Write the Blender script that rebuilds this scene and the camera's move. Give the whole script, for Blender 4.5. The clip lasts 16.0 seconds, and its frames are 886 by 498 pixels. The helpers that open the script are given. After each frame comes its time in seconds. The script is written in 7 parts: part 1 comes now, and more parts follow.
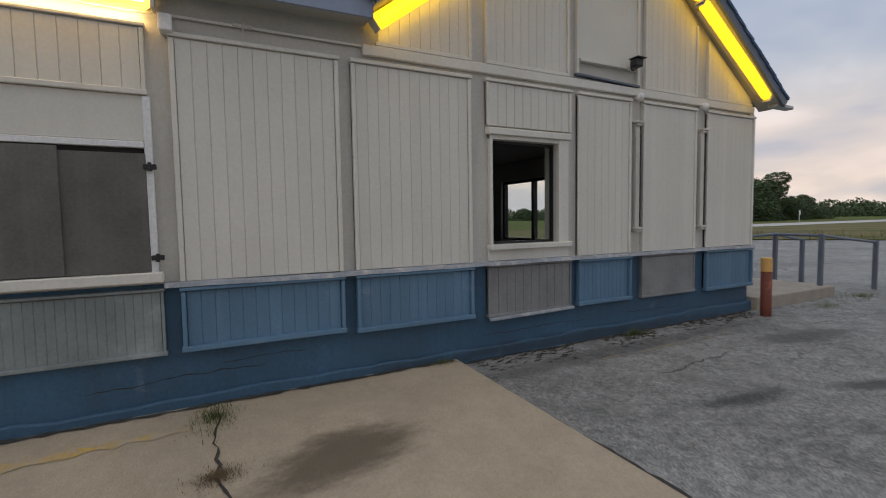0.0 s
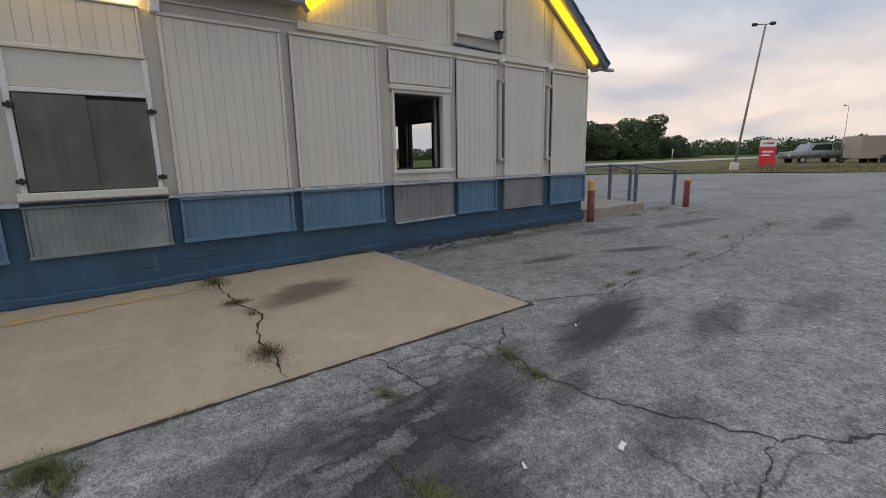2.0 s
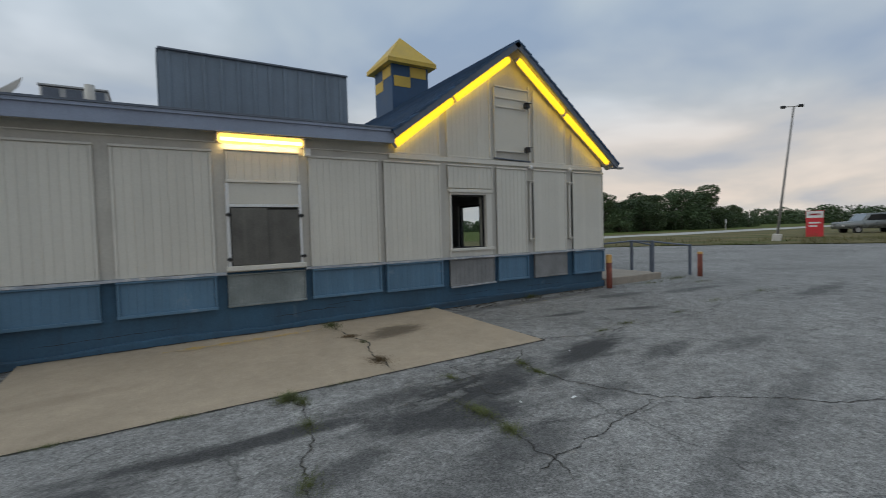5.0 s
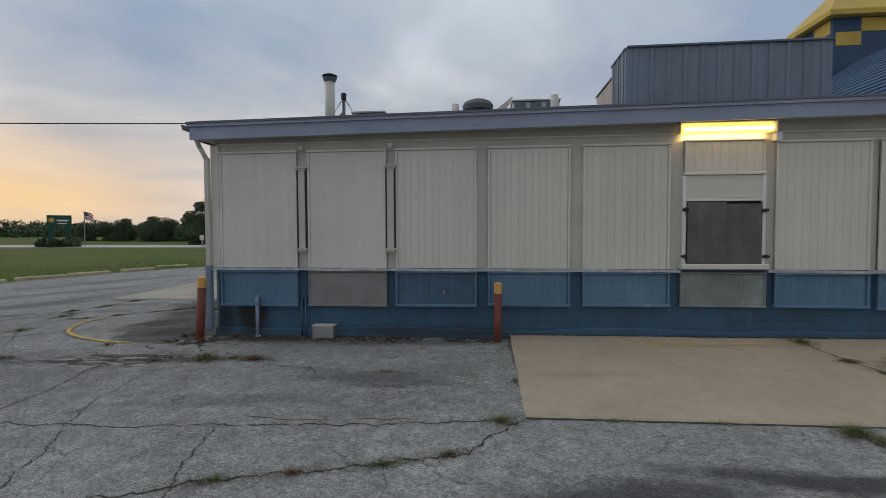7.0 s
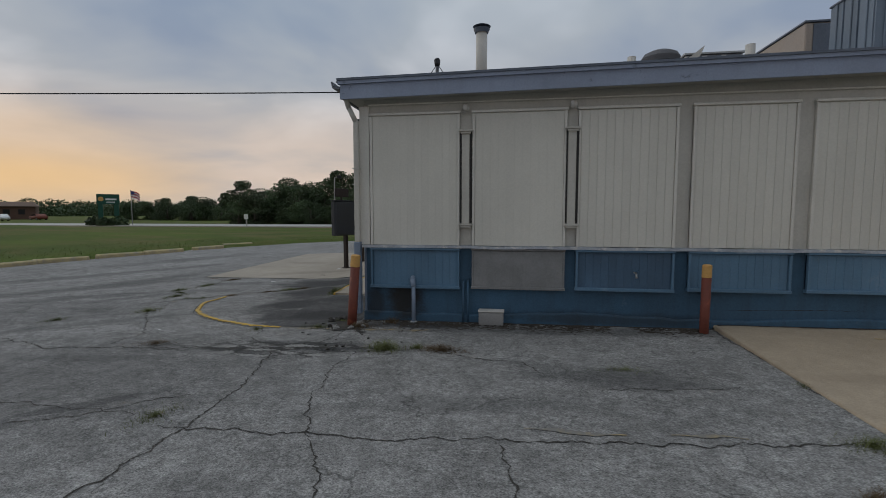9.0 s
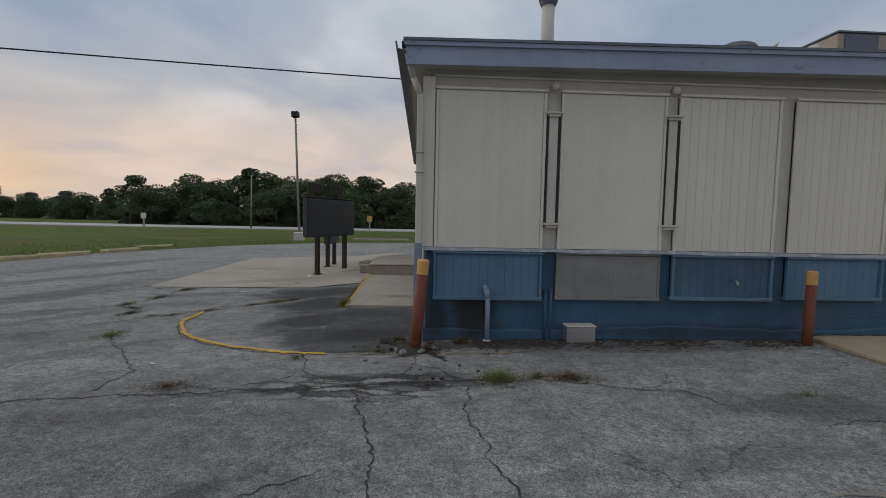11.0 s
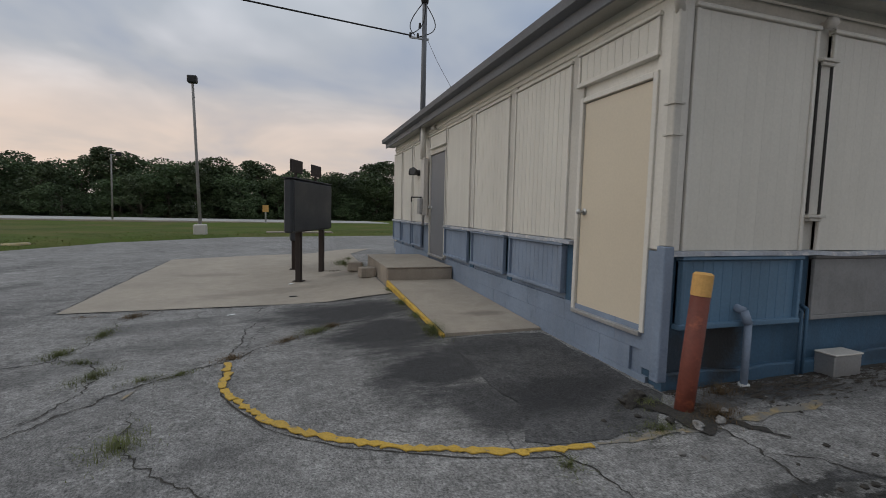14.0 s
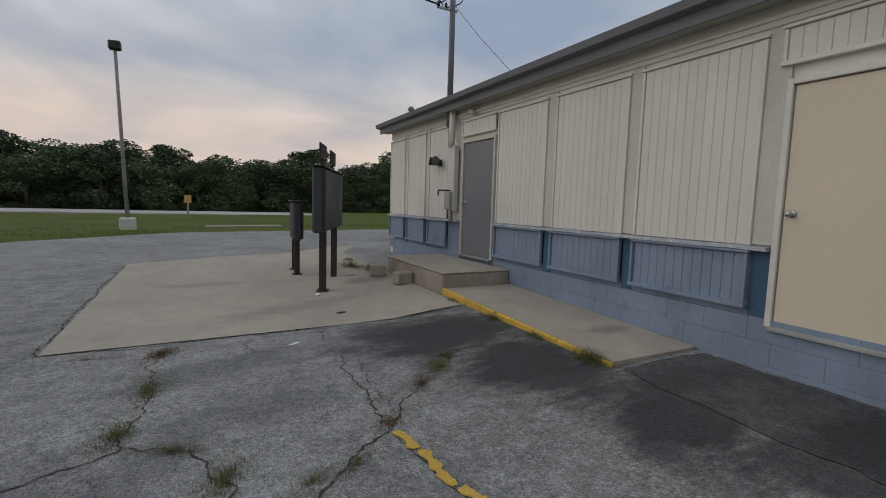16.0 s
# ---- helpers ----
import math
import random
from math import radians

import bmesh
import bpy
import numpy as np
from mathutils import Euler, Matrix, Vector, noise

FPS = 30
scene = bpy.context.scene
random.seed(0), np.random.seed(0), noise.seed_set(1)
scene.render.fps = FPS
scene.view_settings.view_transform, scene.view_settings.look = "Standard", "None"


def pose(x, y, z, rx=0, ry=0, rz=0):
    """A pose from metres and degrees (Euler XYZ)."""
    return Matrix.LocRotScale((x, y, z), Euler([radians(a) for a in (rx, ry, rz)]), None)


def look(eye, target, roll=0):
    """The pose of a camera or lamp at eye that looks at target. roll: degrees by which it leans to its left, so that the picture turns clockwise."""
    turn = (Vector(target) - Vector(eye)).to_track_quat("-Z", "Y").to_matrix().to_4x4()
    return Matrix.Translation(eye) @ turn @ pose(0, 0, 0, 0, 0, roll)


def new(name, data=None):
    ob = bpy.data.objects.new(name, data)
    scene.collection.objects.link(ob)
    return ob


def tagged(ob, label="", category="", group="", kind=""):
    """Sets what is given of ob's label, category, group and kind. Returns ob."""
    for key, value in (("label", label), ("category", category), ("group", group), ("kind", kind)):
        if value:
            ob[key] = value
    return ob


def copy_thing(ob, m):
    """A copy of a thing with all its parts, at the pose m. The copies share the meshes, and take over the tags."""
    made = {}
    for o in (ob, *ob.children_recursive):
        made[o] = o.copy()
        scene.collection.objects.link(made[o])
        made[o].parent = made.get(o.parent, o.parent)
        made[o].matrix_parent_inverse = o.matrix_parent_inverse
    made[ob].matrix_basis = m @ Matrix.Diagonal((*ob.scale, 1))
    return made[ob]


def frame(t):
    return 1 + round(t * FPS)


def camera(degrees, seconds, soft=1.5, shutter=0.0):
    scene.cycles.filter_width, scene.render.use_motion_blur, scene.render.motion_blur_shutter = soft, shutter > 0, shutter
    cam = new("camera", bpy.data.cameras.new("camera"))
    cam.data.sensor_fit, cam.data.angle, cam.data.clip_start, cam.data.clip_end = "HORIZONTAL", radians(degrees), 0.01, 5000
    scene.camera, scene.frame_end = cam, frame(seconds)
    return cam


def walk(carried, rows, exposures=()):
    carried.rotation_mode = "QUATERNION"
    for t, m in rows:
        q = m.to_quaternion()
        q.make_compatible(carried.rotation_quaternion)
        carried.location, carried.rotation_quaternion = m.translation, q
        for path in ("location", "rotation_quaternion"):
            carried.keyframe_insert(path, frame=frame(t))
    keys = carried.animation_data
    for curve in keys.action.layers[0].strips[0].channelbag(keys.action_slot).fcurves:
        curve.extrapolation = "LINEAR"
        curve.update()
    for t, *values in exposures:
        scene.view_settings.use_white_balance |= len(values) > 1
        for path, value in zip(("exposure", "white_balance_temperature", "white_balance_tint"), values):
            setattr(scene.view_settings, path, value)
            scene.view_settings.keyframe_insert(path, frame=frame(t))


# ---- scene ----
cam = camera(87.7, 16.0, soft=0.85, shutter=0.25)
PATH = [
    (0, (-0.241, 0.129, 1.694), (0.659, 1.91, 1.566), -0.9),
    (0.5, (-0.43, -0.325, 1.614), (0.603, 1.375, 1.403), -0.8),
    (1, (-0.699, -0.804, 1.608), (0.453, 0.807, 1.328), -0.6),
    (1.5, (-1.002, -1.182, 1.616), (0.182, 0.39, 1.259), -1.1),
    (2, (-1.261, -1.604, 1.593), (-0.061, -0.052, 1.204), -1.1),
    (2.5, (-1.538, -1.99, 1.631), (-0.261, -0.483, 1.316), -0.8),
    (3, (-1.747, -2.402, 1.7), (-0.391, -0.949, 1.476), -0.9),
    (3.2, (-1.82, -2.569, 1.707), (-0.43, -1.146, 1.503), -1.1),
    (5.3, (-2.892, -3.537, 1.806), (-2.054, -1.722, 1.747), -1.3),
    (5.5, (-3.126, -3.511, 1.807), (-2.499, -1.613, 1.746), -1.0),
    (6, (-3.601, -3.328, 1.774), (-3.437, -1.336, 1.707), -0.6),
    (6.5, (-4.0, -3.068, 1.768), (-4.106, -1.072, 1.688), -0.4),
    (7, (-4.457, -2.861, 1.819), (-4.655, -0.872, 1.743), -0.2),
    (7.5, (-4.993, -2.637, 1.765), (-5.283, -0.66, 1.675), 0.2),
    (8, (-5.574, -2.51, 1.729), (-5.913, -0.542, 1.617), 0.4),
    (8.5, (-6.168, -2.383, 1.744), (-6.486, -0.413, 1.603), 0.2),
    (9, (-6.696, -2.23, 1.718), (-6.995, -0.259, 1.559), -0.0),
    (11.3, (-9.078, -1.031, 1.591), (-8.92, 0.959, 1.459), 1.4),
    (11.5, (-9.237, -0.887, 1.606), (-9.042, 1.098, 1.455), 1.5),
    (12, (-9.689, -0.493, 1.599), (-9.433, 1.484, 1.441), 0.9),
    (12.5, (-10.154, -0.122, 1.571), (-9.837, 1.846, 1.404), 0.3),
    (13, (-10.585, 0.349, 1.576), (-10.198, 2.303, 1.401), 0.1),
    (13.5, (-11.019, 0.778, 1.543), (-10.535, 2.711, 1.372), 0.8),
    (14, (-11.452, 1.293, 1.519), (-10.845, 3.191, 1.355), 1.4),
    (14.5, (-11.852, 1.737, 1.511), (-11.138, 3.6, 1.371), 2.2),
    (15, (-12.245, 2.186, 1.523), (-11.51, 4.039, 1.361), 1.0),
    (15.5, (-12.648, 2.64, 1.53), (-11.862, 4.471, 1.35), 1.0),
    (16, (-13.074, 3.124, 1.541), (-12.148, 4.886, 1.347), 1.7),
]
walk(cam, [(t, look(eye, target, roll)) for t, eye, target, roll in PATH],
     [(0.0, 0.26, 6400, 11), (1.5, 0.36, 6350, 11), (3.2, 0.29, 6300, 10), (5.3, 0.08, 6100, 4), (6.2, 0.08, 6150, 5), (7.5, 0.02, 6330, 7.5), (9.0, -0.22, 6280, 7.5), (11.5, 0.0, 6420, 9.3), (13.5, 0.02, 6450, 9.6), (16.0, -0.03, 6400, 9.4)])

# ---------- light ----------
world = bpy.data.worlds.new("dusk_sky")
scene.world = world
world.use_nodes = True


def link(nt, a, b):
    nt.links.new(a, b)


def node(nt, kind, **props):
    n = nt.nodes.new(kind)
    for key, value in props.items():
        if key == "ins":
            for k, v in value.items():
                n.inputs[k].default_value = v
        else:
            setattr(n, key, value)
    return n


def ramp(nt, stops, mode="LINEAR"):
    n = nt.nodes.new("ShaderNodeValToRGB")
    n.color_ramp.interpolation = mode
    el = n.color_ramp.elements
    while len(el) < len(stops):
        el.new(0.5)
    for e, (p, c) in zip(el, stops):
        e.position, e.color = p, (*c, 1) if len(c) == 3 else c
    return n


def mixc(nt, fac, a, b, blend="MIX"):
    n = node(nt, "ShaderNodeMix", data_type="RGBA", blend_type=blend)
    for sock, v in ((n.inputs[0], fac), (n.inputs[6], a), (n.inputs[7], b)):
        if isinstance(v, (int, float)):
            sock.default_value = v
        elif isinstance(v, tuple):
            sock.default_value = (*v, 1) if len(v) == 3 else v
        else:
            nt.links.new(v, sock)
    return n.outputs[2]


def math_(nt, op, a, b=0.0, clamp=False):
    n = node(nt, "ShaderNodeMath", operation=op, use_clamp=clamp)
    for sock, v in zip(n.inputs, (a, b)):
        if isinstance(v, (int, float)):
            sock.default_value = v
        else:
            nt.links.new(v, sock)
    return n.outputs[0]


def build_sky():
    """Overcast dusk: a grey-blue cloud deck, brighter overhead, with a peach band low in the north-west."""
    nt = world.node_tree
    nt.nodes.clear()
    out = node(nt, "ShaderNodeOutputWorld")
    bg = node(nt, "ShaderNodeBackground", ins={"Strength": 1.0})
    link(nt, bg.outputs[0], out.inputs[0])
    tc = node(nt, "ShaderNodeTexCoord")
    sep = node(nt, "ShaderNodeSeparateXYZ")
    link(nt, tc.outputs["Generated"], sep.inputs[0])
    z = sep.outputs[2]
    el = math_(nt, "MAXIMUM", z, 0.0)
    # cloud deck projected on a plane overhead
    inv = math_(nt, "DIVIDE", 1.0, math_(nt, "ADD", el, 0.22))
    flat = node(nt, "ShaderNodeCombineXYZ")
    link(nt, math_(nt, "MULTIPLY", sep.outputs[0], inv), flat.inputs[0])
    link(nt, math_(nt, "MULTIPLY", sep.outputs[1], inv), flat.inputs[1])
    big = node(nt, "ShaderNodeTexNoise", ins={"Scale": 1.1, "Detail": 4.5, "Roughness": 0.48, "Distortion": 0.3})
    link(nt, flat.outputs[0], big.inputs["Vector"])
    base = ramp(nt, [(0.0, SKY_LOW), (0.10, SKY_LOW2), (0.28, SKY_MID), (0.6, SKY_HIGH), (1.0, SKY_TOP)])
    link(nt, el, base.inputs[0])
    deck = ramp(nt, [(0.34, (0.68, 0.75, 0.88)), (0.5, (1.0, 1.0, 1.0)), (0.65, (1.50, 1.42, 1.36))])
    link(nt, big.outputs[0], deck.inputs[0])
    col = mixc(nt, 1.0, base.outputs[0], deck.outputs[0], "MULTIPLY")
    # blue gaps
    gap = ramp(nt, [(0.52, (0, 0, 0)), (0.72, (1, 1, 1))])
    fine = node(nt, "ShaderNodeTexNoise", ins={"Scale": 0.55, "Detail": 4.0, "Roughness": 0.5})
    off = node(nt, "ShaderNodeVectorMath", operation="ADD")
    off.inputs[1].default_value = (7.3, 2.1, 0)
    link(nt, flat.outputs[0], off.inputs[0])
    link(nt, off.outputs[0], fine.inputs["Vector"])
    link(nt, fine.outputs[0], gap.inputs[0])
    lift = math_(nt, "MULTIPLY", gap.outputs[0], math_(nt, "MULTIPLY", el, 1.8, True), True)
    clear = node(nt, "ShaderNodeTexSky", sky_type="NISHITA", sun_disc=False, sun_elevation=radians(4), sun_rotation=radians(SUN_TURN))
    clear_dim = mixc(nt, 1.0, clear.outputs[0], (0.11, 0.11, 0.11), "MULTIPLY")
    col = mixc(nt, math_(nt, "MULTIPLY", lift, 0.85), col, mixc(nt, 0.5, clear_dim, (0.40, 0.52, 0.72)))
    # peach glow low in the sky, strongest towards the set sun
    dot = node(nt, "ShaderNodeVectorMath", operation="DOT_PRODUCT")
    dot.inputs[1].default_value = (math.cos(radians(GLOW)), math.sin(radians(GLOW)), 0.0)
    link(nt, tc.outputs["Generated"], dot.inputs[0])
    side = node(nt, "ShaderNodeMapRange", ins={"From Min": -0.9, "From Max": 1.0, "To Min": 0.60, "To Max": 0.85})
    link(nt, dot.outputs["Value"], side.inputs[0])
    low = ramp(nt, [(0.0, (0.55, 0.55, 0.55)), (0.05, (0.95, 0.95, 0.95)), (0.12, (0.8, 0.8, 0.8)), (0.26, (0.12, 0.12, 0.12)), (0.40, (0, 0, 0))], "EASE")
    link(nt, el, low.inputs[0])
    wisp = ramp(nt, [(0.36, (0.45, 0.45, 0.45)), (0.58, (1, 1, 1))])
    link(nt, big.outputs[0], wisp.inputs[0])
    amount = math_(nt, "MULTIPLY", math_(nt, "MULTIPLY", low.outputs[0], side.outputs[0]), wisp.outputs[0], True)
    col = mixc(nt, amount, col, PEACH)
    # the strip of orange where the sun went down
    near = node(nt, "ShaderNodeMapRange", interpolation_type="SMOOTHSTEP", ins={"From Min": 0.87, "From Max": 1.0})
    link(nt, dot.outputs["Value"], near.inputs[0])
    strip = ramp(nt, [(0.0, (0.5, 0.5, 0.5)), (0.06, (0.8, 0.8, 0.8)), (0.13, (0.3, 0.3, 0.3)), (0.20, (0, 0, 0))], "EASE")
    link(nt, el, strip.inputs[0])
    col = mixc(nt, math_(nt, "MULTIPLY", near.outputs[0], strip.outputs[0]), col, (1.0, 0.63, 0.28))
    # the southern sky, away from the afterglow, is dimmer
    south = node(nt, "ShaderNodeMapRange", interpolation_type="SMOOTHSTEP", ins={"From Min": -0.9, "From Max": 0.05, "To Min": 0.80, "To Max": 1.0})
    link(nt, sep.outputs[1], south.inputs[0])
    dim = node(nt, "ShaderNodeVectorMath", operation="SCALE")
    link(nt, col, dim.inputs[0])
    link(nt, south.outputs[0], dim.inputs["Scale"])
    link(nt, dim.outputs[0], bg.inputs[0])


SKY_LOW, SKY_LOW2, SKY_MID = (0.55, 0.53, 0.51), (0.52, 0.525, 0.535), (0.43, 0.47, 0.53)
SKY_HIGH, SKY_TOP = (0.49, 0.535, 0.59), (0.62, 0.675, 0.72)
PEACH = (0.79, 0.60, 0.475)
GLOW = 150.0          # degrees from +x: where the sun has set
SUN_TURN = -60.0
build_sky()
sun = new("sun", bpy.data.lights.new("sun", "SUN"))
sun.data.energy, sun.data.angle, sun.data.color = 0.6, radians(80), (1.0, 0.93, 0.84)
sun.matrix_world = look((-40, 10, 26), (0, 0, 0))


# ---------- materials ----------
def material(name, base, rough=0.8, metal=0.0, var=0.18, scale=1.6, grain=0.10, gscale=45.0, bump=0.15, bscale=90.0,
             streak=0.0, streak_col=(0.12, 0.10, 0.08), each=0.0, spec=0.4, blotch=None, blotch_at=(0.55, 0.72), blotch_scale=2.0):
    """Paint, stone or metal with variation at two scales, relief, vertical streaks and blotches."""
    m = bpy.data.materials.new(name)
    m.use_nodes = True
    nt = m.node_tree
    bsdf = nt.nodes["Principled BSDF"]
    geo = node(nt, "ShaderNodeNewGeometry")
    pos = geo.outputs["Position"]
    n1 = node(nt, "ShaderNodeTexNoise", ins={"Scale": scale, "Detail": 5.0, "Roughness": 0.6})
    n2 = node(nt, "ShaderNodeTexNoise", ins={"Scale": gscale, "Detail": 3.0, "Roughness": 0.6})
    link(nt, pos, n1.inputs["Vector"])
    link(nt, pos, n2.inputs["Vector"])
    r1 = node(nt, "ShaderNodeMapRange", ins={"From Min": 0.3, "From Max": 0.7, "To Min": 1 - var, "To Max": 1 + var})
    r2 = node(nt, "ShaderNodeMapRange", ins={"From Min": 0.3, "From Max": 0.7, "To Min": 1 - grain, "To Max": 1 + grain})
    link(nt, n1.outputs[0], r1.inputs[0])
    link(nt, n2.outputs[0], r2.inputs[0])
    k = math_(nt, "MULTIPLY", r1.outputs[0], r2.outputs[0])
    if each:
        info = node(nt, "ShaderNodeObjectInfo")
        r3 = node(nt, "ShaderNodeMapRange", ins={"To Min": 1 - each, "To Max": 1 + each})
        link(nt, info.outputs["Random"], r3.inputs[0])
        k = math_(nt, "MULTIPLY", k, r3.outputs[0])
    vm = node(nt, "ShaderNodeVectorMath", operation="SCALE")
    vm.inputs[0].default_value = base
    link(nt, k, vm.inputs["Scale"])
    col = vm.outputs[0]
    if blotch:
        nb = node(nt, "ShaderNodeTexNoise", ins={"Scale": blotch_scale, "Detail": 7.0, "Roughness": 0.68, "Distortion": 0.3})
        link(nt, pos, nb.inputs["Vector"])
        rb = ramp(nt, [(blotch_at[0], (0, 0, 0)), (blotch_at[1], (1, 1, 1))])
        link(nt, nb.outputs[0], rb.inputs[0])
        col = mixc(nt, rb.outputs[0], col, blotch)
    if streak:
        mp = node(nt, "ShaderNodeMapping")
        mp.inputs["Scale"].default_value = (9.0, 9.0, 0.35)
        link(nt, pos, mp.inputs[0])
        ns = node(nt, "ShaderNodeTexNoise", ins={"Scale": 1.0, "Detail": 6.0, "Roughness": 0.65})
        link(nt, mp.outputs[0], ns.inputs["Vector"])
        rs = ramp(nt, [(0.5, (0, 0, 0)), (0.8, (1, 1, 1))])
        link(nt, ns.outputs[0], rs.inputs[0])
        col = mixc(nt, math_(nt, "MULTIPLY", rs.outputs[0], streak), col, streak_col)
    link(nt, col, bsdf.inputs["Base Color"])
    bsdf.inputs["Metallic"].default_value = metal
    bsdf.inputs["Specular IOR Level"].default_value = spec
    rr = node(nt, "ShaderNodeMapRange", ins={"From Min": 0.3, "From Max": 0.7, "To Min": max(0.05, rough - 0.12), "To Max": min(1.0, rough + 0.12)})
    link(nt, n1.outputs[0], rr.inputs[0])
    link(nt, rr.outputs[0], bsdf.inputs["Roughness"])
    if bump:
        nb2 = node(nt, "ShaderNodeTexNoise", ins={"Scale": bscale, "Detail": 4.0, "Roughness": 0.6})
        link(nt, pos, nb2.inputs["Vector"])
        bp = node(nt, "ShaderNodeBump", ins={"Strength": bump, "Distance": 0.02})
        link(nt, nb2.outputs[0], bp.inputs["Height"])
        link(nt, bp.outputs[0], bsdf.inputs["Normal"])
    return m


def spot_mask(nt, pos, spots, wobble=0.72, wscale=2.3, upright=False):
    """Soft patches on the ground: (x, y, half length, half width, turn in degrees, strength)."""
    nz = node(nt, "ShaderNodeTexNoise", ins={"Scale": wscale, "Detail": 9.0, "Roughness": 0.76})
    drag = node(nt, "ShaderNodeVectorMath", operation="MULTIPLY")
    drag.inputs[1].default_value = (0.62, 1.5, 1.0)
    link(nt, pos, drag.inputs[0])
    link(nt, drag.outputs[0], nz.inputs["Vector"])
    total = None
    for x, y, a, b, turn, power in spots:
        mp = node(nt, "ShaderNodeMapping", vector_type="TEXTURE")
        mp.inputs["Location"].default_value = (x, 0, y) if upright else (x, y, 0)
        mp.inputs["Rotation"].default_value = (0, 0, radians(turn))
        mp.inputs["Scale"].default_value = (a, 1000, b) if upright else (a, b, 1000)
        link(nt, pos, mp.inputs[0])
        ln = node(nt, "ShaderNodeVectorMath", operation="LENGTH")
        link(nt, mp.outputs[0], ln.inputs[0])
        d = math_(nt, "ADD", ln.outputs["Value"], math_(nt, "MULTIPLY", math_(nt, "SUBTRACT", nz.outputs[0], 0.5), wobble * 3.0))
        mr = node(nt, "ShaderNodeMapRange", interpolation_type="SMOOTHSTEP", ins={"From Min": 1.25, "From Max": 0.4, "To Min": 0.0, "To Max": power})
        link(nt, d, mr.inputs[0])
        total = mr.outputs[0] if total is None else math_(nt, "MAXIMUM", total, mr.outputs[0])
    return total


def ground_material(name, base, dark, spots, speck=0.45, speck_scale=85.0, fine_cracks=True, crack_col=(0.03, 0.03, 0.028), light=None,
                    var=0.22, vscale=0.5, mid=0.08):
    m = bpy.data.materials.new(name)
    m.use_nodes = True
    nt = m.node_tree
    bsdf = nt.nodes["Principled BSDF"]
    pos = node(nt, "ShaderNodeNewGeometry").outputs["Position"]
    n1 = node(nt, "ShaderNodeTexNoise", ins={"Scale": vscale, "Detail": 8.0, "Roughness": 0.66, "Distortion": 0.3})
    n2 = node(nt, "ShaderNodeTexNoise", ins={"Scale": speck_scale, "Detail": 2.0, "Roughness": 0.7})
    n3 = node(nt, "ShaderNodeTexVoronoi", ins={"Scale": speck_scale * 0.9})
    for n in (n1, n2, n3):
        link(nt, pos, n.inputs["Vector"])
    r1 = node(nt, "ShaderNodeMapRange", ins={"From Min": 0.3, "From Max": 0.7, "To Min": 1 - var, "To Max": 1 + var})
    r2 = node(nt, "ShaderNodeMapRange", ins={"From Min": 0.3, "From Max": 0.7, "To Min": 1 - speck, "To Max": 1 + speck})
    link(nt, n1.outputs[0], r1.inputs[0])
    link(nt, n2.outputs[0], r2.inputs[0])
    n4 = node(nt, "ShaderNodeTexNoise", ins={"Scale": 5.5, "Detail": 9.0, "Roughness": 0.74, "Distortion": 0.2})
    link(nt, pos, n4.inputs["Vector"])
    r4 = node(nt, "ShaderNodeMapRange", ins={"From Min": 0.34, "From Max": 0.66, "To Min": 1 - mid, "To Max": 1 + mid})
    link(nt, n4.outputs[0], r4.inputs[0])
    vm = node(nt, "ShaderNodeVectorMath", operation="SCALE")
    vm.inputs[0].default_value = base
    link(nt, math_(nt, "MULTIPLY", math_(nt, "MULTIPLY", r1.outputs[0], r2.outputs[0]), r4.outputs[0]), vm.inputs["Scale"])
    col = vm.outputs[0]
    n5 = node(nt, "ShaderNodeTexNoise", ins={"Scale": 26.0, "Detail": 5.0, "Roughness": 0.7})
    link(nt, pos, n5.inputs["Vector"])
    if light:
        # binder worn out of small pits
        r5 = node(nt, "ShaderNodeMapRange", ins={"From Min": 0.34, "From Max": 0.62, "To Min": 0.62, "To Max": 1.16})
        link(nt, n5.outputs[0], r5.inputs[0])
        vp = node(nt, "ShaderNodeVectorMath", operation="SCALE")
        link(nt, col, vp.inputs[0])
        link(nt, r5.outputs[0], vp.inputs["Scale"])
        col = vp.outputs[0]
        # pale stones showing through the worn binder
        rl = ramp(nt, [(0.10, (1, 1, 1)), (0.24, (0, 0, 0))])
        link(nt, n3.outputs["Distance"], rl.inputs[0])
        col = mixc(nt, math_(nt, "MULTIPLY", rl.outputs[0], 0.5), col, light)
    spot_fac = spot_mask(nt, pos, spots)
    dk = node(nt, "ShaderNodeVectorMath", operation="SCALE")
    dk.inputs[0].default_value = dark
    link(nt, r2.outputs[0], dk.inputs["Scale"])
    col = mixc(nt, spot_fac, col, dk.outputs[0])
    height = n2.outputs[0]
    if fine_cracks:
        # alligator cracking where the surface has failed
        zone = spot_mask(nt, pos, FAILED, 0.7)
        bend = node(nt, "ShaderNodeVectorMath", operation="MULTIPLY_ADD")
        bend.inputs[1].default_value = (0.16, 0.16, 0)
        link(nt, n5.outputs["Color"], bend.inputs[0])
        link(nt, pos, bend.inputs[2])
        gator = node(nt, "ShaderNodeTexVoronoi", feature="DISTANCE_TO_EDGE", ins={"Scale": 7.5})
        squash = node(nt, "ShaderNodeVectorMath", operation="MULTIPLY")
        squash.inputs[1].default_value = (0.34, 1.15, 0)
        link(nt, bend.outputs[0], squash.inputs[0])
        link(nt, squash.outputs[0], gator.inputs["Vector"])
        cell = node(nt, "ShaderNodeTexVoronoi", ins={"Scale": 7.5})
        link(nt, squash.outputs[0], cell.inputs["Vector"])
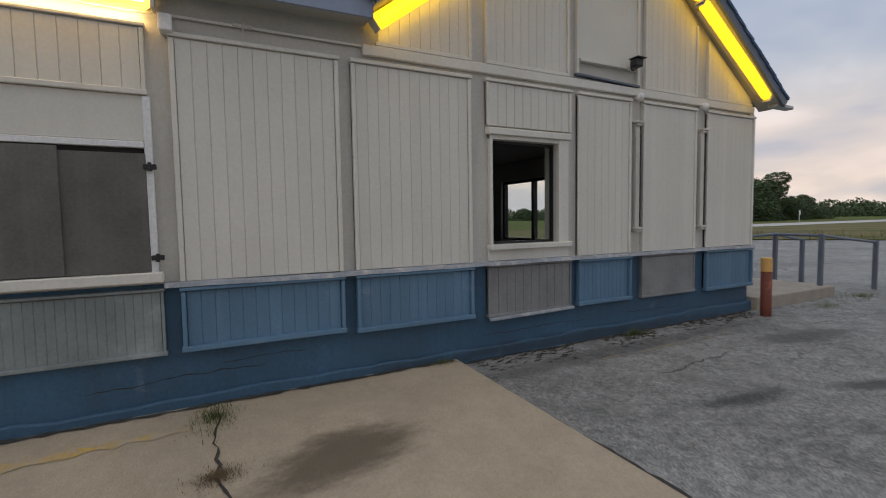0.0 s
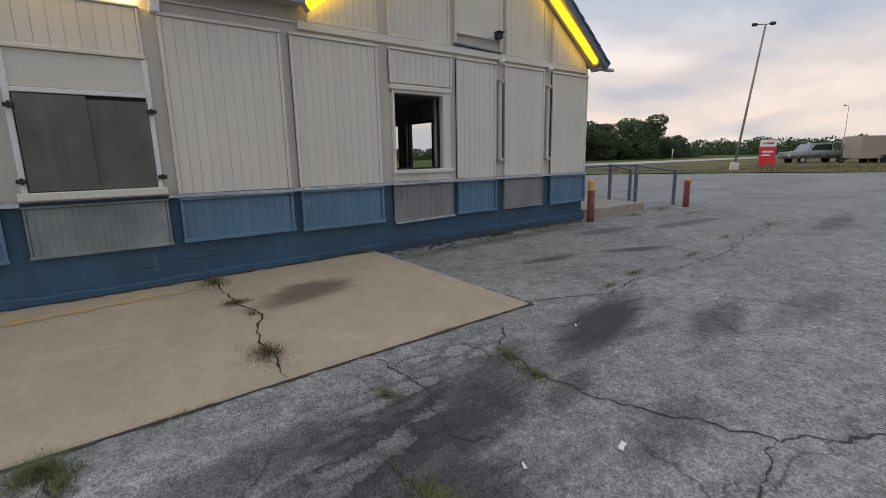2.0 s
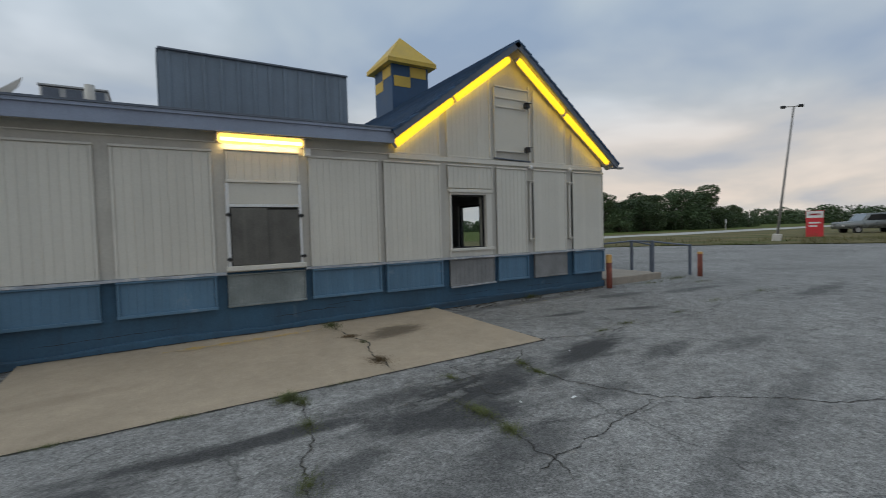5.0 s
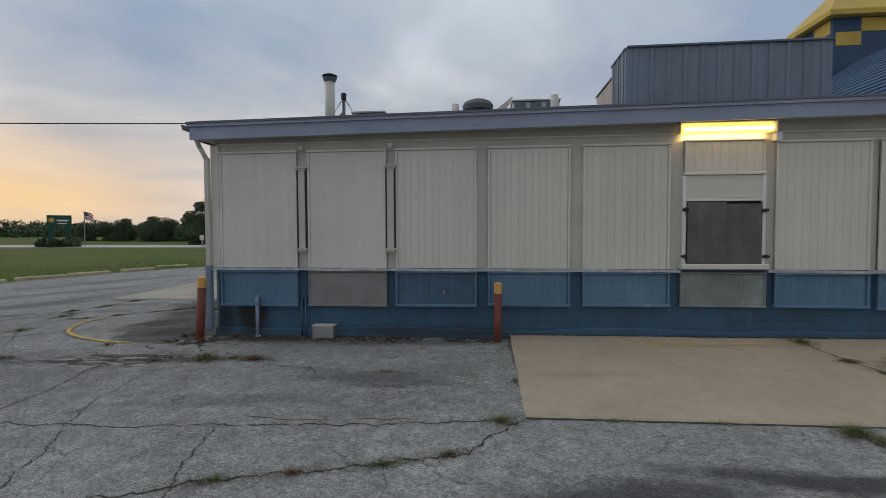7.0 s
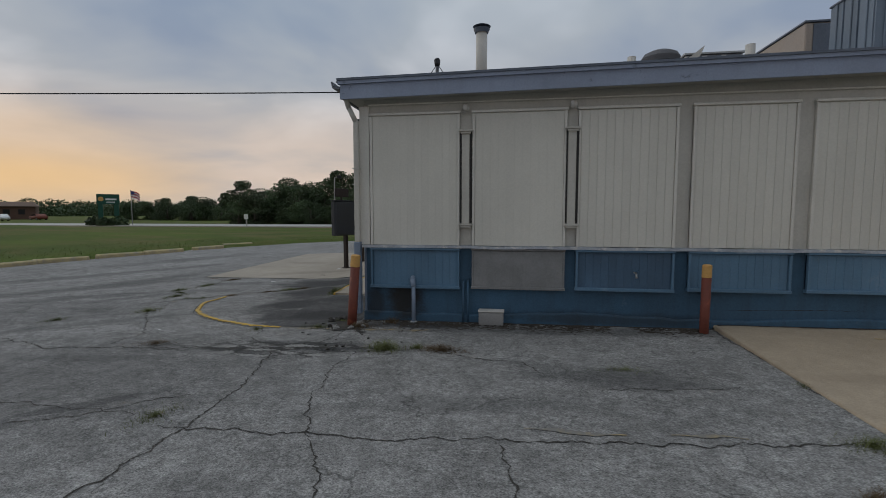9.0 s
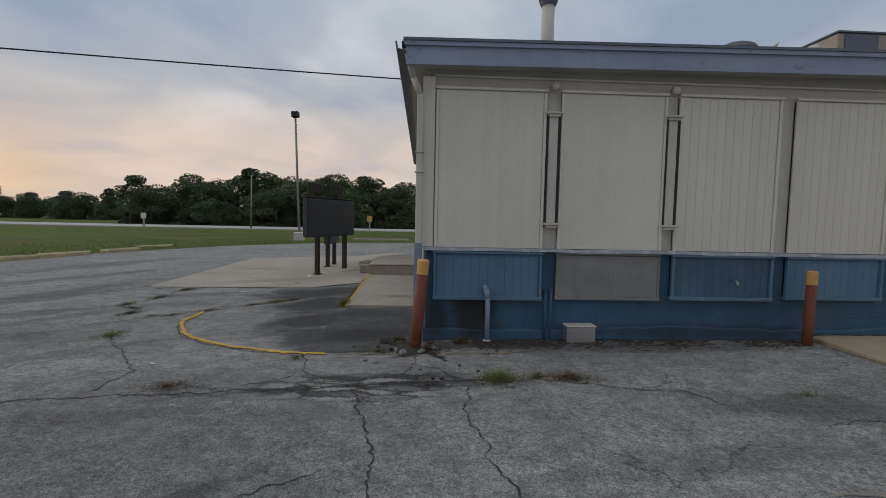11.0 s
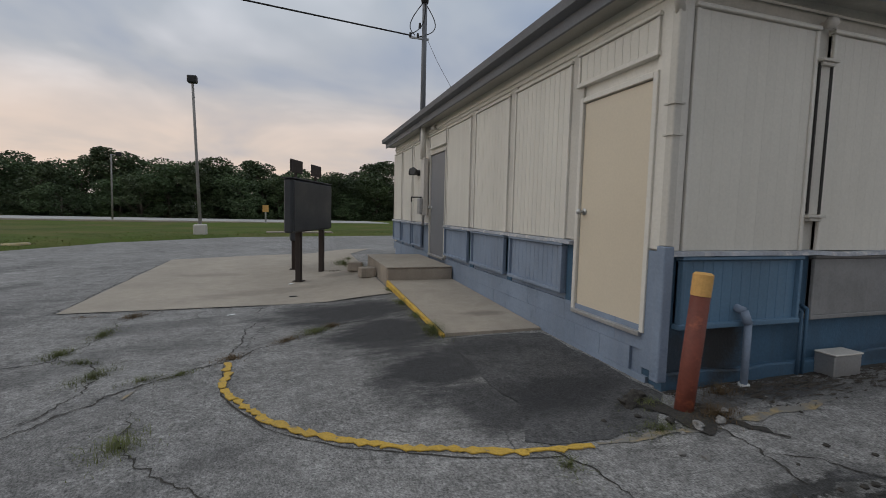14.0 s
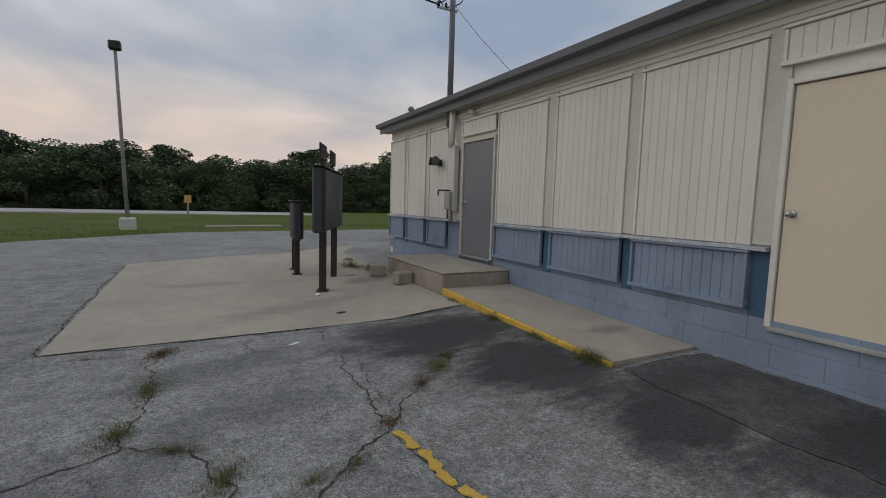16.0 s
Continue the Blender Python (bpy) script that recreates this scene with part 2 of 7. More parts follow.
        pick = node(nt, "ShaderNodeSeparateColor")
        link(nt, cell.outputs["Color"], pick.inputs[0])
        pale = ramp(nt, [(0.52, (0, 0, 0)), (0.62, (0.9, 0.9, 0.9))])
        link(nt, pick.outputs[0], pale.inputs[0])
        worn = node(nt, "ShaderNodeVectorMath", operation="SCALE")
        worn.inputs[0].default_value = (0.30, 0.292, 0.28)
        link(nt, r2.outputs[0], worn.inputs["Scale"])
        col = mixc(nt, math_(nt, "MULTIPLY", pale.outputs[0], zone), col, worn.outputs[0])
        rg = ramp(nt, [(0.02, (0.9, 0.9, 0.9)), (0.13, (0, 0, 0))])
        link(nt, gator.outputs["Distance"], rg.inputs[0])
        ga = math_(nt, "MULTIPLY", rg.outputs[0], zone)
        col = mixc(nt, ga, col, crack_col)
        height = math_(nt, "SUBTRACT", height, math_(nt, "MULTIPLY", ga, 1.2))
        wob = node(nt, "ShaderNodeTexNoise", ins={"Scale": 2.4, "Detail": 5.0, "Roughness": 0.6})
        link(nt, pos, wob.inputs["Vector"])
        shift = node(nt, "ShaderNodeVectorMath", operation="MULTIPLY_ADD")
        shift.inputs[1].default_value = (0.55, 0.55, 0)
        link(nt, wob.outputs["Color"], shift.inputs[0])
        link(nt, pos, shift.inputs[2])
        flatn = node(nt, "ShaderNodeVectorMath", operation="MULTIPLY")
        flatn.inputs[1].default_value = (1, 1, 0)
        link(nt, shift.outputs[0], flatn.inputs[0])
        vor = node(nt, "ShaderNodeTexVoronoi", feature="DISTANCE_TO_EDGE", ins={"Scale": 0.62})
        link(nt, flatn.outputs[0], vor.inputs["Vector"])
        rc = ramp(nt, [(0.0, (0.85, 0.85, 0.85)), (0.0055, (0, 0, 0))])
        link(nt, vor.outputs["Distance"], rc.inputs[0])
        where = ramp(nt, [(0.47, (0, 0, 0)), (0.56, (0.75, 0.75, 0.75))])
        link(nt, n1.outputs[0], where.inputs[0])
        cr = math_(nt, "MULTIPLY", rc.outputs[0], where.outputs[0])
        col = mixc(nt, cr, col, crack_col)
        height = math_(nt, "SUBTRACT", height, math_(nt, "MULTIPLY", cr, 1.5))
    link(nt, col, bsdf.inputs["Base Color"])
    bsdf.inputs["Roughness"].default_value = 0.88
    bsdf.inputs["Specular IOR Level"].default_value = 0.3
    bp = node(nt, "ShaderNodeBump", ins={"Strength": 0.7, "Distance": 0.012})
    link(nt, height, bp.inputs["Height"])
    link(nt, bp.outputs[0], bsdf.inputs["Normal"])
    return m


def glow(name, col, strength):
    m = bpy.data.materials.new(name)
    m.use_nodes = True
    b = m.node_tree.nodes["Principled BSDF"]
    b.inputs["Base Color"].default_value = (*col, 1)
    b.inputs["Emission Color"].default_value = (*col, 1)
    b.inputs["Emission Strength"].default_value = strength
    b.inputs["Roughness"].default_value = 0.4
    return m


def glass_material(name, tint=(0.9, 0.93, 0.92)):
    m = bpy.data.materials.new(name)
    m.use_nodes = True
    nt = m.node_tree
    b = nt.nodes["Principled BSDF"]
    b.inputs["Base Color"].default_value = (*tint, 1)
    b.inputs["Transmission Weight"].default_value = 1.0
    b.inputs["Roughness"].default_value = 0.02
    b.inputs["IOR"].default_value = 1.05
    return m


FAILED = [(-9.25, 2.60, 1.0, 0.36, 4, 1.0), (-10.6, 2.5, 0.8, 0.16, 5, 0.6), (0.55, 0.75, 0.8, 0.28, 15, 0.6), (-0.2, 0.35, 0.6, 0.4, 10, 0.6), (3.2, 1.5, 0.8, 0.3, 0, 0.35), (-9.1, 3.5, 0.7, 0.2, 0, 0.6), (-11.2, 6.6, 0.7, 0.25, 35, 0.5)]
# includes broad weak patches darkening the west lot and bands along the wall's foot
ASPHALT_SPOTS = [
    (2.0, 0.45, 1.05, 0.27, 16, 0.92), (1.8, 0.22, 0.65, 0.10, -10, 0.6), (2.75, -0.12, 0.7, 0.2, 8, 0.6), (3.6, -0.5, 0.9, 0.2, -5, 0.4), (0.95, -0.02, 0.5, 0.12, 14, 0.6), (0.95, -0.62, 0.55, 0.20, 8, 0.5), (0.05, 0.2, 0.95, 0.46, 12, 0.9), (-0.5, -0.2, 1.0, 0.36, -15, 0.85), (-0.75, 0.45, 0.9, 0.22, 8, 0.6), (0.7, 0.45, 0.55, 0.16, 20, 0.7),
    (3.5, 2.20, 0.60, 0.14, -8, 0.8), (4.75, 1.80, 0.62, 0.13, -20, 0.75), (3.7, 3.60, 2.6, 0.16, 1, 0.45), (5.9, 2.9, 0.8, 0.2, -10, 0.55), (7.6, 2.4, 1.2, 0.2, -5, 0.55), (9.6, 0.6, 1.6, 0.25, 5, 0.5),
    (-2.0, 0.26, 1.45, 0.16, -4, 0.85), (-3.5, 0.02, 0.95, 0.22, 6, 0.75), (-0.35, -0.40, 0.60, 0.20, -10, 0.65), (-1.6, -0.55, 0.5, 0.16, 20, 0.55), (-0.3, -0.95, 0.8, 0.3, 10, 0.6), (-1.6, -1.4, 1.5, 0.35, 10, 0.45),
    (1.4, -1.8, 2.4, 0.18, 10, 0.40), (-4.8, -0.9, 2.0, 0.25, 5, 0.45), (-3.2, -2.2, 2.5, 0.4, 10, 0.4), (6.5, -2.0, 3.0, 0.4, 15, 0.4),
    (-5.9, 2.15, 0.95, 0.30, -6, 0.5), (-6.2, 3.75, 2.6, 0.22, 1, 0.5), (-6.9, 1.4, 1.2, 0.18, 8, 0.35),
    (-10.2, 0.95, 0.75, 0.12, 38, 0.7), (-10.6, 0.45, 0.8, 0.14, 38, 0.6), (-11.6, 1.0, 3.6, 1.9, 25, 0.36), (-15.0, 3.0, 3.4, 1.5, 30, 0.36), (-9.6, 2.62, 0.75, 0.30, 10, 0.80), (-8.75, 2.75, 0.55, 0.24, -10, 0.85), (-11.2, 2.05, 1.3, 0.16, 8, 0.5),
    (-12.8, 3.3, 1.8, 0.2, 35, 0.4), (-13.6, 5.5, 1.8, 0.25, 60, 0.4), (-16.0, 6.0, 3.2, 0.4, 58, 0.5), (-17.2, 8.6, 3.6, 0.35, 60, 0.45), (-17.5, 12.0, 3.0, 0.5, 70, 0.4),
    (-10.8, 7.5, 1.2, 1.0, 0, 0.95), (-10.5, 6.3, 0.8, 0.9, 0, 0.95), (-10.35, 5.0, 0.50, 0.80, -20, 0.95), (-10.45, 5.9, 0.6, 0.8, 10, 0.9), (-10.7, 4.75, 0.30, 0.22, 30, 0.8), (-11.25, 7.7, 0.75, 0.6, 20, 0.85), (-10.15, 4.2, 0.35, 0.7, 10, 0.85), (-10.0, 5.2, 0.35, 0.7, 0, 0.9), (-7.9, 3.82, 1.3, 0.18, 0, 0.85), (-15.6, 7.2, 2.4, 0.5, 72, 0.5), (-14.7, 5.3, 1.4, 0.4, 40, 0.5), (-13.0, 7.4, 0.9, 0.3, 20, 0.4), (-12.8, 6.4, 0.5, 0.3, 0, 0.35),
]
M_ASPHALT = ground_material("old_asphalt", (0.252, 0.245, 0.238), (0.040, 0.040, 0.042), ASPHALT_SPOTS, speck=0.6, var=0.24, mid=0.30, light=(0.38, 0.375, 0.36))
M_SLAB = ground_material("tan_concrete", (0.405, 0.328, 0.243), (0.11, 0.085, 0.06), [(0.42, 2.85, 0.62, 0.30, 15, 0.85), (-3.4, 2.3, 0.7, 0.15, 5, 0.2)],
                         speck=0.10, speck_scale=60.0, fine_cracks=False, var=0.10, vscale=0.8)
M_SLAB2 = ground_material("grey_concrete", (0.37, 0.325, 0.27), (0.14, 0.12, 0.10), [(-12.0, 9.4, 1.2, 0.3, 20, 0.35), (-10.6, 10.8, 0.5, 0.3, 0, 0.5), (-13.0, 11.5, 0.6, 0.25, 0, 0.3), (-9.2, 6.6, 0.3, 0.15, 0, 0.5)],
                          speck=0.12, speck_scale=60.0, fine_cracks=False, var=0.12, vscale=0.9)
M_ROAD = ground_material("pale_road", (0.42, 0.41, 0.40), (0.25, 0.25, 0.25), [(0, 60, 5, 1, 0, 0.2)], speck=0.08, speck_scale=20.0, fine_cracks=False, var=0.08, vscale=0.1)
M_PATCH = ground_material("sealed_asphalt", (0.088, 0.087, 0.088), (0.030, 0.030, 0.032), [(-9.5, 4.25, 0.6, 0.35, 10, 0.8), (-9.6, 5.4, 0.5, 0.25, 0, 0.4)], speck=0.55, fine_cracks=False, var=0.25, mid=0.3, light=(0.17, 0.168, 0.165))
M_CRACK = material("crack_dirt", (0.045, 0.041, 0.036), 0.95, var=0.3, grain=0.4)
M_WHITE = material("white_siding", (0.635, 0.61, 0.548), 0.55, var=0.05, scale=0.8, grain=0.04, bump=0.05, streak=0.10, streak_col=(0.42, 0.39, 0.33), each=0.025)
M_TRIM = material("white_trim", (0.65, 0.625, 0.57), 0.5, var=0.07, grain=0.05, bump=0.06, streak=0.18, streak_col=(0.36, 0.33, 0.28), blotch=(0.35, 0.32, 0.28), blotch_at=(0.66, 0.8), blotch_scale=9.0)
M_POST = material("grey_post_paint", (0.53, 0.505, 0.455), 0.65, var=0.08, grain=0.06, bump=0.12, streak=0.18, streak_col=(0.25, 0.23, 0.20))
M_BLUE = material("blue_siding", (0.102, 0.190, 0.285), 0.55, var=0.14, scale=1.2, grain=0.06, bump=0.06, streak=0.35, streak_col=(0.19, 0.27, 0.36), each=0.06,
                  blotch=(0.24, 0.30, 0.37), blotch_at=(0.60, 0.76), blotch_scale=2.4)
M_BLUEDARK = material("blue_foundation_paint", (0.046, 0.102, 0.166), 0.7, var=0.2, scale=1.3, grain=0.1, bump=0.3, bscale=40, streak=0.35, streak_col=(0.035, 0.04, 0.045),
                      blotch=(0.15, 0.20, 0.25), blotch_at=(0.62, 0.78), blotch_scale=2.0)
# dark stain near the standpipe, and two long dark bands low on the wall
base_nt = M_BLUEDARK.node_tree
base_in = base_nt.nodes["Principled BSDF"].inputs["Base Color"]
dark_marks = spot_mask(base_nt, node(base_nt, "ShaderNodeNewGeometry").outputs["Position"], [(-8.20, 0.55, 0.30, 0.40, 0, 0.97), (-8.62, 0.40, 0.16, 0.26, 0, 0.7), (-5.4, 0.30, 1.6, 0.10, 0, 0.55), (3.5, 0.34, 2.6, 0.07, 0, 0.5)], 0.7, 5.0, True)
link(base_nt, mixc(base_nt, dark_marks, base_in.links[0].from_socket, (0.022, 0.022, 0.022)), base_in)
M_BLUEGREY = material("faded_blue_grey_paint", (0.20, 0.25, 0.33), 0.65, var=0.16, scale=1.6, grain=0.08, bump=0.15, streak=0.3, streak_col=(0.28, 0.31, 0.35), blotch=(0.10, 0.14, 0.20), blotch_at=(0.58, 0.75))
M_RAIL = material("weathered_rail_paint", (0.34, 0.36, 0.40), 0.6, var=0.25, scale=3.0, grain=0.15, bump=0.2, blotch=(0.60, 0.58, 0.55), blotch_at=(0.52, 0.66), blotch_scale=7.0)
M_BLUENAVY = material("dark_blue_siding", (0.070, 0.125, 0.195), 0.6, var=0.2, scale=1.4, grain=0.08, bump=0.08, streak=0.4, streak_col=(0.05, 0.08, 0.12), each=0.06, blotch=(0.28, 0.31, 0.34), blotch_at=(0.64, 0.8), blotch_scale=3.0)
M_SLABYEL = material("thin_yellow_paint", (0.50, 0.33, 0.09), 0.85, var=0.15, grain=0.15, blotch=(0.435, 0.35, 0.257), blotch_at=(0.40, 0.58), blotch_scale=7.0)
M_COVER = material("grey_cover_board", (0.222, 0.221, 0.222), 0.75, var=0.2, scale=2.2, grain=0.08, bump=0.2, streak=0.3, streak_col=(0.32, 0.31, 0.30), blotch=(0.36, 0.35, 0.34), blotch_at=(0.60, 0.78))
M_COVERTEAL = material("teal_grey_cover", (0.20, 0.225, 0.225), 0.7, var=0.22, scale=2.0, grain=0.08, bump=0.15, streak=0.45, streak_col=(0.30, 0.32, 0.32), blotch=(0.38, 0.40, 0.40), blotch_at=(0.58, 0.75))
M_SHUTTER = material("grey_shutter_board", (0.115, 0.11, 0.10), 0.7, var=0.3, scale=2.5, grain=0.12, bump=0.15, streak=0.4, streak_col=(0.20, 0.19, 0.17))
M_FASCIA = material("lavender_grey_fascia", (0.27, 0.31, 0.41), 0.5, var=0.12, scale=1.2, grain=0.06, bump=0.08, streak=0.2, streak_col=(0.16, 0.18, 0.22), blotch=(0.13, 0.15, 0.19), blotch_at=(0.62, 0.70), blotch_scale=5.0)
M_DRIP = material("dark_drip_edge", (0.13, 0.15, 0.19), 0.5, metal=0.2, var=0.2, grain=0.1)
M_FASCIAW = material("dark_grey_fascia", (0.15, 0.155, 0.17), 0.55, var=0.15, grain=0.08, streak=0.2, streak_col=(0.09, 0.09, 0.10))
M_SHINGLE = material("grey_roof_shingle", (0.13, 0.13, 0.14), 0.9, var=0.2, grain=0.25, gscale=120, bump=0.4, each=0.15)
M_ROOFBLUE = material("blue_roof_shingle", (0.050, 0.095, 0.175), 0.75, var=0.2, scale=2.0, grain=0.2, gscale=60, bump=0.3, each=0.10)
M_ROOFFLAT = material("flat_roof_felt", (0.20, 0.20, 0.21), 0.9, var=0.2, grain=0.2, bump=0.3)
M_SCREEN = material("blue_grey_metal_siding", (0.165, 0.205, 0.26), 0.5, metal=0.15, var=0.15, scale=1.5, grain=0.06, bump=0.05, streak=0.25, streak_col=(0.09, 0.11, 0.14), each=0.05)
M_CUPBLUE = material("navy_cupola_paint", (0.035, 0.075, 0.15), 0.6, var=0.15, grain=0.08)
M_CUPYEL = material("mustard_roof_paint", (0.55, 0.38, 0.07), 0.6, var=0.12, grain=0.08, bump=0.15, streak=0.2, streak_col=(0.30, 0.22, 0.06))
M_SOFFIT = material("soffit_paint", (0.40, 0.39, 0.35), 0.7, var=0.12, grain=0.06)
M_CREAM = material("cream_door_paint", (0.62, 0.545, 0.425), 0.45, var=0.04, scale=1.0, grain=0.03, bump=0.03)
M_GREYDOOR = material("grey_door_paint", (0.175, 0.18, 0.195), 0.5, var=0.08, grain=0.05, bump=0.05, streak=0.15, streak_col=(0.25, 0.25, 0.26))
M_DARKLINE = material("dark_gap", (0.03, 0.028, 0.026), 0.8)
M_STEEL = material("dull_steel", (0.45, 0.45, 0.44), 0.35, metal=0.9, var=0.15)
M_GALV = material("galvanised_metal", (0.42, 0.42, 0.42), 0.45, metal=0.7, var=0.15, grain=0.1)
M_PALEMETAL = material("pale_painted_metal", (0.56, 0.53, 0.49), 0.5, var=0.1, grain=0.06)
M_BLACK = material("black_metal", (0.022, 0.022, 0.024), 0.5, var=0.2, grain=0.1)
M_MENU = material("charcoal_sign_cabinet", (0.040, 0.043, 0.049), 0.55, var=0.15, grain=0.08)
M_RUSTBROWN = material("dark_brown_steel", (0.034, 0.024, 0.020), 0.7, var=0.25, grain=0.15)
M_BOLLARD = material("rust_red_paint", (0.165, 0.046, 0.030), 0.65, var=0.2, scale=5, grain=0.1, bump=0.2, blotch=(0.33, 0.10, 0.05), blotch_at=(0.56, 0.7), blotch_scale=7.0)
M_BOLYEL = material("ochre_yellow_paint", (0.60, 0.345, 0.11), 0.6, var=0.12, grain=0.08, bump=0.15)
M_YELLOWLINE = material("worn_yellow_paint", (0.54, 0.345, 0.06), 0.75, var=0.2, grain=0.2, gscale=70, bump=0.3, blotch=(0.17, 0.16, 0.15), blotch_at=(0.60, 0.66), blotch_scale=12.0)
M_FADEDYEL = material("ghost_yellow_paint", (0.34, 0.26, 0.14), 0.85, var=0.2, grain=0.3, blotch=(0.20, 0.19, 0.175), blotch_at=(0.36, 0.54), blotch_scale=6.0)
M_PLATE = material("broken_pale_asphalt", (0.23, 0.224, 0.215), 0.9, var=0.25, scale=3.0, grain=0.35, gscale=85, bump=0.5, bscale=85, each=0.18)
M_KERB = material("yellowed_kerb_concrete", (0.44, 0.36, 0.20), 0.85, var=0.25, scale=4, grain=0.2, bump=0.3, blotch=(0.30, 0.28, 0.24), blotch_at=(0.5, 0.65), blotch_scale=5.0)
M_CONC = material("weathered_concrete", (0.33, 0.285, 0.235), 0.9, var=0.2, scale=2.5, grain=0.12, bump=0.35, bscale=50, streak=0.3, streak_col=(0.15, 0.12, 0.10))
M_LEAF = material("tree_leaves", (0.058, 0.090, 0.038), 0.7, var=0.4, scale=0.35, grain=0.3, gscale=3.0, bump=0.0, each=0.25)
M_LEAF2 = material("oak_leaves", (0.066, 0.094, 0.040), 0.7, var=0.4, scale=0.35, grain=0.3, gscale=3.0, bump=0.0, each=0.25)
M_BARK = material("tree_bark", (0.09, 0.075, 0.06), 0.9, var=0.25, grain=0.2, bump=0.4, bscale=20)
M_GRASS = material("field_grass", (0.074, 0.104, 0.020), 0.95, var=0.3, scale=0.15, grain=0.3, gscale=22.0, bump=0.6, bscale=40, spec=0.1, blotch=(0.135, 0.115, 0.045), blotch_at=(0.46, 0.70), blotch_scale=0.25)
M_WEED = material("green_weed", (0.105, 0.118, 0.040), 0.8, var=0.3, scale=6, grain=0.2, bump=0.0, each=0.2)
M_WEEDDRY = material("dry_weed", (0.125, 0.085, 0.045), 0.85, var=0.3, scale=6, grain=0.2, bump=0.0, each=0.2)
M_VERGE = material("verge_weeds", (0.13, 0.12, 0.05), 0.9, var=0.4, scale=0.6, grain=0.3, gscale=5, bump=0.0, spec=0.1)
M_DRYGRASS = material("dry_verge_grass", (0.145, 0.125, 0.062), 0.95, var=0.3, scale=0.2, grain=0.3, gscale=22.0, bump=0.6, bscale=40, spec=0.1, blotch=(0.075, 0.088, 0.030), blotch_at=(0.5, 0.66), blotch_scale=0.22)
M_DIRT = material("dark_soil", (0.05, 0.042, 0.034), 0.95, var=0.3, grain=0.3, bump=0.5)
M_GLASS = glass_material("window_glass")
M_INTERIOR = material("dark_interior_paint", (0.10, 0.09, 0.08), 0.8, var=0.1)
M_CEILING = material("dining_room_ceiling", (0.16, 0.15, 0.14), 0.9, var=0.1)
M_CORE = glow("hot_lamp_core", (1.0, 0.80, 0.42), 2.2)
M_TUBE = glow("yellow_neon_cover", (1.0, 0.60, 0.015), 1.35)
M_LAMP = glow("warm_fluorescent_cover", (1.0, 0.62, 0.12), 1.6)
M_WIRE = material("black_cable", (0.015, 0.015, 0.016), 0.6)
M_WOODPOLE = material("grey_pole", (0.26, 0.25, 0.24), 0.8, var=0.2, grain=0.2)
M_GREENSIGN = material("green_sign_sheet", (0.006, 0.065, 0.045), 0.4, var=0.05)
M_REDSIGN = material("red_sign_panel", (0.55, 0.035, 0.045), 0.4, var=0.05)
M_WHITEPLAIN = material("white_plastic", (0.72, 0.72, 0.72), 0.4, var=0.05)
M_GREYCAR = material("grey_car_paint", (0.20, 0.215, 0.22), 0.3, metal=0.3, var=0.05)
M_WHITECAR = material("white_car_paint", (0.70, 0.71, 0.72), 0.3, var=0.03)
M_CARGLASS = material("dark_car_glass", (0.012, 0.015, 0.018), 0.1, var=0.05)
# the sky's reflection is put into this pale windscreen colour
M_SCREENGLASS = material("windscreen_painted_sky", (0.30, 0.33, 0.36), 0.12, metal=0.6, var=0.05)
M_TYRE = material("tyre_rubber", (0.02, 0.02, 0.02), 0.9)
M_TRAILER = material("taupe_trailer_panel", (0.36, 0.30, 0.255), 0.45, metal=0.1, var=0.06)
M_FLAGRED = material("flag_red_cloth", (0.45, 0.06, 0.07), 0.8)
M_FLAGBLUE = material("flag_blue_cloth", (0.05, 0.07, 0.22), 0.8)
M_BROWNROOF = material("brown_roof", (0.16, 0.11, 0.085), 0.85, var=0.15)
M_BRICKTAN = material("tan_brick_wall", (0.11, 0.065, 0.05), 0.85, var=0.15, grain=0.15)


# ---------- building helpers ----------
def ease(k):
    k = max(0.0, min(1.0, k))
    return k * k * (3 - 2 * k)


def gz(x, y):
    """Height of the lot: it climbs gently to the east and north, dips round the menu boards and falls away past the building."""
    y2 = min(y, 14.0)
    z = 0.2126 + 0.00847 * max(-22.0, min(x, 9.0)) + 0.01024 * max(-12.0, y2)
    if y > 14.0:
        z -= 0.011 * min(y - 14.0, 22.0)
    return z - 0.11 * ease((-9.9 - x) / 1.4) * ease((y - 4.0) / 4.0) * ease((x + 20.0) / 4.0) * ease((24.0 - y) / 8.0)


def box(bm, x0, x1, y0, y1, z0, z1, bevel=0.0):
    """A box into bm, its edges softened by bevel."""
    r = bmesh.ops.create_cube(bm, size=1.0, matrix=Matrix.Translation(((x0 + x1) / 2, (y0 + y1) / 2, (z0 + z1) / 2)) @ Matrix.Diagonal((x1 - x0, y1 - y0, z1 - z0, 1)))
    if bevel:
        edges = list({e for v in r["verts"] for e in v.link_edges})
        bmesh.ops.bevel(bm, geom=edges, offset=bevel, segments=1, affect="EDGES")
    return bm


def cyl(bm, a, b, r0, r1=None, seg=12):
    """A closed round bar from a to b."""
    a, b = Vector(a), Vector(b)
    d = b - a
    m = Matrix.Translation((a + b) / 2) @ d.to_track_quat("Z", "Y").to_matrix().to_4x4()
    bmesh.ops.create_cone(bm, cap_ends=True, segments=seg, radius1=r0, radius2=r0 if r1 is None else r1, depth=d.length, matrix=m)
    return bm


def ball(bm, c, r, sx=1.0, sy=1.0, sz=1.0, seg=12):
    bmesh.ops.create_uvsphere(bm, u_segments=seg, v_segments=max(6, seg // 2), radius=r, matrix=Matrix.Translation(c) @ Matrix.Diagonal((sx, sy, sz, 1)))
    return bm


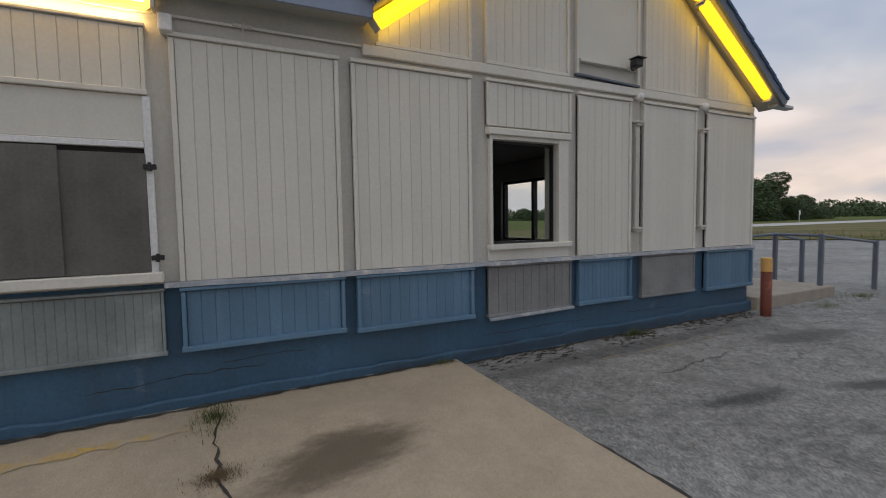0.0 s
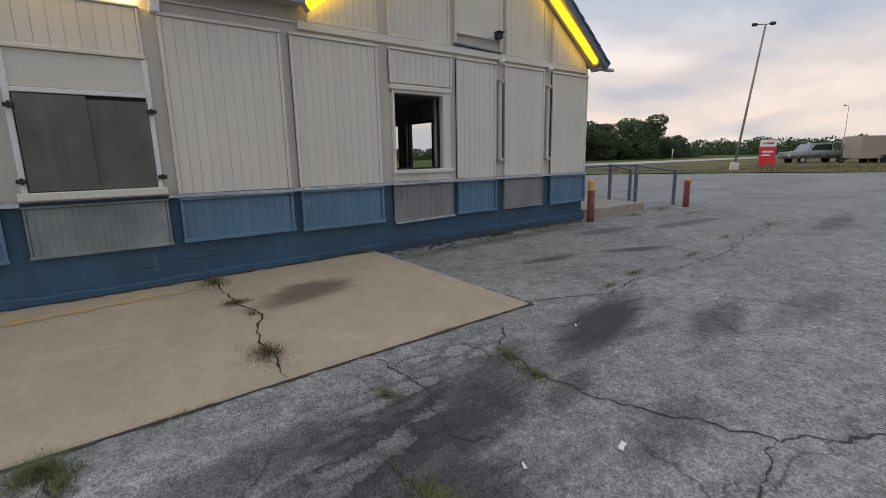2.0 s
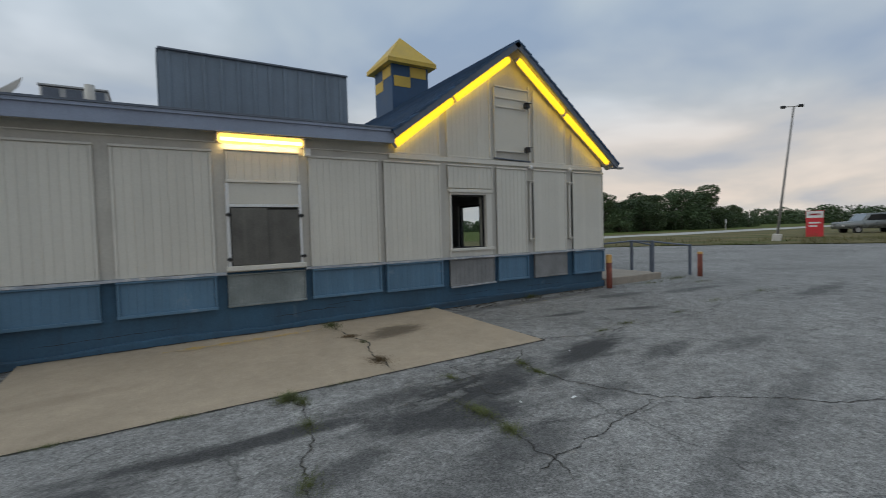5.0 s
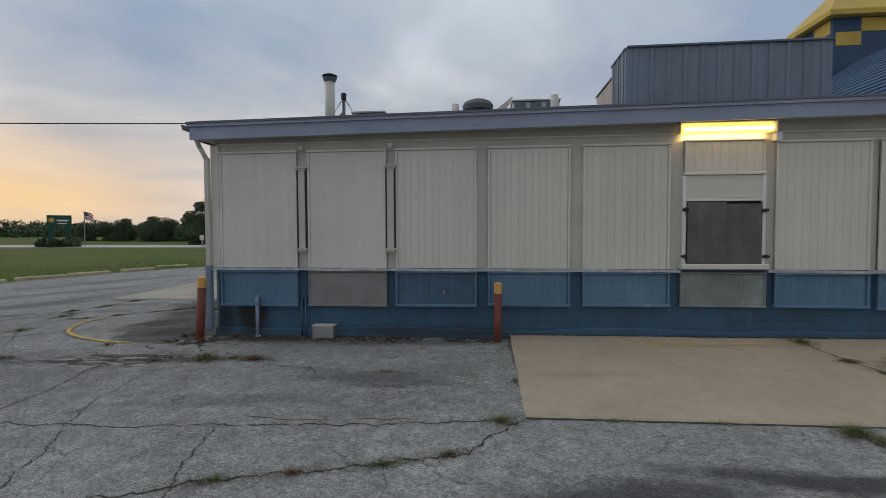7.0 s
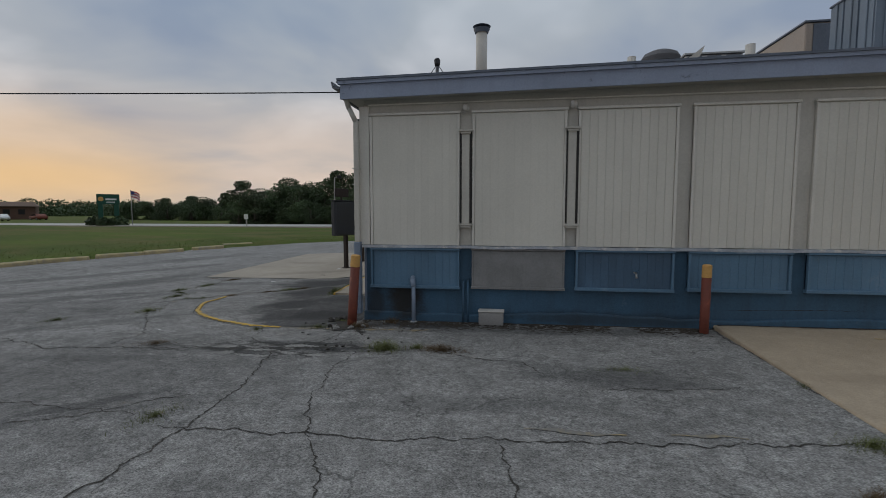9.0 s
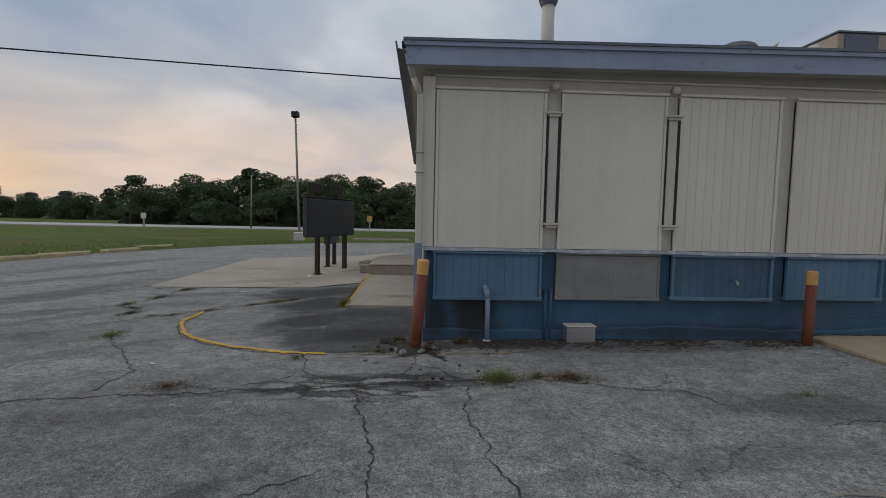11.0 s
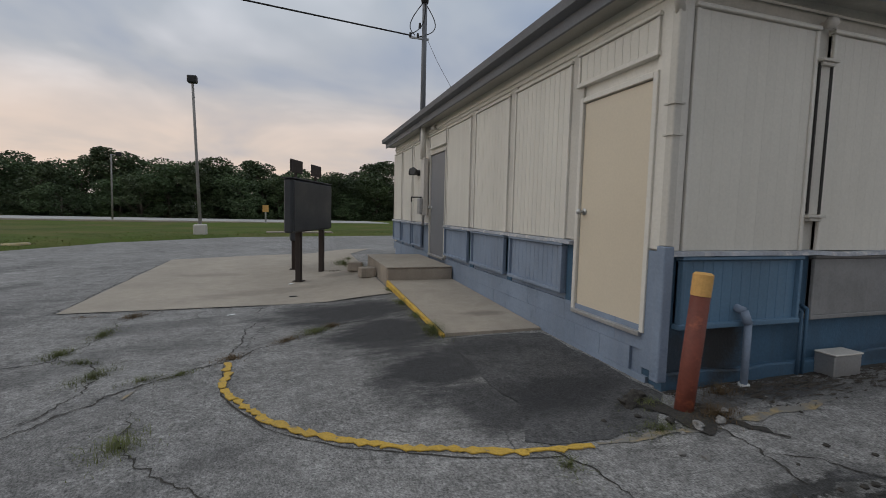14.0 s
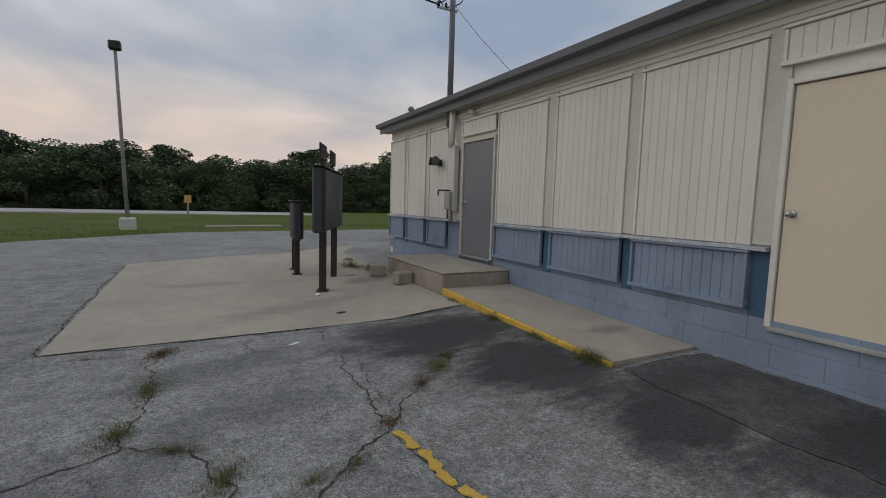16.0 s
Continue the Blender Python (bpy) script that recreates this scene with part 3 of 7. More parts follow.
def prism(bm, pts, depth):
    """A flat outline pushed along depth."""
    va = [bm.verts.new(p) for p in pts]
    vb = [bm.verts.new(Vector(p) + Vector(depth)) for p in pts]
    n = len(pts)
    bm.faces.new(va)
    bm.faces.new(vb[::-1])
    for i in range(n):
        bm.faces.new((va[i], vb[i], vb[(i + 1) % n], va[(i + 1) % n]))
    bmesh.ops.recalc_face_normals(bm, faces=bm.faces)
    return bm


def mesh_of(name, bm, mat, smooth=False):
    me = bpy.data.meshes.new(name)
    bm.to_mesh(me)
    bm.free()
    me.materials.append(mat)
    if smooth:
        me.shade_smooth()
    return me


def part(name, bm, mat, parent=None, label="", smooth=False):
    """One mesh object under a thing or part."""
    ob = new(name, bm if isinstance(bm, bpy.types.Mesh) else mesh_of(name, bm, mat, smooth))
    if parent is not None:
        ob.parent = parent
        ob.matrix_parent_inverse = Matrix.Identity(4)
    if label:
        ob["label"] = label
    return ob


def thing(name, label, category, group="", at=None):
    """An Empty at a thing's base; its parts are laid out round the origin."""
    ob = new(name)
    ob.empty_display_size = 0.2
    if at is not None:
        ob.matrix_basis = at
    return tagged(ob, label, category, group)


def B():
    return bmesh.new()


# ---------- ground ----------
LOT = [(-21.6, -45), (-21.3, 8.7), (-20.4, 11.7), (-19.0, 16.9), (-17.8, 20.5), (-14.0, 23.8), (-6.0, 25.0), (9.0, 25.0), (21.0, 16.0), (29.5, 8.5), (37.0, 0.5), (62.0, -24.0), (62.0, -45)]


def lot_depth(x, y):
    """Signed distance to the lot's edge: positive inside."""
    best, inside = 1e9, False
    for (x0, y0), (x1, y1) in zip(LOT, LOT[1:] + LOT[:1]):
        dx, dy = x1 - x0, y1 - y0
        k = max(0.0, min(1.0, ((x - x0) * dx + (y - y0) * dy) / (dx * dx + dy * dy)))
        best = min(best, math.hypot(x - x0 - k * dx, y - y0 - k * dy))
        if (y0 > y) != (y1 > y) and x < dx * (y - y0) / dy + x0:
            inside = not inside
    return best if inside else -best


def land(x, y):
    """The grass sheet: under the lot, a low bank round it, a swell in the north-west field, level far off."""
    d = lot_depth(x, y) if abs(x) < 90 and abs(y) < 90 else -50.0
    base = gz(x, y)
    if d > 0:
        return base - 0.10 - min(d, 1.0) * 0.12
    out = min(-d, 60.0)
    z = base - 0.10 + 0.16 * min(out / 0.6, 1.0)
    if x < -10:
        z += 0.80 * math.exp(-(((x + 45) / 16) ** 2 + ((y - 22) / 14) ** 2))
    return z + 0.05 * noise.noise((x * 0.12, y * 0.12, 3.0)) * min(out / 3, 1)


def sheet(name, xs, ys, height, mat):
    verts = [(x, y, height(x, y)) for y in ys for x in xs]
    n = len(xs)
    faces = [(j * n + i, j * n + i + 1, (j + 1) * n + i + 1, (j + 1) * n + i) for j in range(len(ys) - 1) for i in range(n - 1)]
    me = bpy.data.meshes.new(name)
    me.from_pydata(verts, [], faces)
    me.materials.append(mat)
    me.shade_smooth()
    return new(name, me)


def spaced(lo, hi, near_lo, near_hi, step, grow=1.35):
    vals, v, s = [], near_lo, step
    while v < near_hi:
        vals.append(v)
        v += step
    right, v = [], near_hi
    while v < hi:
        right.append(v)
        v, s = v + s, s * grow
    left, s, v = [], step, near_lo - step
    while v > lo:
        left.append(v)
        v, s = v - s, s * grow
    return [lo] + left[::-1] + vals + right + [hi]


ground = tagged(sheet("ground", spaced(-1500, 1500, -60, 64, 1.0), spaced(-1500, 1500, -46, 60, 1.0), land, M_GRASS), "mown green grass field around the parking lot, dry in patches", "ground", kind="structure")


def poly_sheet(name, pts, step, height, mat):
    """A sheet bounded by an outline, cut into small faces that follow the lie of the land."""
    bm = B()
    vs = [bm.verts.new((x, y, 0)) for x, y in pts]
    bm.faces.new(vs)
    xs, ys = [p[0] for p in pts], [p[1] for p in pts]
    for axis, lo, hi in ((0, min(xs), max(xs)), (1, min(ys), max(ys))):
        v = math.ceil(lo / step) * step
        while v < hi - 1e-4:
            co, no = [0, 0, 0], [0, 0, 0]
            co[axis], no[axis] = v, 1
            bmesh.ops.bisect_plane(bm, geom=bm.verts[:] + bm.edges[:] + bm.faces[:], dist=1e-5, plane_co=co, plane_no=no)
            v += step
    for v in bm.verts:
        v.co.z = height(v.co.x, v.co.y)
    bmesh.ops.recalc_face_normals(bm, faces=bm.faces)
    if bm.faces[:] and sum(f.normal.z for f in bm.faces) < 0:
        bmesh.ops.reverse_faces(bm, faces=bm.faces)
    me = mesh_of(name, bm, mat, True)
    return new(name, me)


parking_lot = tagged(poly_sheet("parking_lot", LOT, 1.0, gz, M_ASPHALT), "worn grey asphalt parking lot with stains and cracks", "parking lot", kind="structure")


def slab(name, x0, x1, y0, y1, rise, thick, mat, label, bevel=0.012, tilt=0.0):
    """A poured slab that follows the ground's slope."""
    bm = box(B(), x0, x1, y0, y1, -thick, rise, bevel)
    for v in bm.verts:
        v.co.z += gz(v.co.x, v.co.y) + tilt * (v.co.y - y0)
    return tagged(part(name, bm, mat), label, "concrete slab", kind="structure")


SLAB_TILT = 0.014
drive_slab = slab("drive_through_slab", -4.14, 1.88, 1.16, 4.06, 0.014, 0.15, M_SLAB, "tan concrete pad before the drive-through window", tilt=SLAB_TILT)
menu_slab_pts = [(-14.40, 8.36), (-10.02, 8.34), (-10.02, 14.2), (-9.2, 16.0), (-12.3, 15.4), (-14.42, 14.4)]
menu_slab = tagged(poly_sheet("menu_board_slab", menu_slab_pts, 0.5, lambda x, y: gz(x, y) + 0.010, M_SLAB2), "pale concrete pad under the menu boards", "concrete slab", kind="structure")

PATCH = [(-10.15, 3.64), (-9.95, 3.56), (-9.60, 3.55), (-9.25, 3.62), (-9.02, 3.80), (-8.84, 4.00), (-8.86, 4.4), (-8.86, 5.78), (-9.9, 5.78), (-9.99, 5.45), (-9.95, 5.0), (-10.02, 4.6), (-9.97, 4.2), (-10.08, 3.9)]


def ragged(pts, step, jag, seed):
    """The outline broken into short lengths that wander to and fro."""
    rnd, out, drift = random.Random(seed), [], Vector((0, 0))
    for (ax, ay), (bx, by) in zip(pts, pts[1:] + pts[:1]):
        n = max(1, int(math.hypot(bx - ax, by - ay) / step))
        for i in range(n):
            drift = drift * 0.75 + Vector((rnd.uniform(-jag, jag), rnd.uniform(-jag, jag)))
            out.append((ax + (bx - ax) * i / n + drift.x, ay + (by - ay) * i / n + drift.y))
    return out


asphalt_patch = tagged(poly_sheet("asphalt_patch", ragged(PATCH, 0.07, 0.022, 3), 0.3, lambda x, y: gz(x, y) + 0.006, M_PATCH), "dark sealed asphalt patch before the walkway", "asphalt patch", kind="structure")

# ---------- the building's walls ----------
SOUTH = pose(0, 4.10, 0)
WEST = pose(-8.76, 0, 0, 0, 0, -90)
EAST = pose(6.73, 0, 0, 0, 0, 90)
NORTH = pose(0, 14.23, 0, 0, 0, 180)
RAIL, TOP, LOWBOT = 1.25, 3.07, 0.69


def wall_boxes(bm, u0, u1, z0, z1, v0, v1, holes=()):
    """A wall as boxes round its openings (u0, u1, z0, z1)."""
    us = sorted({u0, u1, *[h[0] for h in holes], *[h[1] for h in holes]})
    for a, b in zip(us, us[1:]):
        cut = sorted((h[2], h[3]) for h in holes if h[0] <= a + 1e-6 and h[1] >= b - 1e-6)
        z = z0
        for c, d in cut:
            if c > z:
                box(bm, a, b, v0, v1, z, c)
            z = d
        if z < z1:
            box(bm, a, b, v0, v1, z, z1)
    return bm


def wall(name, at, u0, u1, z0, z1, holes, label, mat=None):
    ob = part(name, wall_boxes(B(), u0, u1, z0, z1, 0.0, 0.20, holes), mat or M_POST)
    ob.matrix_basis = at
    return tagged(ob, label, "wall", kind="structure")


board_meshes = {}


def board_mesh(w, h, mat, groove=0.0065):
    """One siding board with eased edges; its outer face looks towards -y."""
    key = (round(w, 4), round(h, 4), mat.name, groove)
    if key not in board_meshes:
        e = 0.004
        bm = B()
        pts = [(-w / 2, 0), (-w / 2, groove - 0.017), (-w / 2 + e, -0.017), (w / 2 - e, -0.017), (w / 2, groove - 0.017), (w / 2, 0)]
        prism(bm, [(x, y, 0) for x, y in pts], (0, 0, h))
        board_meshes[key] = mesh_of("board", bm, mat)
    return board_meshes[key]


def boards(parent, u0, u1, z0, z1, mat, v=-0.0235, count=0, top=None, groove=0.0065):
    """Vertical boards side by side under a panel. top(u): where a board is cut on the slant."""
    n = count or max(1, round((u1 - u0) / 0.102))
    w = (u1 - u0) / n
    for i in range(n):
        u = u0 + (i + 0.5) * w
        if top is None:
            h = z1 - z0
            me = board_mesh(w - 0.0004, h, mat, groove)
        else:
            a, b = top(u - w / 2) - z0, top(u + w / 2) - z0
            if max(a, b) < 0.03:
                continue
            a, b, hw = max(a, 0.01), max(b, 0.01), (w - 0.0032) / 2
            bm = B()
            prism(bm, [(-hw, 0, 0), (hw, 0, 0), (hw, 0, b), (-hw, 0, a)], (0, -0.018, 0))
            me = mesh_of("board", bm, mat)
        ob = new("board", me)
        ob.parent = parent
        ob.location = (u, v + random.uniform(-0.1, 0.1) * groove, z0)


def panel(parent, u0, u1, z0, z1, mat, trim_mat, name="siding_panel", label="", plain=False, trim=0.035, sides=True, bottom=False, count=0, proud=0.055, groove=0.0065):
    """A framed siding panel: backing with trim round it, and its boards."""
    bm = box(B(), u0, u1, -0.0275, 0.0, z0, z1)
    box(bm, u0 - 0.01, u1 + 0.01, -proud - 0.008, 0.0, z1 - trim * 0.75, z1 + 0.006, 0.005)
    if sides:
        box(bm, u0, u0 + trim, -proud, 0.0, z0, z1 - trim, 0.004)
        box(bm, u1 - trim, u1, -proud, 0.0, z0, z1 - trim, 0.004)
    if bottom:
        box(bm, u0 - 0.008, u1 + 0.008, -proud - 0.006, 0.0, z0 - 0.012, z0 + trim, 0.005)
    p = part(name, bm, trim_mat, parent, label)
    inset = trim if sides else 0.0
    zb = z0 + (trim if bottom else 0.004)
    if plain:
        part("cover_sheet", box(B(), u0 + inset, u1 - inset, -0.046, -0.03, zb, z1 - trim, 0.004), mat, p)
    else:
        boards(p, u0 + inset + 0.003, u1 - inset - 0.003, zb, z1 - trim - 0.002, mat, count=count, groove=groove)
    return p


S_PANELS = [(-8.68, -7.42), (-7.25, -6.01), (-5.87, -4.64), (-4.47, -3.27), (-3.09, -1.87), (-0.45, 0.78), (0.89, 2.07), (3.44, 4.27), (4.47, 5.47), (5.69, 6.74)]
DT = (-1.70, -0.58)
WIN = (2.25, 3.34)
wall_south = wall("wall_south", SOUTH, -8.76, 6.73, RAIL, 3.48, [(2.31, 3.17, 1.43, 2.49), (0.95, 6.73, 3.22, 3.48)], "long drive-through side wall of white framed siding above a blue base")
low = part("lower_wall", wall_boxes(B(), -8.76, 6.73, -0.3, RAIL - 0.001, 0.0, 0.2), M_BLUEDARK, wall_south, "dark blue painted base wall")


def foundation(parent, u0, u1, zlo, ztop, mat, step=0.35, seed=1):
    """A proud footing with an uneven, chipped upper edge."""
    rnd = random.Random(seed)
    bm = B()
    n = int((u1 - u0) / step)
    rows = []
    for i in range(n + 1):
        u = u0 + (u1 - u0) * i / n
        t = ztop + 0.0085 * u + rnd.uniform(-0.016, 0.016) + 0.05 * noise.noise((u * 0.6, seed, 0))
        f = -0.048 + rnd.uniform(-0.006, 0.006)
        rows.append([bm.verts.new(p) for p in ((u, 0.02, t), (u, f + 0.012, t), (u, f, t - 0.015), (u, f - 0.012, zlo))])
    for a, b in zip(rows, rows[1:]):
        for k in range(3):
            bm.faces.new((a[k], b[k], b[k + 1], a[k + 1]))
    for r in (rows[0], rows[-1]):
        bm.faces.new((*r, bm.verts.new((r[0].co.x, 0.02, zlo))))
    bmesh.ops.recalc_face_normals(bm, faces=bm.faces)
    return part("foundation", bm, mat, parent, "blue painted concrete footing with chipped edge")


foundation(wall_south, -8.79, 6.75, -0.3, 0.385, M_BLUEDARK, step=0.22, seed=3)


def wall_crack(parent, u0, u1, z0, z1, width, seed):
    """A dark ragged crack that wanders along the painted base wall."""
    rnd, bm, rows, drift = random.Random(seed), B(), [], 0.0
    n = int((u1 - u0) / 0.05)
    for i in range(n + 1):
        k = i / n
        drift = 0.85 * drift + rnd.uniform(-0.008, 0.008)
        z, w = z0 + (z1 - z0) * k + drift, width * rnd.uniform(0.2, 1.0) * min(1.0, 8 * k, 8 * (1 - k)) + 0.001
        rows.append([bm.verts.new((u0 + (u1 - u0) * k, y, zz)) for y, zz in ((-0.0015, z), (-0.0005, z + w), (0.01, z + w), (0.01, z))])
    for a, b in zip(rows, rows[1:]):
        for k in range(4):
            bm.faces.new((a[k], a[(k + 1) % 4], b[(k + 1) % 4], b[k]))
    bmesh.ops.recalc_face_normals(bm, faces=bm.faces)
    return part("crack", bm, M_DARKLINE, parent, "dark crack in the painted base")


for k, (u0, u1, z0, z1, w) in enumerate(((-1.1, 0.15, 0.50, 0.545, 0.009), (-0.2, 0.5, 0.60, 0.615, 0.006), (2.2, 3.6, 0.50, 0.52, 0.007), (-4.0, -2.4, 0.47, 0.49, 0.007), (4.2, 5.3, 0.53, 0.52, 0.005))):
    wall_crack(wall_south, u0, u1, z0, z1, w, 40 + k)
for i, (a, b) in enumerate(S_PANELS):
    panel(wall_south, a, b, RAIL + 0.012, TOP, M_WHITE, M_TRIM, groove=0.0012 if i < 2 or i > 7 else 0.005)
LOWKIND = {1: "cover", 8: "cover"}


def low_edge(x):
    """The base panels' lower edge climbs gently towards the drive-through window, then drops again."""
    return LOWBOT + (0.009 * (x + 6.0) if x < 1.0 else 0.04 - 0.008 * (x - 1.0))


for i, (a, b) in enumerate(S_PANELS):
    if LOWKIND.get(i):
        panel(wall_south, a, b, low_edge(a), RAIL - 0.035, M_COVER, M_COVER, "access_panel", "grey painted cover sheet in the base", plain=True, trim=0.025, bottom=True)
    else:
        panel(wall_south, a, b, low_edge((a + b) / 2) + random.uniform(-0.006, 0.006), RAIL - 0.035, M_BLUENAVY if i == 2 else M_BLUE, M_BLUE, "base_panel", "blue boarded base panel", bottom=True, trim=0.03, proud=0.075, count=12, groove=0.0035)
panel(wall_south, DT[0] - 0.02, DT[1] + 0.02, LOWBOT + 0.045, RAIL - 0.035, M_COVERTEAL, M_COVERTEAL, "base_panel", "faded teal-grey boarded base panel", bottom=True, trim=0.02, count=20, groove=0.003)
panel(wall_south, WIN[0] - 0.0, WIN[1], LOWBOT + 0.01, RAIL - 0.035, M_COVER, M_COVER, "base_panel", "grey boarded base panel under the window", bottom=True, trim=0.02)


def rail(parent, u0, u1, seed):
    """The weathered drip rail between white siding and blue base, slightly wavy."""
    rnd = random.Random(seed)
    bm = B()
    n = max(2, int((u1 - u0) / 0.3))
    rows = []
    for i in range(n + 1):
        u = u0 + (u1 - u0) * i / n
        dz = rnd.uniform(-0.006, 0.006)
        rows.append([bm.verts.new(p) for p in ((u, 0.0, RAIL + 0.012 + dz), (u, -0.085, RAIL + 0.004 + dz), (u, -0.09, RAIL - 0.028 + dz), (u, 0.0, RAIL - 0.034 + dz))])
    for a, b in zip(rows, rows[1:]):
        for k in range(4):
            bm.faces.new((a[k], b[k], b[(k + 1) % 4], a[(k + 1) % 4]))
    for r in (rows[0], rows[-1]):
        bm.faces.new(r)
    bmesh.ops.recalc_face_normals(bm, faces=bm.faces)
    part("drip_rail", bm, M_RAIL, parent, "weathered pale blue drip rail")


rail(wall_south, -8.80, DT[0] - 0.03, 5)
rail(wall_south, DT[1] + 0.03, 6.76, 6)
# frieze and pencil moulding under the eave, beam under the gable
part("frieze", box(B(), -8.76, 1.2, -0.02, 0.0, 3.20, 3.46, 0.004), M_SOFFIT, wall_south)
part("moulding", box(B(), -8.70, 1.0, -0.034, -0.02, 3.185, 3.205, 0.004), M_TRIM, wall_south)
part("beam", box(B(), 1.0, 6.73, -0.045, 0.0, 3.12, 3.215, 0.008), M_TRIM, wall_south)
part("corner_board", box(B(), 6.66, 6.76, -0.03, 0.0, RAIL + 0.012, 3.12, 0.004), M_TRIM, wall_south)

bm = box(B(), -0.55, 0.55, -0.10, -0.066, -0.014, 0.014, 0.004)
bmesh.ops.transform(bm, matrix=pose((WIN[0] + WIN[1]) / 2, 0, LOWBOT - 0.004, 0, -1.2, 0), verts=bm.verts)
part("loose_trim", bm, M_RAIL, wall_south, "pale trim strip hanging loose below the grey panel")

# window bay
panel(wall_south, WIN[0], WIN[1], 2.62, TOP, M_WHITE, M_TRIM, "transom_panel", trim=0.03)
win = tagged(new("window_1"), "square fixed window with a white frame, looking into a dark dining room", "window", kind="structure")
win.matrix_basis = SOUTH
bm = box(B(), WIN[0] + 0.0, WIN[1] - 0.02, -0.075, 0.0, 2.53, 2.60, 0.008)
box(bm, WIN[0] + 0.03, 2.315, -0.05, 0.0, 1.43, 2.53, 0.004)
box(bm, 3.165, WIN[1] - 0.04, -0.05, 0.0, 1.43, 2.53, 0.004)
box(bm, WIN[0] + 0.03, WIN[1] - 0.04, -0.04, 0.0, 2.49, 2.53, 0.003)
part("window_frame", bm, M_TRIM, win)
part("window_sill", box(B(), WIN[0] + 0.01, WIN[1] - 0.01, -0.09, 0.0, 1.375, 1.432, 0.008), M_TRIM, win)
part("apron", box(B(), WIN[0] + 0.02, WIN[1] - 0.02, -0.03, 0.0, RAIL + 0.014, 1.374, 0.003), M_TRIM, win)
bm = box(B(), 2.311, 2.335, 0.05, 0.09, 1.431, 2.489)
box(bm, 3.145, 3.169, 0.05, 0.09, 1.431, 2.489)
box(bm, 2.335, 3.145, 0.05, 0.09, 1.431, 1.455)
box(bm, 2.335, 3.145, 0.05, 0.09, 2.465, 2.489)
part("sash", bm, M_BLACK, win)
pane = part("pane", box(B(), 2.335, 3.145, 0.066, 0.072, 1.455, 2.465), M_GLASS, win)
pane.visible_shadow = False

# drive-through bay
dtw = tagged(new("window_2"), "boarded drive-through window with white frame and dark grey shutter boards", "window", kind="structure")
dtw.matrix_basis = SOUTH
panel(wall_south, DT[0] + 0.02, DT[1] - 0.02, 2.62, 3.10, M_WHITE, M_TRIM, "transom_panel", trim=0.025, bottom=True, count=9)
part("header_board", box(B(), DT[0] + 0.04, DT[1] - 0.04, -0.03, 0.0, 2.285, 2.605, 0.003), M_WHITE, dtw)
bm = box(B(), DT[0] + 0.0, DT[0] + 0.05, -0.05, 0.0, 1.33, 2.60, 0.005)
box(bm, DT[1] - 0.05, DT[1], -0.05, 0.0, 1.33, 2.60, 0.005)
box(bm, DT[0] + 0.05, DT[1] - 0.05, -0.055, 0.0, 2.235, 2.28, 0.005)
part("window_frame", bm, M_WHITEPLAIN, dtw)
part("window_sill", box(B(), DT[0] - 0.03, DT[1] + 0.03, -0.11, 0.0, 1.27, 1.345, 0.008), M_TRIM, dtw)
part("dark_gap", box(B(), DT[0] + 0.05, DT[1] - 0.05, -0.012, 0.0, 1.346, 2.234), M_DARKLINE, dtw)
part("shutter_board", box(B(), DT[0] + 0.06, -1.12, -0.075, -0.055, 1.352, 2.222, 0.003), M_SHUTTER, dtw, "dark grey weathered shutter board")
part("shutter_board", box(B(), -1.135, DT[1] - 0.045, -0.054, -0.036, 1.348, 2.195, 0.003), M_SHUTTER, dtw, "dark grey weathered shutter board")
for u, z in ((DT[0] + 0.02, 1.45), (DT[1] - 0.0, 1.45), (DT[1] - 0.02, 2.10), (DT[0] + 0.03, 2.12)):
    bm = box(B(), u - 0.04, u + 0.04, -0.095, -0.05, z - 0.018, z + 0.018, 0.004)
    cyl(bm, (u, -0.085, z - 0.03), (u, -0.085, z + 0.03), 0.012, seg=8)
    part("hinge", bm, M_BLACK, dtw, "black strap hinge")

# ---------- gable ----------
RIDGE_X, RIDGE_Z = 3.85, 5.27


def rake(u):
    """Height of the lower edge of the gable's light tubes."""
    return RIDGE_Z - 0.03 - 0.702 * abs(u - RIDGE_X)


bm = B()
prism(bm, [(0.951, 0.0, 3.221), (6.73, 0.0, 3.221), (6.73, 0.0, 3.40), (RIDGE_X, 0, RIDGE_Z + 0.25), (0.951, 0, 3.50)], (0, 0.18, 0))
gable = tagged(part("wall_gable", bm, M_POST), "white boarded gable end with lit yellow edges", "gable", kind="structure")
gable.matrix_basis = SOUTH
for a, b in ((1.12, 2.09), (2.25, 3.32), (4.50, 5.48), (5.69, 6.68)):
    bm = box(B(), a, b, -0.045, 0.0, 3.215, 3.25, 0.004)
    if rake(a) > 3.4:
        box(bm, a, a + 0.03, -0.045, 0.0, 3.25, rake(a + 0.03), 0.003)
    if rake(b) > 3.4:
        box(bm, b - 0.03, b, -0.045, 0.0, 3.25, rake(b - 0.03), 0.003)
    g = part("gable_panel", bm, M_TRIM, gable)
    boards(g, a + 0.03, b - 0.03, 3.25, 0, M_WHITE, v=-0.006, top=lambda u: rake(u) + 0.06)
vent = part("loft_hatch", box(B(), 3.45, 4.36, -0.03, 0.0, 3.40, 4.74, 0.004), M_WHITE, gable, "flat white boarded loft hatch with trim bars")
for z, lo, hi in ((3.42, 3.46, 4.2), (4.33, 3.46, 4.3), (4.52, 3.46, 4.34), (4.74, 3.42, 4.38)):
    part("trim_bar", box(B(), lo, hi, -0.06, -0.031, z - 0.018, z + 0.018, 0.005), M_TRIM, vent)
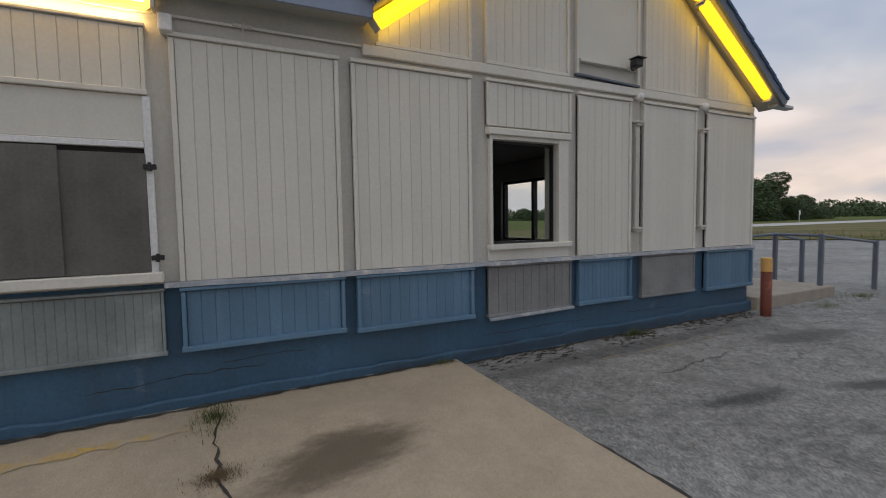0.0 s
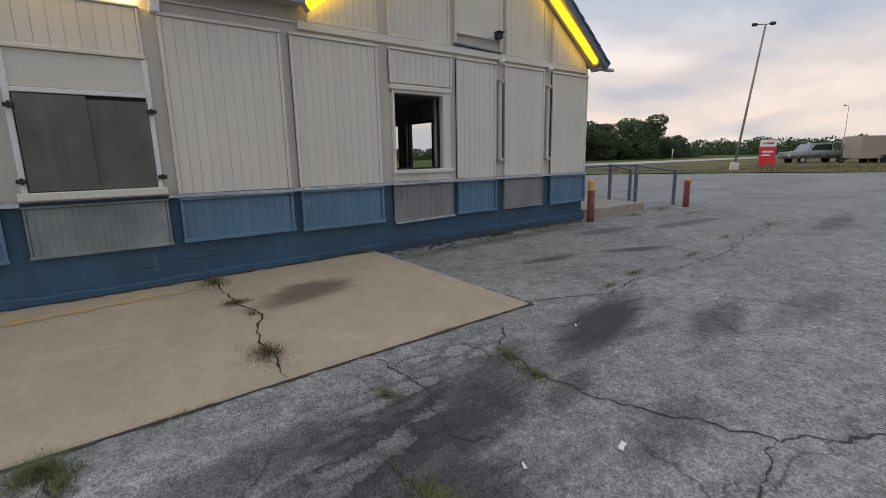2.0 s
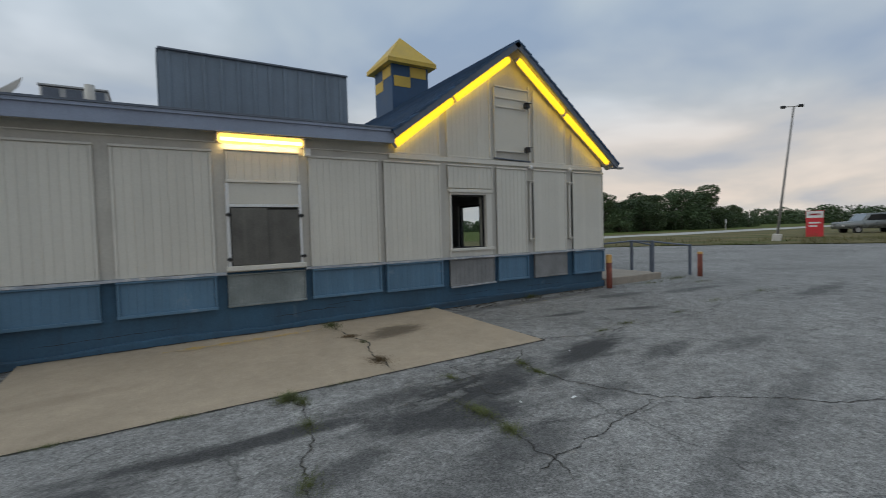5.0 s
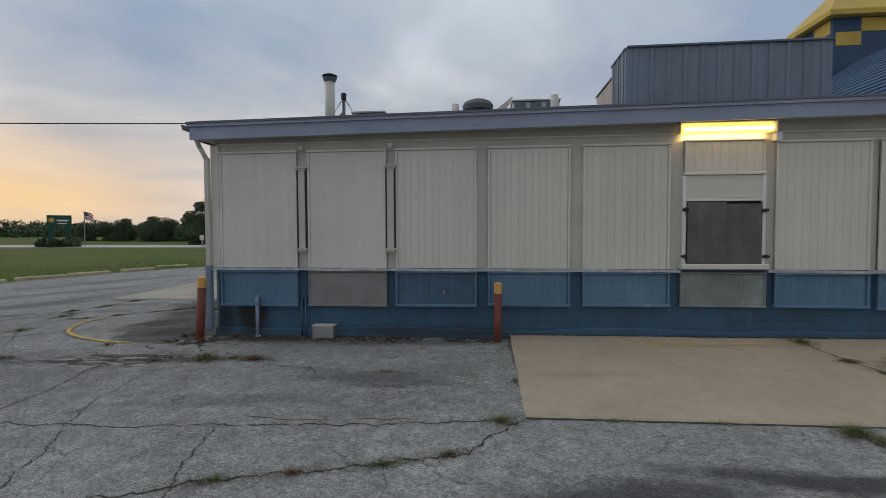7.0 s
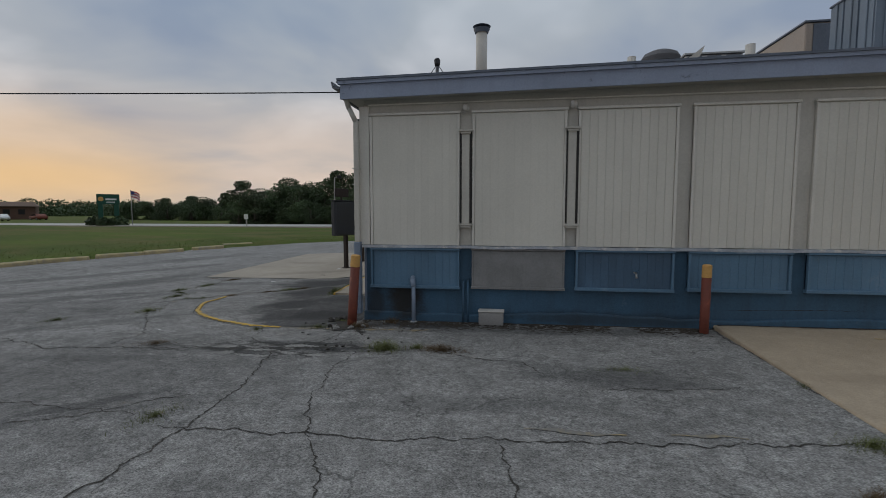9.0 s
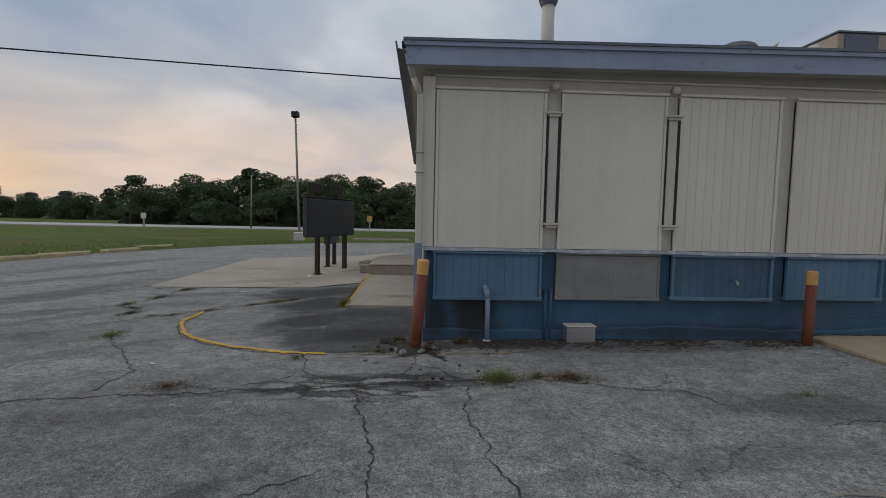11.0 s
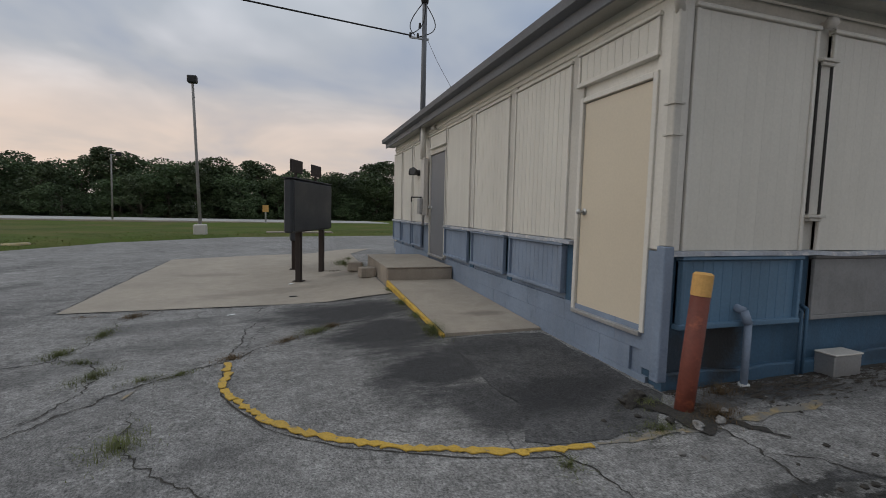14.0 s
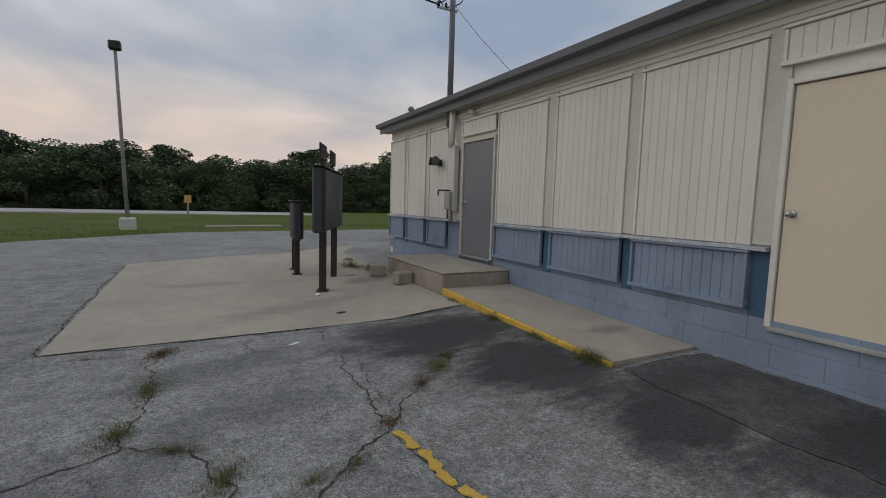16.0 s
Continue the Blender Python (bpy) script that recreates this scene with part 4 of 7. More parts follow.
bm = box(B(), 3.42, 3.45, -0.05, 0.0, 3.25, 4.72, 0.004)
box(bm, 4.36, 4.40, -0.05, 0.0, 3.25, 4.85, 0.004)
part("hatch_trim", bm, M_TRIM, gable)
bm = box(B(), -0.49, 0.49, -0.06, 0.0, -0.012, 0.012, 0.004)
bmesh.ops.transform(bm, matrix=pose(3.9, 0, 3.245, 0, 1.8, 0), verts=bm.verts)
part("loose_trim", bm, M_DRIP, gable, "loose dark drip strip hanging askew")

# ---------- west wall ----------
W_PANELS = [(5.45, 6.70), (6.86, 8.07), (8.25, 9.45), (11.15, 11.98), (12.15, 13.12), (13.28, 14.20)]
wall_west = wall("wall_west", WEST, -14.02, -4.301, RAIL, 3.48, [(-5.24, -4.301, RAIL, 2.60), (-10.56, -9.56, RAIL, 2.66)], "service side wall of cream siding with two doors", M_TRIM)
part("lower_wall", wall_boxes(B(), -14.02, -4.301, -0.3, RAIL - 0.001, 0.0, 0.2, [(-5.24, -4.301, 0.57, RAIL), (-10.56, -9.56, 0.62, RAIL)]), M_BLUEGREY, wall_west, "faded blue-grey base wall")
for a, b in W_PANELS:
    panel(wall_west, -b, -a, RAIL + 0.012, 3.04, M_WHITE, M_TRIM, trim=0.03)
    panel(wall_west, -b, -a, 0.71, RAIL - 0.035, M_BLUEGREY, M_BLUEGREY, "base_panel", "faded blue-grey boarded base panel", bottom=True, trim=0.03, proud=0.075)
for a, b in ((5.27, 5.44), (6.71, 6.85), (8.08, 8.24), (11.99, 12.14), (13.13, 13.27)):
    part("post_cover", box(B(), -b, -a, -0.012, 0.0, 0.62, RAIL - 0.04, 0.003), M_BLUEDARK, wall_west, "dark blue post between base panels")
    part("post_cover", box(B(), -b - 0.009, -a + 0.009, -0.03, 0.0, RAIL + 0.02, 3.09, 0.003), M_POST, wall_west)
rail(wall_west, -14.26, -10.66, 7)
rail(wall_west, -9.50, -5.30, 8)
part("frieze", box(B(), -14.23, -4.14, -0.02, 0.0, 3.10, 3.40, 0.004), M_TRIM, wall_west)
part("moulding", box(B(), -14.2, -4.2, -0.04, -0.02, 3.15, 3.19, 0.005), M_TRIM, wall_west)
panel(wall_west, -5.33, -4.27, 2.76, 3.07, M_WHITE, M_TRIM, "transom_panel", bottom=True, trim=0.03)
panel(wall_west, -10.62, -9.52, 2.78, 3.05, M_WHITE, M_TRIM, "transom_panel", bottom=True, trim=0.03)

# block courses of the west footing
bm = box(B(), -0.1993, 0.1993, -0.03, 0.0, -0.0993, 0.0993, 0.002)
block_mesh = mesh_of("block", bm, M_BLUEGREY)
for row in range(3):
    zc = 0.555 - 0.2 * row - 0.02
    u = -14.02 + (0.2 if row % 2 else 0.0)
    while u < -4.3:
        if not (row == 0 and (-10.76 < u < -9.36)):
            b = new("block", block_mesh)
            b.parent = wall_west
            b.location = (u, random.uniform(-0.0015, 0.0015), zc)
        u += 0.4


def slab_door(name, u0, u1, z0, z1, mat, knob_u, knob_z, label):
    d = tagged(new(name), label, "door", kind="structure")
    d.matrix_basis = WEST
    bm = box(B(), u0 - 0.05, u0, -0.05, 0.14, z0, z1 + 0.05, 0.005)
    box(bm, u1, u1 + 0.05, -0.05, 0.14, z0, z1 + 0.05, 0.005)
    box(bm, u0, u1, -0.05, 0.14, z1, z1 + 0.05, 0.005)
    part("door_frame", bm, M_TRIM if mat is M_CREAM else M_POST, d)
    part("door_leaf", box(B(), u0 + 0.008, u1 - 0.008, -0.022, 0.024, z0 + 0.012, z1 - 0.008, 0.004), mat, d)
    part("dark_gap", box(B(), u0, u1, 0.03, 0.12, z0, z1), M_DARKLINE, d)
    part("threshold", box(B(), u0 - 0.02, u1 + 0.02, -0.07, 0.1, z0 - 0.03, z0 + 0.008, 0.004), M_GALV, d)
    bm = B()
    cyl(bm, (knob_u, -0.022, knob_z), (knob_u, -0.03, knob_z), 0.034, seg=16)
    cyl(bm, (knob_u, -0.03, knob_z), (knob_u, -0.07, knob_z), 0.012, seg=10)
    ball(bm, (knob_u, -0.085, knob_z), 0.028, seg=14)
    part("knob", bm, M_STEEL, d, "round steel knob", True)
    for z in (z0 + 0.25, (z0 + z1) / 2, z1 - 0.25):
        k = u1 if knob_u < (u0 + u1) / 2 else u0
        part("hinge", cyl(B(), (k, -0.03, z - 0.05), (k, -0.03, z + 0.05), 0.01, seg=8), M_DARKLINE if mat is M_GREYDOOR else M_CREAM, d)
    return d


slab_door("door_1", -5.23, -4.31, 0.58, 2.59, M_CREAM, -5.16, 1.545, "closed flush cream metal door with a round knob")
slab_door("door_2", -10.55, -9.57, 0.63, 2.65, M_GREYDOOR, -10.47, 1.58, "closed flush grey metal service door")

# corner posts where the two walls meet
part("corner_board", box(B(), -8.83, -8.692, -0.04, 0.0, RAIL + 0.012, 3.18, 0.004), M_TRIM, wall_south)
part("corner_board", box(B(), -4.29, -4.103, -0.03, 0.0, RAIL + 0.012, 3.1, 0.004), M_TRIM, wall_west)
part("corner_board", box(B(), -4.29, -4.103, -0.035, 0.0, 0.3, RAIL, 0.004), M_BLUEGREY, wall_west)

# ---------- east and north walls, rooms ----------
E_WINS = [(4.9, 6.1), (6.4, 7.6), (8.05, 10.15), (10.6, 12.2)]
wall_east = wall("wall_east", EAST, 4.301, 14.02, -0.3, 3.45, [(a, b, 1.15, 2.62) for a, b in E_WINS], "dining room wall with wide windows", M_TRIM)
for i, (a, b) in enumerate(E_WINS):
    w = tagged(new(f"window_{3 + i}"), "wide dining room window with a dark mullion", "window", kind="structure")
    w.matrix_basis = EAST
    bm = box(B(), a, a + 0.06, 0.02, 0.14, 1.15, 2.62)
    box(bm, b - 0.06, b, 0.02, 0.14, 1.15, 2.62)
    box(bm, a + 0.06, b - 0.06, 0.02, 0.14, 1.15, 1.21)
    box(bm, a + 0.06, b - 0.06, 0.02, 0.14, 2.56, 2.62)
    c = a + (b - a) * 0.42
    box(bm, c - 0.04, c + 0.04, 0.02, 0.14, 1.21, 2.56)
    part("window_frame", bm, M_BLACK, w)
    p = part("pane", box(B(), a + 0.06, b - 0.06, 0.07, 0.076, 1.21, 2.56), M_GLASS, w)
    p.visible_shadow = False
wall_north = wall("wall_north", NORTH, -6.73, 8.76, -0.3, 3.45, [], "plain rear wall of the restaurant", M_TRIM)
partition = tagged(part("wall_partition", box(B(), 0.9, 1.05, 4.31, 14.02, 0.3, 3.45), M_INTERIOR), "dark inner partition wall of the dining room", "wall", kind="structure")
floor = tagged(part("floor", box(B(), 1.06, 6.52, 4.31, 14.02, 0.30, 0.42), M_INTERIOR), "dark tiled dining room floor", "floor", kind="structure")
ceiling = tagged(part("ceiling", box(B(), 1.06, 6.52, 4.31, 14.02, 3.05, 3.12), M_CEILING), "dull dining room ceiling", "ceiling", kind="structure")
lining = tagged(part("wall_lining", wall_boxes(B(), 1.06, 6.52, 0.43, 3.04, 4.302, 4.33, [(2.25, 3.23, 1.38, 2.55)]), M_INTERIOR), "dark inner lining of the window wall", "wall", kind="structure")

# ---------- roofs ----------
FY, FX = 3.84, -9.02


def eave_z(x):
    """The lower edge of the front fascia, which rises a little to the east."""
    return 3.234 + 0.0115 * (x + 9.0)


bm = B()
prism(bm, [(FX, FY + 0.03, 3.43), (1.0, FY + 0.03, 3.53), (1.0, 4.12, 3.53), (1.6, 4.12, 3.54), (1.6, 14.4, 3.54), (FX, 14.4, 3.43)], (0, 0, 0.05))
flat_roof = tagged(part("flat_roof", bm, M_ROOFFLAT), "low flat felt roof over the kitchen", "roof", kind="structure")
# front fascia: board, lip and drip edge
bm = B()
x0, x1 = FX, 1.03
prism(bm, [(x0, FY, eave_z(x0)), (x1, FY, eave_z(x1)), (x1, FY, eave_z(x1) + 0.19), (x0, FY, eave_z(x0) + 0.19)], (0, 0.03, 0))
part("fascia_board", bm, M_FASCIA, flat_roof, "peeling lavender-grey fascia board")
bm = B()
prism(bm, [(x0 - 0.02, FY - 0.03, eave_z(x0) + 0.191), (x1, FY - 0.03, eave_z(x1) + 0.191), (x1, FY - 0.03, eave_z(x1) + 0.236), (x0 - 0.02, FY - 0.03, eave_z(x0) + 0.236)], (0, 0.06, 0))
part("fascia_lip", bm, M_FASCIA, flat_roof)
bm = B()
prism(bm, [(x0 - 0.03, FY - 0.045, eave_z(x0) + 0.237), (x1, FY - 0.045, eave_z(x1) + 0.237), (x1, FY - 0.045, eave_z(x1) + 0.266), (x0 - 0.03, FY - 0.045, eave_z(x0) + 0.266)], (0, 0.20, 0))
part("drip_edge", bm, M_DRIP, flat_roof, "dark metal drip edge")
bm = B()
prism(bm, [(x0, FY + 0.03, eave_z(x0) + 0.02), (x1, FY + 0.03, eave_z(x1) + 0.02), (x1, 4.10, eave_z(x1) + 0.02), (x0, 4.10, eave_z(x0) + 0.02)], (0, 0, 0.02))
part("soffit", bm, M_SOFFIT, flat_roof)
# west eave: fascia, gutter and shingled edge
part("fascia_board", box(B(), FX + 0.0, FX + 0.03, FY + 0.03, 14.45, 3.245, 3.42, 0.003), M_FASCIAW, flat_roof, "dark grey west fascia")
bm = B()
prof = [(0, 0, 0.0), (-0.10, 0, 0.02), (-0.12, 0, 0.10), (-0.10, 0, 0.105), (-0.085, 0, 0.03), (0, 0, 0.012)]
prism(bm, [(FX + x, FY - 0.02, 3.36 + z) for x, _, z in prof], (0, 14.5 - FY, 0))
part("gutter", bm, M_FASCIAW, flat_roof, "dark grey rain gutter")
part("soffit", box(B(), FX + 0.031, -8.77, 4.1, 14.45, 3.27, 3.29), M_SOFFIT, flat_roof)
for i in range(3):
    z, x = 3.455 + 0.022 * i, FX - 0.05 + 0.10 * i
    bm = B()
    prism(bm, [(x, FY - 0.01, z), (x + 0.22, FY + 0.06, z + 0.02), (x + 0.22, FY + 0.06, z + 0.035), (x, FY + 0.0, z + 0.018)], (0, 14.5 - FY, 0))
    part("shingle_course", bm, M_SHINGLE, flat_roof)
# gable roof in overlapping courses
gable_roof = tagged(new("gable_roof"), "steep blue shingled gable roof", "roof", kind="structure")
for side, ex, ez in ((-1, 0.96, 3.545), (1, 6.98, 3.27)):
    apex = Vector((RIDGE_X, 0, RIDGE_Z + 0.36))
    eave = Vector((ex, 0, ez))
    n = 18
    for i in range(n):
        a, b = eave.lerp(apex, i / n), eave.lerp(apex, min(1.0, (i + 1.12) / n))
        nrm = Vector((-(apex - eave).z, 0, (apex - eave).x)).normalized() * (1 if side < 0 else -1)
        bm = B()
        pts = [a + nrm * 0.03, b + nrm * 0.008, b - nrm * 0.03, a - nrm * 0.01]
        prism(bm, [(p.x, 3.74 + random.uniform(-0.008, 0.008), p.z) for p in pts], (0, 14.6 - 3.74, 0))
        part("shingle_course", bm, M_ROOFBLUE, gable_roof)
    # rake board
    bm = B()
    d = (apex - eave).normalized()
    prism(bm, [(p.x, 3.755, p.z) for p in (eave - nrm * 0.01, apex - nrm * 0.01, apex - nrm * 0.13, eave - nrm * 0.13)], (0, 0.04, 0))
    part("rake_board", bm, M_DRIP, gable_roof, "blue-grey rake board")
    bm = B()
    prism(bm, [(p.x, 3.796, p.z) for p in (eave - nrm * 0.10, apex - nrm * 0.10, apex - nrm * 0.13, eave - nrm * 0.13)], (0, 0.30, 0))
    part("rake_soffit", bm, M_SOFFIT, gable_roof)
part("eave_spout", box(B(), 6.80, 7.22, 3.80, 3.92, 3.17, 3.22, 0.01), M_GALV, gable_roof, "stub of a bent gutter")


def glow_strip(parent, x, y, z, length, watts, col):
    """The light that a lit cover throws back and down on to the wall behind it."""
    la = bpy.data.lights.new("light", "AREA")
    la.shape, la.size, la.size_y, la.energy, la.color = "RECTANGLE", length, 0.03, watts, col
    ob = new("light", la)
    ob.parent = parent
    ob.matrix_basis = pose(x, y, z, 50, 0, 0)
    return ob


TUBE_WATTS = 0.42


def tube_light(ax, az, bx, bz, label):
    """A long lit cover with rounded ends on a back channel."""
    y = 3.94 if ax < RIDGE_X else 3.88
    a, b = Vector((ax, y, az)), Vector((bx, y, bz))
    L = (b - a).length
    ang = math.degrees(math.atan2(bz - az, bx - ax))
    at = Matrix.Translation(a) @ pose(0, 0, 0, 0, -ang, 0)
    th = thing("rake_light", label, "neon light", "lights along the gable edges", at)
    bm = box(B(), 0.0, L, -0.065, 0.06, -0.070, 0.070, 0.045)
    part("light_cover", bm, M_TUBE, th, "glowing yellow cover")
    part("back_channel", box(B(), 0.10, L - 0.10, 0.061, 0.13, 0.0, 0.05, 0.004), M_POST, th)
    glow_strip(th, L / 2, 0.075, -0.075, L - 0.1, TUBE_WATTS, (1.0, 0.66, 0.07))
    for x in (-0.012, L + 0.0):
        part("end_cap", box(B(), x, x + 0.012, -0.05, 0.06, -0.065, 0.065, 0.004), M_PALEMETAL, th)


tube_light(1.07, 3.345, 2.33, 4.28, "long yellow light cover along the gable edge, lit")
tube_light(2.36, 4.30, 3.76, 5.29, "long yellow light cover along the gable edge, lit")
tube_light(3.93, 5.29, 5.24, 4.33, "long yellow light cover along the gable edge, lit")
tube_light(5.27, 4.30, 6.72, 3.30, "long yellow light cover along the gable edge, lit")
lamp = thing("wall_light", "long warm fluorescent wall light over the drive-through window, lit", "wall light", "", pose(-1.16, 3.975, 3.245))
bm = box(B(), -0.615, 0.615, -0.05, 0.075, -0.066, 0.066, 0.03)
part("light_cover", bm, M_LAMP, lamp, "glowing warm plastic cover")
part("lamp_tube", box(B(), -0.59, 0.59, -0.062, -0.048, -0.048, 0.006, 0.006), M_CORE, lamp, "white-hot fluorescent tube")
part("housing", box(B(), -0.64, 0.64, -0.06, 0.124, 0.068, 0.084, 0.004), M_PALEMETAL, lamp)
part("back_plate", box(B(), -0.60, 0.60, 0.076, 0.124, -0.03, 0.067), M_PALEMETAL, lamp)
glow_strip(lamp, 0.0, 0.06, -0.074, 1.1, 2.2, (1.0, 0.72, 0.32))
for x in (-0.645, 0.625):
    part("end_cap", box(B(), x, x + 0.02, -0.05, 0.075, -0.066, 0.066, 0.004), M_PALEMETAL, lamp)


# ---------- things on the south wall ----------
def light_channel(x):
    """An old vertical light channel over a post: strip, dark side gaps, bracket caps, round knob lamp above."""
    th = thing("light_channel", "unlit vertical light channel with bracket caps on the siding post", "wall fixture", "vertical channels on the wall", pose(x, 4.10, 0))
    k = 1.0 if x < 0 else 0.62
    part("strip", box(B(), -0.058 * k, 0.050 * k, -0.06, 0.0, 1.56, 2.80, 0.005), M_POST, th)
    if x < 0:
        part("side_gap", box(B(), -0.080 * k, -0.061 * k, -0.064, 0.0, 1.57, 2.79), M_DARKLINE, th, "dark open slot")
    part("side_gap", box(B(), 0.053 * k, (0.080 if x < 0 else 0.070) * k, -0.064, 0.0, 1.57, 2.79), M_DARKLINE, th, "dark open slot")
    for z in (1.55, 2.81):
        bm = box(B(), -0.10 * k, 0.10 * k, -0.10, 0.0, z - 0.012, z + 0.012, 0.004)
        box(bm, -0.07 * k, 0.07 * k, -0.085, 0.0, z - 0.042, z - 0.013, 0.004)
        part("bracket_cap", bm, M_POST, th)
    bm = cyl(B(), (0, 0.0, 3.105), (0, -0.06, 3.105), 0.028, seg=12)
    ball(bm, (0, -0.075, 3.105), 0.05, seg=14)
    part("knob_lamp", bm, M_WHITEPLAIN if x > 0 else M_PALEMETAL, th, "small round white knob", True)


for x in (-7.335, -5.94, 4.37, 5.58):
    light_channel(x)


def bollard(x, y, lean, turn, h, yellow, label, r=0.067):
    th = thing("bollard", label, "bollard", "steel guard posts by the building", pose(x, y, gz(x, y), 0, lean, turn))
    bm = cyl(B(), (0, 0, -0.25), (0, 0, h - yellow), r, seg=20)
    part("post", bm, M_BOLLARD, th, "", True)
    bm = cyl(B(), (0, 0, h - yellow), (0, 0, h - 0.012), r + 0.002, seg=20)
    cyl(bm, (0, 0, h - 0.012), (0, 0, h), r + 0.002, r - 0.012, seg=20)
    part("painted_top", bm, M_BOLYEL, th, "ochre yellow band", False)
    return th


bollard(-8.87, 3.75, 4.6, -12, 0.97, 0.16, "leaning rust-red steel bollard with ochre top at the corner", 0.063)
bollard(-4.33, 3.84, 0.4, 0, 0.86, 0.16, "rust-red steel bollard with ochre top beside the concrete pad", 0.054)
bollard(6.52, 3.72, 0.5, 90, 0.80, 0.19, "rust-red steel bollard with faded yellow top by the entrance pad")
bollard(10.1, 3.55, 0.6, 200, 0.68, 0.06, "short rust-red steel bollard at the railing's end")

pipe = thing("standpipe", "grey drain standpipe with bent top by the base wall", "pipe", "", pose(-8.05, 3.97, gz(-8.05, 3.97)))
bm = cyl(B(), (0, 0, -0.1), (0, 0, 0.52), 0.028, seg=12)
cyl(bm, (0, 0, 0.50), (-0.02, 0.03, 0.60), 0.034, seg=12)
cyl(bm, (-0.02, 0.03, 0.60), (-0.03, 0.11, 0.62), 0.034, seg=12)
part("riser", bm, M_BLUEGREY, pipe, "", True)
part("foot", cyl(B(), (0, 0, -0.02), (0, 0, 0.02), 0.045, seg=12), M_WHITEPLAIN, pipe)
conduit = thing("conduit", "pair of thin blue painted conduits on the base wall", "conduit", "", pose(-7.33, 4.04, 0.12))
for dx, top in ((-0.035, 0.62), (0.03, 0.64)):
    bm = cyl(B(), (dx, 0, 0.0), (dx, 0, top), 0.014, seg=8)
    cyl(bm, (dx, 0, top), (dx, 0.06, top + 0.03), 0.016, seg=8)
    part("tube", bm, M_BLUEDARK, conduit, "", True)
vb = thing("vent_hood", "boxy grey metal crawl-space vent hood against the footing", "vent", "", pose(-6.975, 3.98, gz(-6.9, 3.9)))
bm = box(B(), -0.165, 0.165, -0.09, 0.08, 0.0, 0.185, 0.008)
part("hood_body", bm, M_GALV, vb)
part("hood_lid", box(B(), -0.175, 0.175, -0.10, 0.08, 0.186, 0.200, 0.005), M_PALEMETAL, vb, "pale folded lid")
tap = thing("hose_tap", "small hose tap on the blue base panel", "tap", "", pose(-5.12, 4.04, 0.93))
bm = cyl(B(), (0, 0.04, 0), (0, -0.07, 0), 0.014, seg=8)
cyl(bm, (0, -0.06, 0.005), (0, -0.09, -0.06), 0.014, seg=8)
part("spout", bm, M_GALV, tap, "", True)
part("wheel_handle", cyl(B(), (0, -0.055, 0.03), (0, -0.055, 0.045), 0.035, seg=12), M_BLUEDARK, tap)
jb = thing("junction_box", "small white junction box beside the lamp", "junction box", "", pose(-0.46, 4.05, 3.12))
part("box_body", box(B(), -0.045, 0.045, -0.06, 0.05, -0.06, 0.06, 0.008), M_WHITEPLAIN, jb)
bracket = thing("wire_bracket", "small dark bracket with a stub of wire under the eave", "bracket", "", pose(0.05, 4.08, 3.20))
bm = box(B(), -0.07, 0.07, -0.02, 0.02, -0.012, 0.012, 0.003)
cyl(bm, (0, -0.01, -0.05), (0.01, -0.02, 0.03), 0.008, seg=6)
part("bar", bm, M_POST, bracket)


def flood(x, z, aim):
    th = thing("flood_light", "small black security flood light on the gable", "flood light", "flood lights on the gable", pose(x, 4.06, z, 0, 0, aim))
    part("base", cyl(B(), (0, 0.05, 0), (0, -0.01, 0), 0.045, seg=12), M_BLACK, th)
    part("arm", cyl(B(), (0, 0, 0), (-0.05, -0.09, 0.02), 0.012, seg=8), M_BLACK, th)
    bm = box(B(), -0.14, -0.02, -0.16, -0.06, -0.045, 0.045, 0.012)
    part("head", bm, M_BLACK, th)
    part("visor", box(B(), -0.15, 0.0, -0.19, -0.06, 0.046, 0.054), M_BLACK, th)


flood(4.30, 4.38, 0)
flood(4.30, 3.45, 0)

ds = thing("downspout", "square white downspout with elbow at the building corner", "downspout", "", pose(-8.86, 4.02, 0))
bm = box(B(), -0.036, 0.036, -0.036, 0.036, 1.30, 2.98, 0.008)
for z in (2.1, 2.32):
    box(bm, -0.05, 0.05, -0.05, 0.05, z, z + 0.012)
part("upper_pipe", bm, M_POST, ds, "cream painted length")
part("lower_pipe", box(B(), -0.045, 0.045, -0.045, 0.045, 0.28, 1.30, 0.008), M_BLUEGREY, ds, "blue-grey painted length")
bm = B()
cyl(bm, (0, 0, 2.95), (-0.08, -0.05, 3.14), 0.036, seg=10)
cyl(bm, (-0.08, -0.05, 3.13), (-0.16, -0.10, 3.42), 0.036, seg=10)
part("elbow", bm, M_POST, ds, "", True)

# ---------- roof things ----------
def roof_z(x):
    return 3.48 + 0.01036 * (x + 9.02)


flue = thing("flue_pipe", "tall galvanised flue pipe with a rain cap", "flue", "", pose(-7.2, 5.0, roof_z(-7.2) - 0.02))
part("pipe", cyl(B(), (0, 0, 0), (0, 0, 0.98), 0.085, seg=20), M_PALEMETAL, flue, "", True)
part("flashing", cyl(B(), (0, 0, 0), (0, 0, 0.12), 0.20, 0.09, seg=20), M_GALV, flue)
part("cap_skirt", cyl(B(), (0, 0, 0.94), (0, 0, 1.00), 0.10, 0.125, seg=20), M_DRIP, flue)
part("cap_top", cyl(B(), (0, 0, 1.035), (0, 0, 1.07), 0.135, 0.06, seg=20), M_DRIP, flue)
part("cap_stays", cyl(B(), (0, 0, 0.98), (0, 0, 1.04), 0.06, seg=8), M_DRIP, flue)
